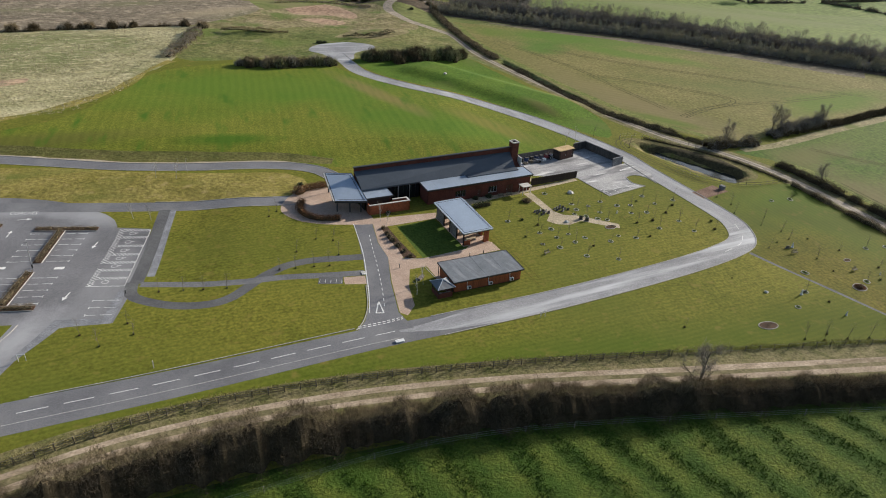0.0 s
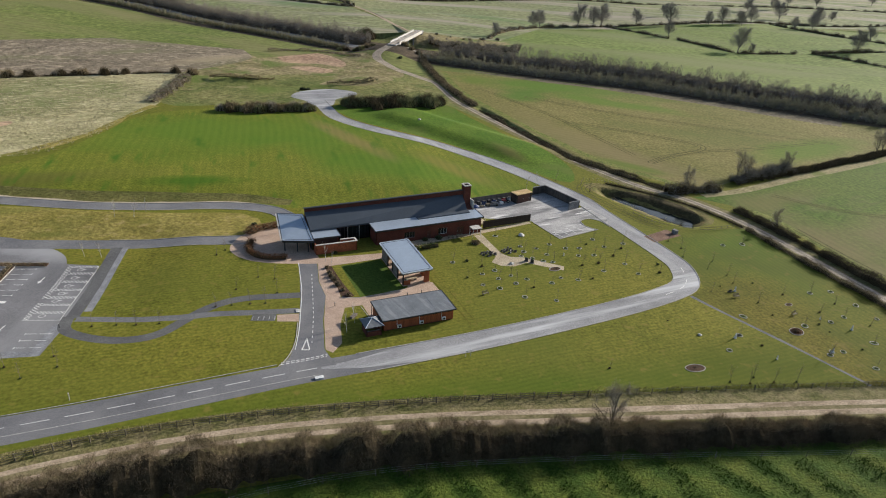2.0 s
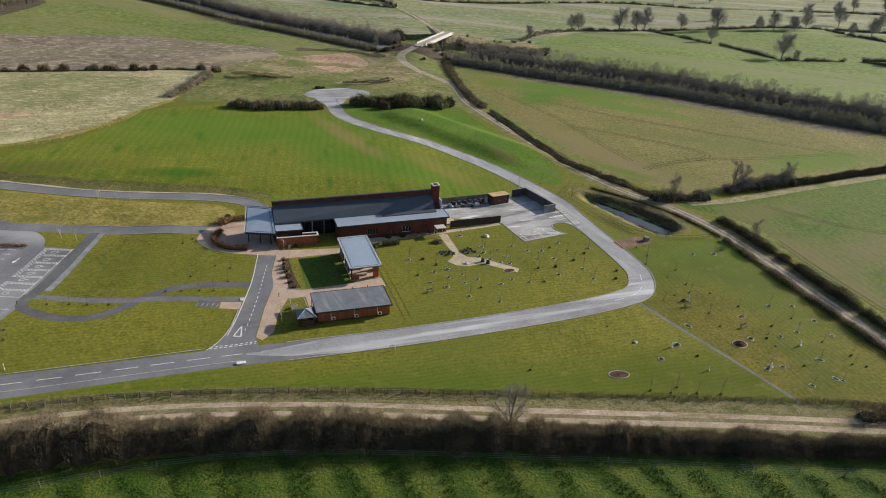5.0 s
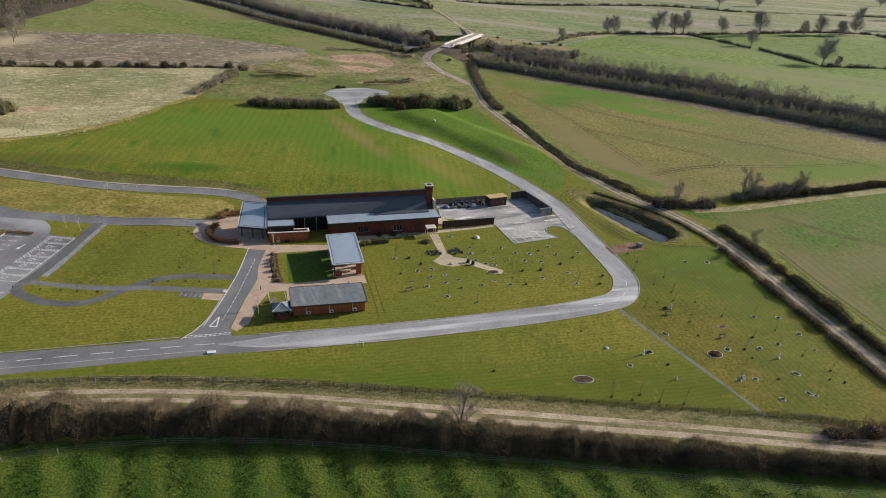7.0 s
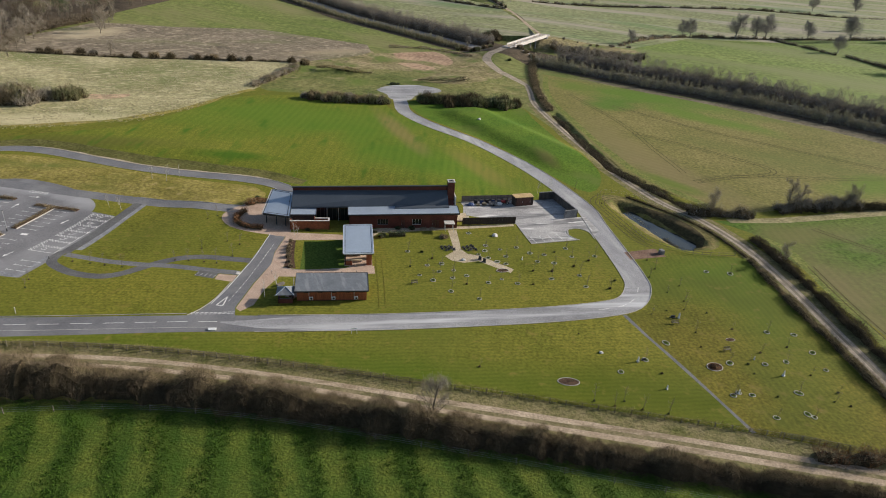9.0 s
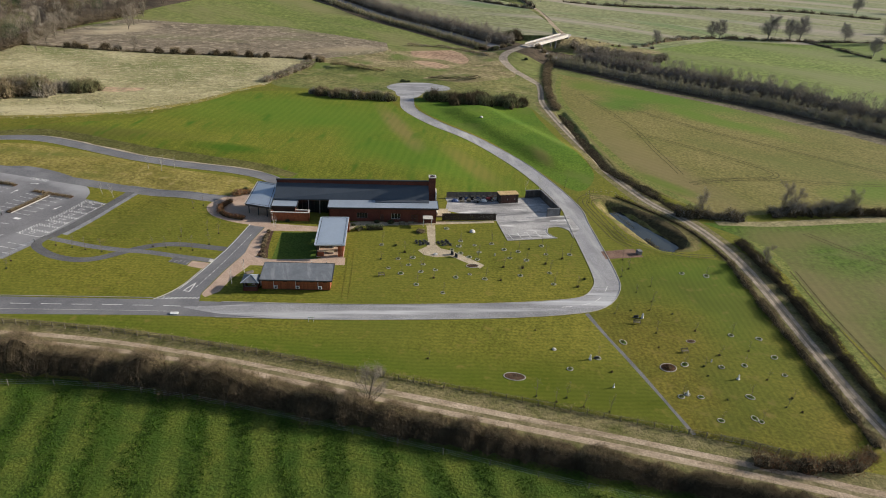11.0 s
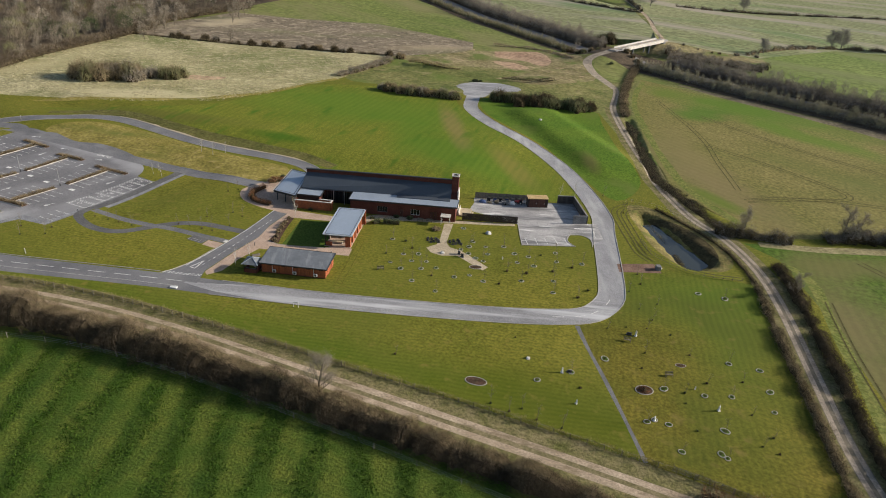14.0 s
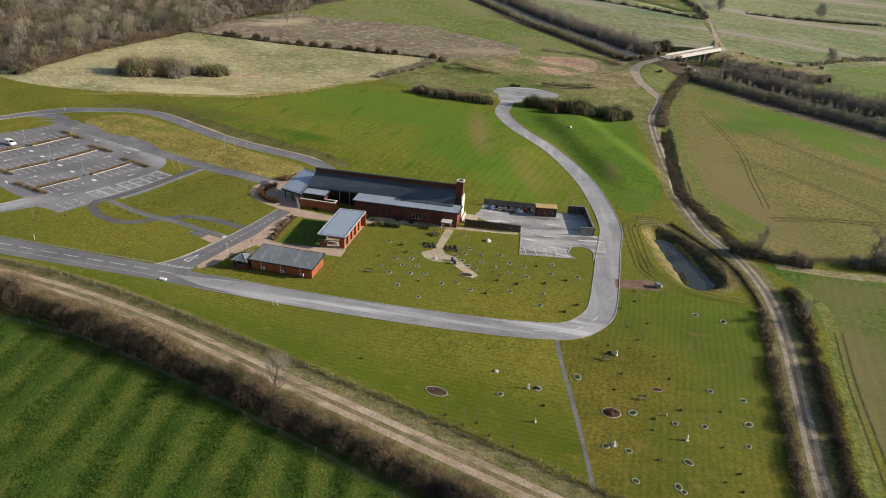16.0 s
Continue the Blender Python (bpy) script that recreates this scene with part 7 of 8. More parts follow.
rail_fence([(57.2, 87.5), (80, 87.9), (100, 88.0), (116, 88.0), (127, 87.4)], 2.8, 1.2, "wooden stakes with wire along the lawn edge", rails=2, post=0.12, wire=True)
rail_fence([(115.5, 88.3), (121, 88.0), (127.6, 87.4), (131, 87.2)], 1.8, 1.2, "short timber post-and-rail fence at the lawn corner")
rail_fence([(-45, 52), (-20, 60.6), (-9.3, 63.9), (7.8, 69.0), (24.5, 71.4), (42, 71.9), (70, 71.6), (86, 71.0), (110, 70.5), (140, 70)], 7.5, 1.25, "pale stakes carrying thin fence wires beside the crop", rails=3, post=0.09, material="timber_grey", wire=True)
rail_fence([(88.4, 193), (91, 197.5), (98, 196.5), (108, 190), (118, 178)], 2.4, 1.1, "small timber fence round the pond", rails=2, post=0.08, wire=True)
rail_fence([(97.2, 170.5), (101.1, 164.0), (107.4, 160.2), (114.2, 158.6), (123.7, 160.8)], 2.2, 1.1, "small timber fence round the pond", rails=2, post=0.08)


for pts in ([(-80, 52.5), (-60, 62.5), (-43, 71.8), (-23.9, 80.5), (0.4, 85.4), (28, 87.6), (57.2, 88.2)], [(57.2, 88.2), (80, 88.6), (100, 88.7), (116, 88.6), (127, 88.0)]):
    hedge(pts, 0.32, 1.3, 90, "pale uncut grass along the fence line", mats=("straw", "straw"), seed=int(pts[0][0]) + 200, ragged=0.9, twig_len=0.4, twig_w=0.03, gaps=0.2, category="long grass", core=0.05)

# ---- young trees, planted rings and shrubs ----
SAPS = [tree_kind("sapling", 71 + k, 3.2, 0.6, "slender bare young tree planted in the grass", 1, 0.032, 2, 0.008, group="young trees on the lawn", bole=0.4, twig_mat="twig_grey", twig_n=70, twig_len=0.3, twig_w=0.006) for k in range(3)]
PALE = [tree_kind("birch_sapling", 81 + k, 5.0, 0.5, "slender pale birch sapling tied to a stake", 1, 0.06, 2, 0.012, material="stone", group="young birches", twig_mat="twig", twig_n=120, twig_len=0.4, twig_w=0.008) for k in range(2)]


def ring_kind(rx, ry, label, seed):
    e = empty("planted_ring", Matrix(), label, "flower bed", "ringed memorial beds")
    n = 18
    bm = bmesh.new()
    ro, ri, hi, lo = [], [], [], []
    for k in range(n):
        a = 2 * math.pi * k / n
        c, s = math.cos(a), math.sin(a)
        lo.append(bm.verts.new((c * (rx + 0.08), s * (ry + 0.08), -0.02)))
        ro.append(bm.verts.new((c * (rx + 0.07), s * (ry + 0.07), 0.08)))
        ri.append(bm.verts.new((c * (rx - 0.05), s * (ry - 0.05), 0.08)))
        hi.append(bm.verts.new((c * (rx - 0.07), s * (ry - 0.07), 0.0)))
    for k in range(n):
        j = (k + 1) % n
        for p, q in ((lo, ro), (ro, ri), (ri, hi)):
            bm.faces.new((p[k], p[j], q[j], q[k]))
    part("stone_edging", bm, M["kerb"], e, "pale stone edging ring")
    bm = bmesh.new()
    bm.faces.new([bm.verts.new((math.cos(2 * math.pi * k / n) * (rx - 0.05), math.sin(2 * math.pi * k / n) * (ry - 0.05), 0.05)) for k in range(n)])
    part("soil", bm, G["soil"] if rx > 0.9 else G["court"], e)
    rng = np.random.default_rng(seed)
    c = np.column_stack((rng.normal(0, rx * 0.35, 45), rng.normal(0, ry * 0.35, 45), np.full(45, 0.05)))
    v, f = twigs(rng, c, 0.05, 0.28, 0.03)
    tagged(mesh_object("planting", v.tolist(), f.tolist(), M["twig_dark" if seed % 2 else "evergreen"], e), kind="stuff")
    return e


RINGS = [ring_kind(0.52, 0.46, "round flower bed edged in pale stone", 91), ring_kind(0.6, 0.52, "round flower bed edged in pale stone", 92), ring_kind(0.75, 0.55, "oval flower bed edged in pale stone", 93)]


def tuft_kind(seed, wide, mat, label):
    return shrub("small_shrub", seed, wide * 0.8, 0.42, 160, mat, label, group="low shrubs on the lawn", twig_len=0.3, twig_w=0.025)


TUFTS = [tuft_kind(101, 0.9, "twig_dark", "small dark bare shrub in the grass"), tuft_kind(102, 0.8, "evergreen", "small dark green shrub in the grass")]
GARDEN_A = [(40.2, 139.2), (43.7, 139.7), (46.8, 137.0), (42.5, 131.4), (46.3, 133.2), (49.5, 135.0), (45.5, 127.9), (49.6, 130.9), (52.8, 132.4), (49.0, 126.3), (53.2, 128.6), (56.2, 130.6), (56.8, 126.6), (53.8, 122.4), (60.4, 120.7), (61.6, 128.7), (64.4, 131.2), (60.1, 141.3), (57.6, 142.5), (58.8, 145.0), (58.6, 148.1), (62.5, 139.9), (64.7, 139.3)]
GARDEN_B = [(53.4, 154.4), (66.5, 149.3), (64.3, 143.4), (62.5, 146.9), (70.1, 147.0), (72.2, 142.8), (76.3, 143.1), (73.7, 147.1), (76.2, 149.3), (75.9, 138.5), (75.9, 134.6), (71.4, 137.4), (68.2, 130.1), (71.8, 130.6), (82.5, 138.2), (81.1, 142.6), (83.9, 133.0), (89.4, 133.5), (90.7, 137.7), (84.7, 146.8), (86.4, 150.0), (80.6, 148.0), (79.0, 152.5)]
LAWN_RINGS = [(89.9, 100.6), (94.9, 105.9), (99.7, 113.2), (121.8, 123.1), (127.4, 123.6), (111.4, 109.0), (118.4, 110.4), (122.9, 112.4), (129.3, 117.3), (110.0, 98.3), (113.5, 99.3), (122.4, 102.1), (130.1, 111.4), (116.3, 93.5), (122.2, 95.9), (123.2, 95.3), (113.7, 149.1), (119.5, 149.7), (111.1, 99.4)]
LAWN_TUFTS = [(97.6, 102.0), (102.6, 135.4), (105.9, 132.1), (110.2, 128.0), (114.5, 122.4), (106.4, 118.9), (106.7, 113.5), (97.9, 124.2), (105.3, 128.1), (118.1, 99.9), (126.4, 108.7), (129.9, 104.0), (130.9, 100.3), (128.3, 100.9), (124.5, 118.0), (115.5, 106.5), (118.4, 114.4), (115.0, 109.5), (82.0, 111.9), (105.9, 139.5), (63.5, 95.5), (101.4, 126.6)]
rnd = random.Random(5)
for k, (x, y) in enumerate(GARDEN_A + GARDEN_B):
    dark = k in (1, 2, 3, 12, 31, 32, 34, 36, 38, 40, 41, 42)
    if dark:
        place(TUFTS[k % 2], x, y, rnd.uniform(0, 360), rnd.uniform(0.7, 1.1))
    else:
        place(RINGS[k % 2], x, y, rnd.uniform(0, 360), rnd.uniform(0.85, 1.1))
    if k % 5 != 1:
        place(SAPS[k % 3], x + 0.1, y, rnd.uniform(0, 360), rnd.uniform(0.6, 1.1))
for k, (x, y) in enumerate(LAWN_RINGS):
    place(RINGS[k % 3], x, y, rnd.uniform(0, 360), rnd.uniform(0.9, 1.15))
    if k % 2:
        place(SAPS[k % 3], x + 0.1, y, rnd.uniform(0, 360), rnd.uniform(0.7, 1.0))
for k, (x, y) in enumerate(LAWN_TUFTS):
    place(TUFTS[k % 2], x, y, rnd.uniform(0, 360), rnd.uniform(0.4, 0.75))
    if k % 3:
        place(SAPS[k % 3], x + 0.15, y, rnd.uniform(0, 360), rnd.uniform(0.6, 0.95))
big_ring = ring_kind(2.0, 1.15, "large oval bed of dark soil edged in pale stone", 94)
place(big_ring, 80.1, 95.0, 8)
place(big_ring, 113.3, 118.0, 20, 0.5)
heaped = ring_kind(1.6, 1.3, "oval bed filled with russet heather", 95)
place(heaped, 108.2, 106.9, 30)
place(shrub("heather_mound", 111, 2.4, 0.55, 500, "russet", "low mound of russet heather in a ringed bed", twig_len=0.2), 108.2, 106.9)
# avenue of young trees beside the winding path
for k, (x, y) in enumerate([(-32.1, 112.9), (-27.8, 113.1), (-24.2, 113.0), (-20.0, 113.2), (-10.7, 119.4), (-7.6, 119.9), (-4.0, 120.4), (-1.0, 120.6), (-7.7, 126.5), (-3.8, 132.0), (-0.2, 131.2), (0.9, 124.9), (-14.4, 143.0), (-12.9, 145.6), (-41.9, 99.7), (-38.0, 96.4), (-35.1, 102.7), (-33.4, 99.5), (89.5, 187.5), (81.5, 197.5), (99.5, 151.5), (99.2, 142.0), (101, 147), (84.6, 90.4), (88.2, 89.9), (89.9, 91.6), (93.0, 90.0), (97.4, 89.9)]):
    place(SAPS[k % 3], x, y, k * 77, 0.9 + 0.08 * (k % 4))
    place(TUFTS[k % 2], x, y, k * 50, 0.6)
for k, (x, y) in enumerate([(-44.0, 145.0), (-40.1, 144.3), (-43.2, 165.3), (-38.3, 164.9), (-36.4, 168.6), (15.4, 109.2), (17.0, 112.6), (10.5, 140.0), (11.8, 138.2), (70.0, 190.0), (74.0, 192.5)]):
    place(PALE[k % 2], x, y, k * 63, 0.75 + 0.08 * (k % 4))
# shrubs
BROWN = shrub("border_shrub", 121, 1.5, 0.9, 420, "twig", "bare brown shrub in the border bed", group="border shrubs", twig_len=0.4, twig_w=0.02)
for k, (x, y) in enumerate([(10.9, 136.4), (11.6, 133.8), (12.6, 130.6), (13.5, 128.2), (14.6, 125.8), (15.8, 123.6), (12.0, 132.2)]):
    place(BROWN, x, y, k * 70, 0.8 + 0.12 * (k % 4))
hedge([(-7.4, 150.6), (-7.7, 146.6), (-6.4, 143.2), (-3.2, 141.3), (1.4, 141.2)], 1.1, 1.9, 260, "curved bed of dark russet shrubs by the entrance", mats=("russet", "twig_dark"), seed=16, ragged=0.3, twig_len=0.35, category="shrubs")
hedge([(-9.2, 154.9), (-5.6, 158.4), (-1.2, 160.4)], 1.5, 3.2, 260, "bank of russet shrubs behind the entrance", mats=("russet", "twig"), seed=17, ragged=0.4, twig_len=0.5, category="shrubs")
for a, b in (((31.6, 144.7), (32.4, 146.5)), ((33.6, 146.6), (37.6, 148.0))):
    hedge([a, ((a[0] + b[0]) / 2, (a[1] + b[1]) / 2), b], 1.3, 1.7, 420, "clipped dark green hedge beside the pavilion", mats=("evergreen", "evergreen"), seed=int(a[0]), ragged=0.1, twig_len=0.2, twig_w=0.03)
green = shrub("garden_bush", 131, 2.2, 1.0, 700, "evergreen", "rounded dark evergreen bush near the building", group="garden bushes", twig_len=0.25, twig_w=0.03)
for k, (x, y) in enumerate([(29.6, 147.6), (34.8, 151.6), (38.4, 152.6), (12.6, 143.9), (-8.0, 160.3)]):
    place(green, x, y, k * 71, 0.7 + 0.15 * (k % 3))
place(shrub("heather_bush", 132, 2.8, 0.9, 700, "twig", "spreading bare bush by the memorial path", twig_len=0.4), 47.5, 149.8)


# ---- memorial garden pieces ----
def memorial_stone(x, y, turn, w, h, mat, label):
    e = empty("memorial_stone", pose(x, y, hz(x, y), 0, 0, turn), label, "memorial", "memorial stones")
    part("plinth", block(-w * 0.65, w * 0.65, -0.25, 0.25, 0, 0.12, 0.02), M[mat], e)
    bm = block(-w / 2, w / 2, -0.09, 0.09, 0.12, h, 0.03)
    part("tablet", bm, M[mat], e)


for k, (dx, dy) in enumerate([(-1.3, -0.5), (-0.5, 0.3), (0.3, -0.4), (1.0, 0.4), (-0.9, 0.9), (0.6, 1.0), (-1.7, 0.3), (1.6, -0.2), (0.0, 1.5), (-0.2, -1.1)]):
    memorial_stone(49.6 + dx, 143.4 + dy, k * 31 % 50, 0.5 + 0.05 * (k % 4), 0.42 + 0.09 * (k % 4), "dark_stone", "upright black granite memorial tablet on a plinth")
    memorial_stone(55.0 + dx, 145.0 + dy, k * 23 % 50, 0.5 + 0.06 * (k % 3), 0.45 + 0.1 * (k % 3), "dark_stone", "upright black granite memorial tablet on a plinth")
for x, y in ((58.2, 139.8), (59.4, 138.9)):
    memorial_stone(x, y, -25, 0.8, 0.95, "dark_stone", "upright black granite memorial tablet on a plinth")


def statue(x, y, turn, size):
    """A small garden figure reduced to plain rounded masses on a stepped plinth."""
    bm = bmesh.new()
    box(bm, -0.26, 0.26, -0.26, 0.26, 0.0, 0.14, 0.02)
    box(bm, -0.19, 0.19, -0.19, 0.19, 0.14, 0.38, 0.02)
    ring = None
    for r, z in ((0.17, 0.38), (0.20, 0.55), (0.16, 0.78), (0.19, 0.95), (0.08, 1.06), (0.11, 1.16), (0.09, 1.27), (0.02, 1.31)):
        now = [bm.verts.new((r * math.cos(a), r * 0.75 * math.sin(a), z)) for a in (2 * math.pi * k / 10 for k in range(10))]
        if ring:
            for k in range(10):
                bm.faces.new((ring[k], ring[(k + 1) % 10], now[(k + 1) % 10], now[k]))
        ring = now
    bm.faces.new(ring)
    ob = part("garden_statue", bm, M["white_box"], None, "small white stone statue on a plinth")
    ob.matrix_world = pose(x, y, hz(x, y), 0, 0, turn) @ Matrix.Scale(size, 4)
    tagged(ob, category="statue", group="white statues on the lawn")


for x, y, turn, size in ((93.4, 104.9, 20, 0.95), (98.0, 97.3, -30, 0.7), (116.6, 111.6, 10, 0.55), (121.0, 107.2, 40, 0.95), (111.1, 99.2, 75, 0.8), (103.7, 124.2, -15, 1.0), (68.4, 142.8, 0, 0.6)):
    statue(x, y, turn, size)
memorial_stone(94.6, 105.7, 20, 0.8, 0.5, "dark_stone", "low black granite memorial beside a statue")
memorial_stone(102.4, 124.0, 15, 0.9, 0.6, "dark_stone", "low black granite memorial beside a statue")


def boulder(x, y, s, mat, label, seed):
    rng = random.Random(seed)
    bm = bmesh.new()
    bmesh.ops.create_icosphere(bm, subdivisions=2, radius=s)
    for v in bm.verts:
        v.co *= rng.uniform(0.85, 1.1)
        v.co.z = max(-0.05, v.co.z * 0.75)
    ob = part("boulder", bm, M[mat], None, label)
    ob.location = (x, y, hz(x, y))
    tagged(ob, category="boulder")


boulder(60.3, 154.7, 0.85, "stone", "large pale boulder on the lawn", 1)
boulder(43.2, 259.5, 0.7, "stone", "pale boulder on the grassy mound", 2)
boulder(54.3, 138.4, 0.6, "stone", "pale boulder on the memorial path", 3)
boulder(86.4, 106.2, 0.45, "stone", "pale boulder on the lawn", 5)
boulder(104.0, 157.5, 0.5, "stone", "pale boulder near the pond", 4)
place(ring_kind(1.5, 0.9, "oval bed beside the memorial path", 96), 64.2, 135.6, 20)


def timber_bench(x, y, turn):
    e = empty("garden_bench", pose(x, y, hz(x, y), 0, 0, turn), "weathered timber garden bench on the grass", "bench", "garden benches")
    for k in range(3):
        part("seat_slat", block(-0.75, 0.75, -0.25 + k * 0.17, -0.11 + k * 0.17, 0.42, 0.46), M["timber_post"], e)
    for k in range(2):
        part("back_slat", block(-0.75, 0.75, 0.27, 0.31, 0.58 + k * 0.18, 0.7 + k * 0.18), M["timber_post"], e)
    for sx in (-0.7, 0.62):
        for sy, h in ((-0.25, 0.62), (0.24, 0.95)):
            part("leg", block(sx, sx + 0.08, sy, sy + 0.07, 0, h), M["timber_post"], e)


timber_bench(45.2, 123.5, 30)
timber_bench(41.5, 152.6, 17)
timber_bench(43.8, 153.3, 17)
timber_bench(111.7, 113.4, 25)
timber_bench(102.5, 121.4, 10)


def sign_frame(x, y, turn):
    e = empty("sign_frame", pose(x, y, hz(x, y), 0, 0, turn), "empty white two-post sign frame beside the road", "sign frame", "road signs")
    for s in (-0.52, 0.52):
        part("post", block(s - 0.045, s + 0.045, -0.045, 0.045, 0, 1.3, 0.01), M["white_box"], e)
    part("crossbar", block(-0.475, 0.475, -0.04, 0.04, 1.08, 1.26, 0.01), M["white_box"], e)


def marker_post(x, y, turn):
    e = empty("marker_post", pose(x, y, hz(x, y), 0, 0, turn), "slim pale marker post in the verge", "post", "road signs")
    part("shaft", block(-0.06, 0.06, -0.06, 0.06, 0, 1.35, 0.015), M["coping"], e)
    part("cap", block(-0.075, 0.075, -0.075, 0.075, 1.35, 1.42, 0.015), M["white_box"], e)


for p in ((-48.45, 93.45, 15), (37.8, 100.4, 20)):
    sign_frame(*p)
for p in ((-28.3, 90.3, 10), (-119.0, 159.5, 40)):
    marker_post(*p)


def cabinet(x, y, turn, w, d, h, label, mat="white_box"):
    e = empty("roadside_cabinet", pose(x, y, hz(x, y), 0, 0, turn), label, "cabinet")
    part("body", block(-w / 2, w / 2, -d / 2, d / 2, 0, h, 0.03), M[mat], e)
    part("lid", block(-w / 2 - 0.04, w / 2 + 0.04, -d / 2 - 0.04, d / 2 + 0.04, h + 0.002, h + 0.07, 0.02), M[mat], e)


cabinet(10.8, 94.6, 17, 1.5, 0.7, 0.2, "low white roadside box on the verge")
cabinet(-46.6, 75.6, 17, 1.5, 0.7, 0.35, "low white roadside box on the verge")
cabinet(5.7, 117.4, 10, 0.8, 1.2, 0.05, "pale stone slab at the path end", "stone")
cabinet(103.6, 156.6, 27, 1.0, 1.4, 1.0, "grey headwall box at the culvert", "grey_panel")
cabinet(16.8, 114.8, -35, 0.6, 1.8, 0.45, "weathered timber planter trough in the corner bed", "timber_grey")


def bollard(x, y):
    e = empty("bollard", pose(x, y, hz(x, y)), "short dark bollard at the paving edge", "bollard", "bollards")
    part("post", rod(bmesh.new(), (0, 0, 0), (0, 0, 0.85), 0.08, 0.07, 8), M["trim"], e)
    part("cap", rod(bmesh.new(), (0, 0, 0.85), (0, 0, 0.95), 0.09, 0.04, 8), M["steel"], e)


for p in ((13.0, 119.2), (28.2, 123.2), (31.4, 124.4), (47.0, 155.0), (-37.8, 112.7)):
    bollard(*p)


# ---- leafy growth in the darker strips of the crop ----
def crop_tufts():
    rng = np.random.default_rng(77)
    n = 300000
    x, y = rng.uniform(-45, 135, n), rng.uniform(15, 72, n)
    a = radians(115)
    across = -x * math.sin(a) + y * math.cos(a)
    wob = 1.1 * np.sin(x / 6.1 + y / 4.3) + 0.8 * np.sin(x / 2.9 - y / 5.1)
    band = np.cos((across + wob) * 2 * math.pi / 7.2)
    clump = np.sin(x * 1.9 + 2 * np.sin(y * 0.9)) * np.sin(y * 1.7 + 2 * np.sin(x * 0.8))
    edge = np.interp(x, [-45, -9, 8, 24, 42, 70, 86, 140], [52, 64, 69, 71.3, 71.9, 71.6, 71, 70])
    keep = (band + 0.75 * clump + rng.normal(0, 0.4, n) > 0.55) & (y < edge - 0.6)
    c = np.column_stack((x, y, height(x, y) + 0.02))[keep]
    v, f = twigs(rng, c, (0.12, 0.12, 0.0), 0.34, 0.05, 0.5)
    e = empty("crop_leaves", Matrix(), "dense dark green leafy strips in the crop", "crop", kind="stuff")
    mesh_object("leaf_mass", v.tolist(), f.tolist(), M["crop_leaf"], e)


M["crop_leaf"] = mottled("crop_leaf", (0.026, 0.068, 0.008), (0.068, 0.122, 0.015), 0.3, 3.0, rough=0.95, relief=0)
crop_tufts()


# ---- pale tussocks in the rough field ----
def rough_tussocks():
    rng = np.random.default_rng(78)
    n = 30000
    x, y = rng.uniform(-205, -58, n), rng.uniform(183, 338, n)
    keep = inside(x, y, poly([(-128, 185), (-107, 190), (-88, 202), (-75, 213), (-67, 236), (-66, 258), (-62, 275), (-66, 336), (-145, 310), (-205, 298), (-192, 215), (-160, 186)]))
    clump = np.sin(x * 0.31 + 2 * np.sin(y * 0.17)) * np.sin(y * 0.37 + 2 * np.sin(x * 0.13))
    keep &= clump + rng.normal(0, 0.5, n) > 0.1
    x, y = x[keep], y[keep]
    c = np.repeat(np.column_stack((x, y, height(x, y))), 4, axis=0)
    v, f = twigs(rng, c, (0.22, 0.22, 0.0), 0.42, 0.07, 0.7)
    e = empty("rough_tussocks", Matrix(), "pale dead tussocks of uncut grass", "long grass", kind="stuff")
    mesh_object("blade_mass", v.tolist(), f.tolist(), M["straw_pale"], e)


M["straw_pale"] = mottled("bleached_straw", (0.36, 0.33, 0.20), (0.60, 0.54, 0.36), 0.4, 3.0, rough=0.95, relief=0)
rough_tussocks()


# ---- wheel marks ----
M["rut"] = mottled("wheel_rut", (0.062, 0.064, 0.022), (0.125, 0.11, 0.045), 0.5, 3.0, rough=0.95, relief=0.2)

M["rut_grass"] = mottled("pressed_grass", (0.095, 0.100, 0.016), (0.165, 0.150, 0.026), 0.5, 3.0, rough=0.95, relief=0.2)


def wheel_marks(pts, gauge=1.9, wide=0.38, label="dark tractor wheel marks in the crop", mat="rut"):
    e = empty("wheel_marks", Matrix(), label, "wheel marks", kind="structure")
    line = curve_through(pts, 2.0)
    for s in (gauge / 2, -gauge / 2):
        o = offset(line, s)
        strip("wheel_mark", o, 0, length_of(o), wide, 0.03, M[mat], e)


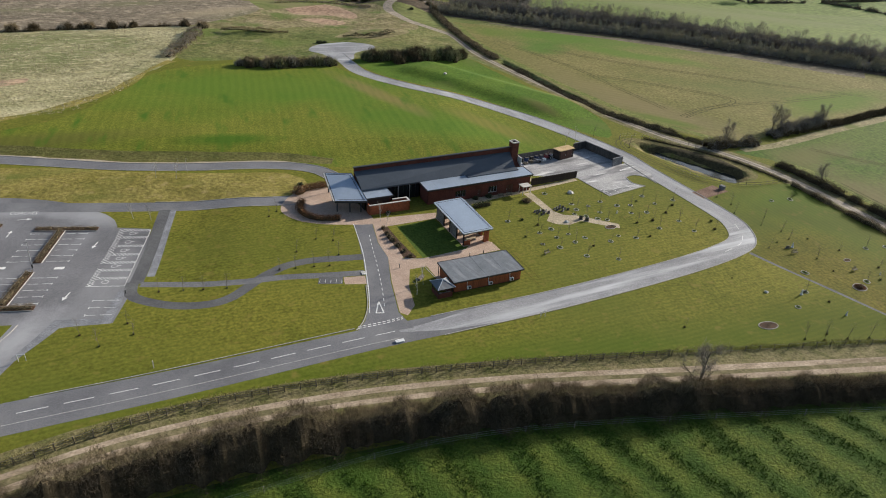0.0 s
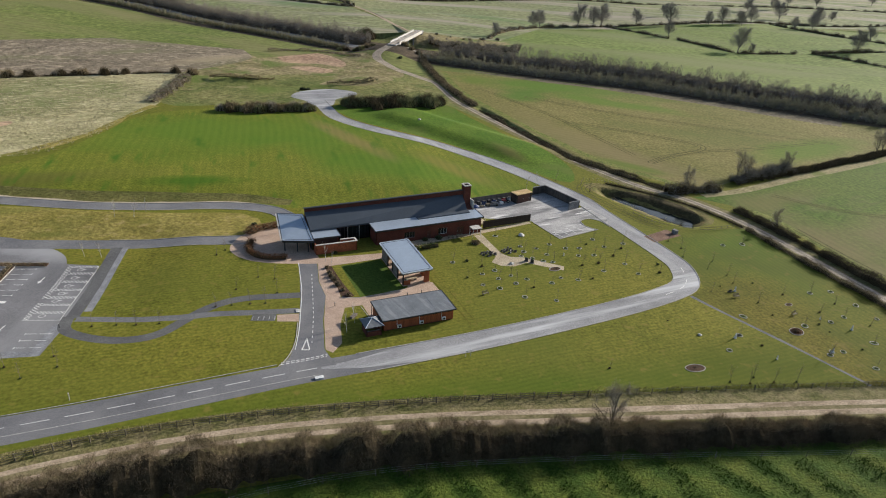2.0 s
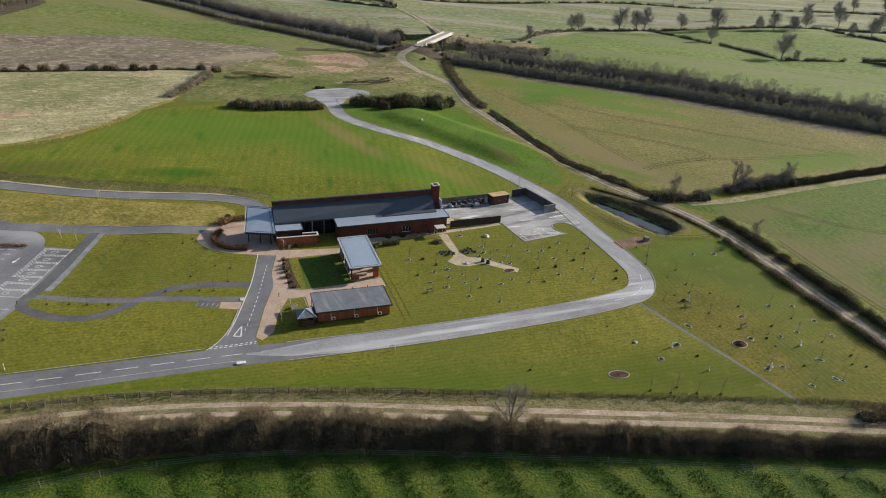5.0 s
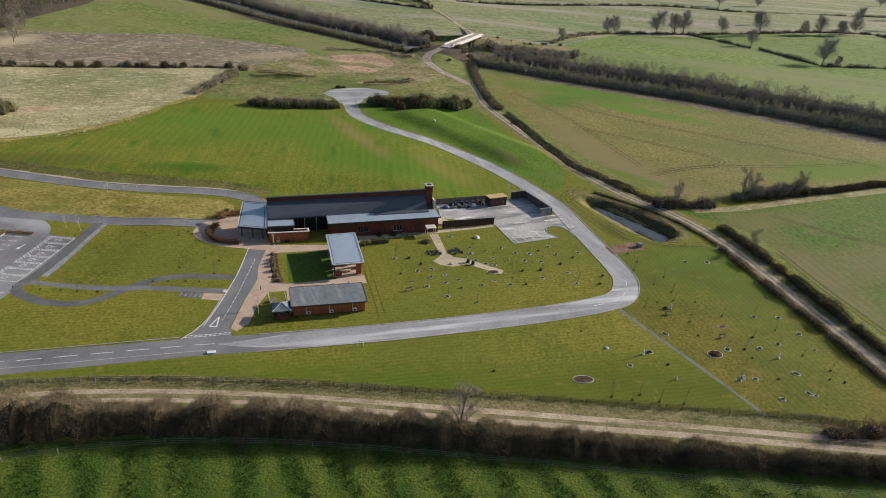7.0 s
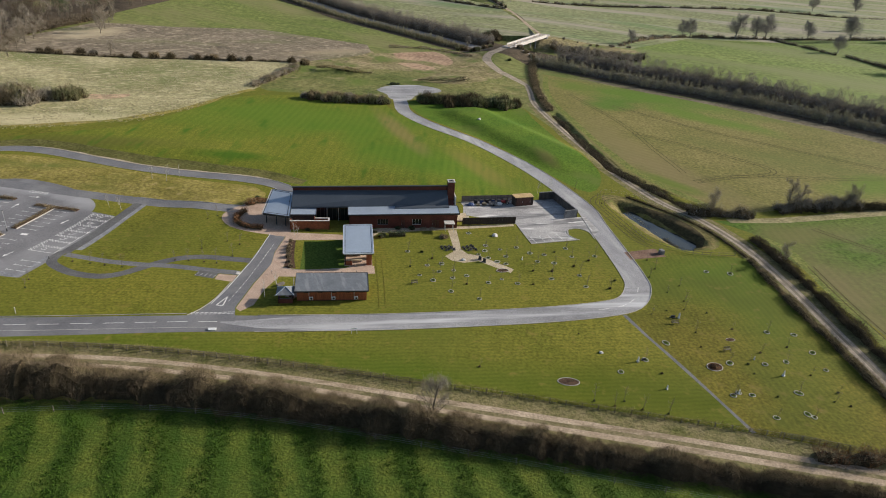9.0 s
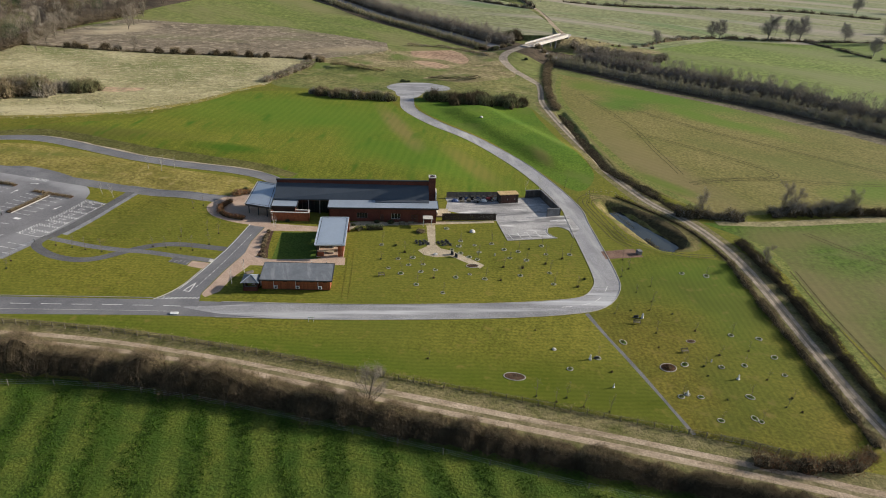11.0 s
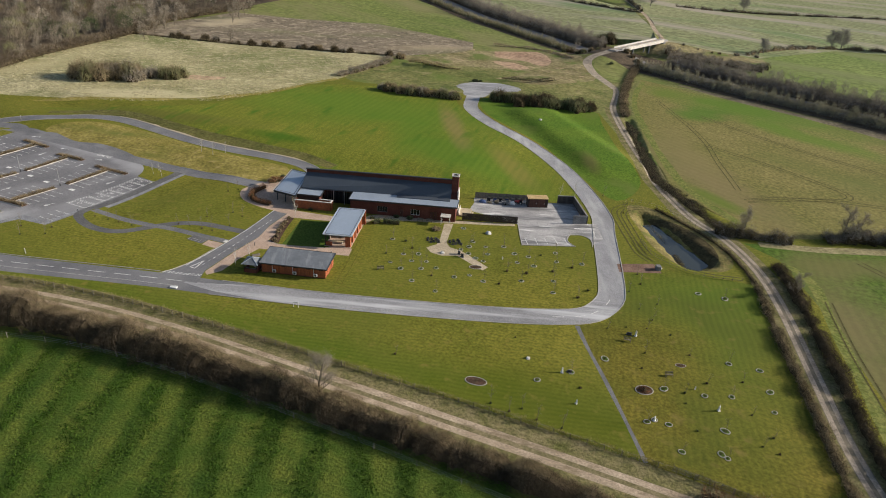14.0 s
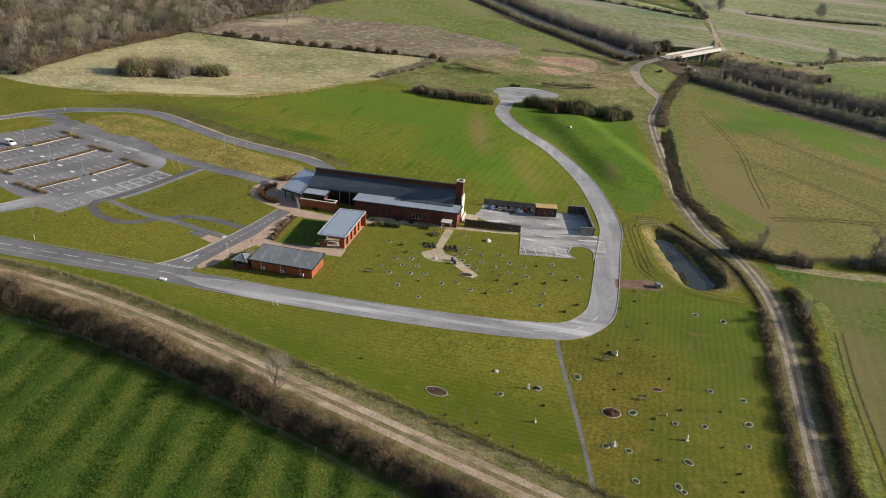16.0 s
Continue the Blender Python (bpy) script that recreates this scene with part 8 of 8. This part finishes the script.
wheel_marks([(79, 330), (86.1, 316), (97, 294), (105.4, 273), (111, 252), (116, 236), (119, 226)], 1.7, 0.3)
wheel_marks([(98.4, 315), (118.7, 299), (135.5, 287), (165.8, 270.5), (215, 246)])
wheel_marks([(105.6, 270.7), (125.8, 260), (143.6, 248.4), (152, 240), (147, 233), (132, 226), (121.6, 218)])
wheel_marks([(121.6, 217.3), (143.4, 231), (173.4, 237.7), (203.5, 247)])
wheel_marks([(93, 196.6), (88.6, 193.4), (86.9, 187.5), (90.4, 178.5), (94.6, 169.6), (97.6, 163.6), (101.5, 160.0)], 1.5, 0.3, "dark tyre tracks in the grass by the pond")
wheel_marks([(94, 194.2), (90.6, 191.6), (89.6, 187), (93.6, 177.4), (97.6, 168.6), (100.6, 163.4)], 1.4, 0.3, "dark tyre tracks in the grass by the pond")
wheel_marks([(141.4, 160), (144.6, 141), (148.2, 125), (151.4, 111)], 1.5, 0.35, "tyre tracks beside the bramble hedge")
wheel_marks([(150, 187), (163, 176), (176, 170), (196, 168), (230, 172)], 1.8, 0.35)
hedge([(-48, 328), (-40, 325), (-30, 324), (-19, 326)], 1.0, 4.5, 130, "low brown weeds on the crest of a spoil heap", mats=("twig", "straw"), seed=52, ragged=0.8, twig_len=0.6, twig_w=0.05, gaps=0.15, category="weeds", core=0.2)
hedge([(6, 321), (14, 320), (22, 325), (28, 332)], 0.9, 4.0, 90, "dark rank weeds on a grassy heap", mats=("twig_dark", "evergreen"), seed=53, ragged=0.9, twig_len=0.6, twig_w=0.05, gaps=0.3, category="weeds", core=0.2)
hedge([(-30, 408), (-10, 414), (8, 410), (22, 396)], 0.9, 4.0, 70, "brown weeds along the foot of the embankment", mats=("twig", "twig_grey"), seed=55, ragged=0.9, twig_len=0.8, twig_w=0.06, gaps=0.25, category="weeds", core=0.15)
thicket([(-6, 311), (-2, 312.5)], 3, (2,), 27, 1.0, (0.4, 0.6))

wheel_marks([(33.9, 134.2), (37.7, 122.1), (40.8, 111.4)], 1.4, 0.2, "faint tyre tracks across the lawn", "rut_grass")


def road_lettering(word, x, y, tall, wide):
    """Painted capitals lying on the asphalt."""
    cu = bpy.data.curves.new("road_lettering", "FONT")
    cu.body, cu.size = word, tall
    cu.materials.append(M["white"])
    ob = new("road_lettering", cu)
    ob.parent = PARK
    ob.matrix_local = pose(x, y, hz(x, y) + 0.03) @ Matrix.Diagonal((wide, 1.0, 1.0, 1.0))


road_lettering("COACHES", -70.6, 147.9, 2.0, 0.62)
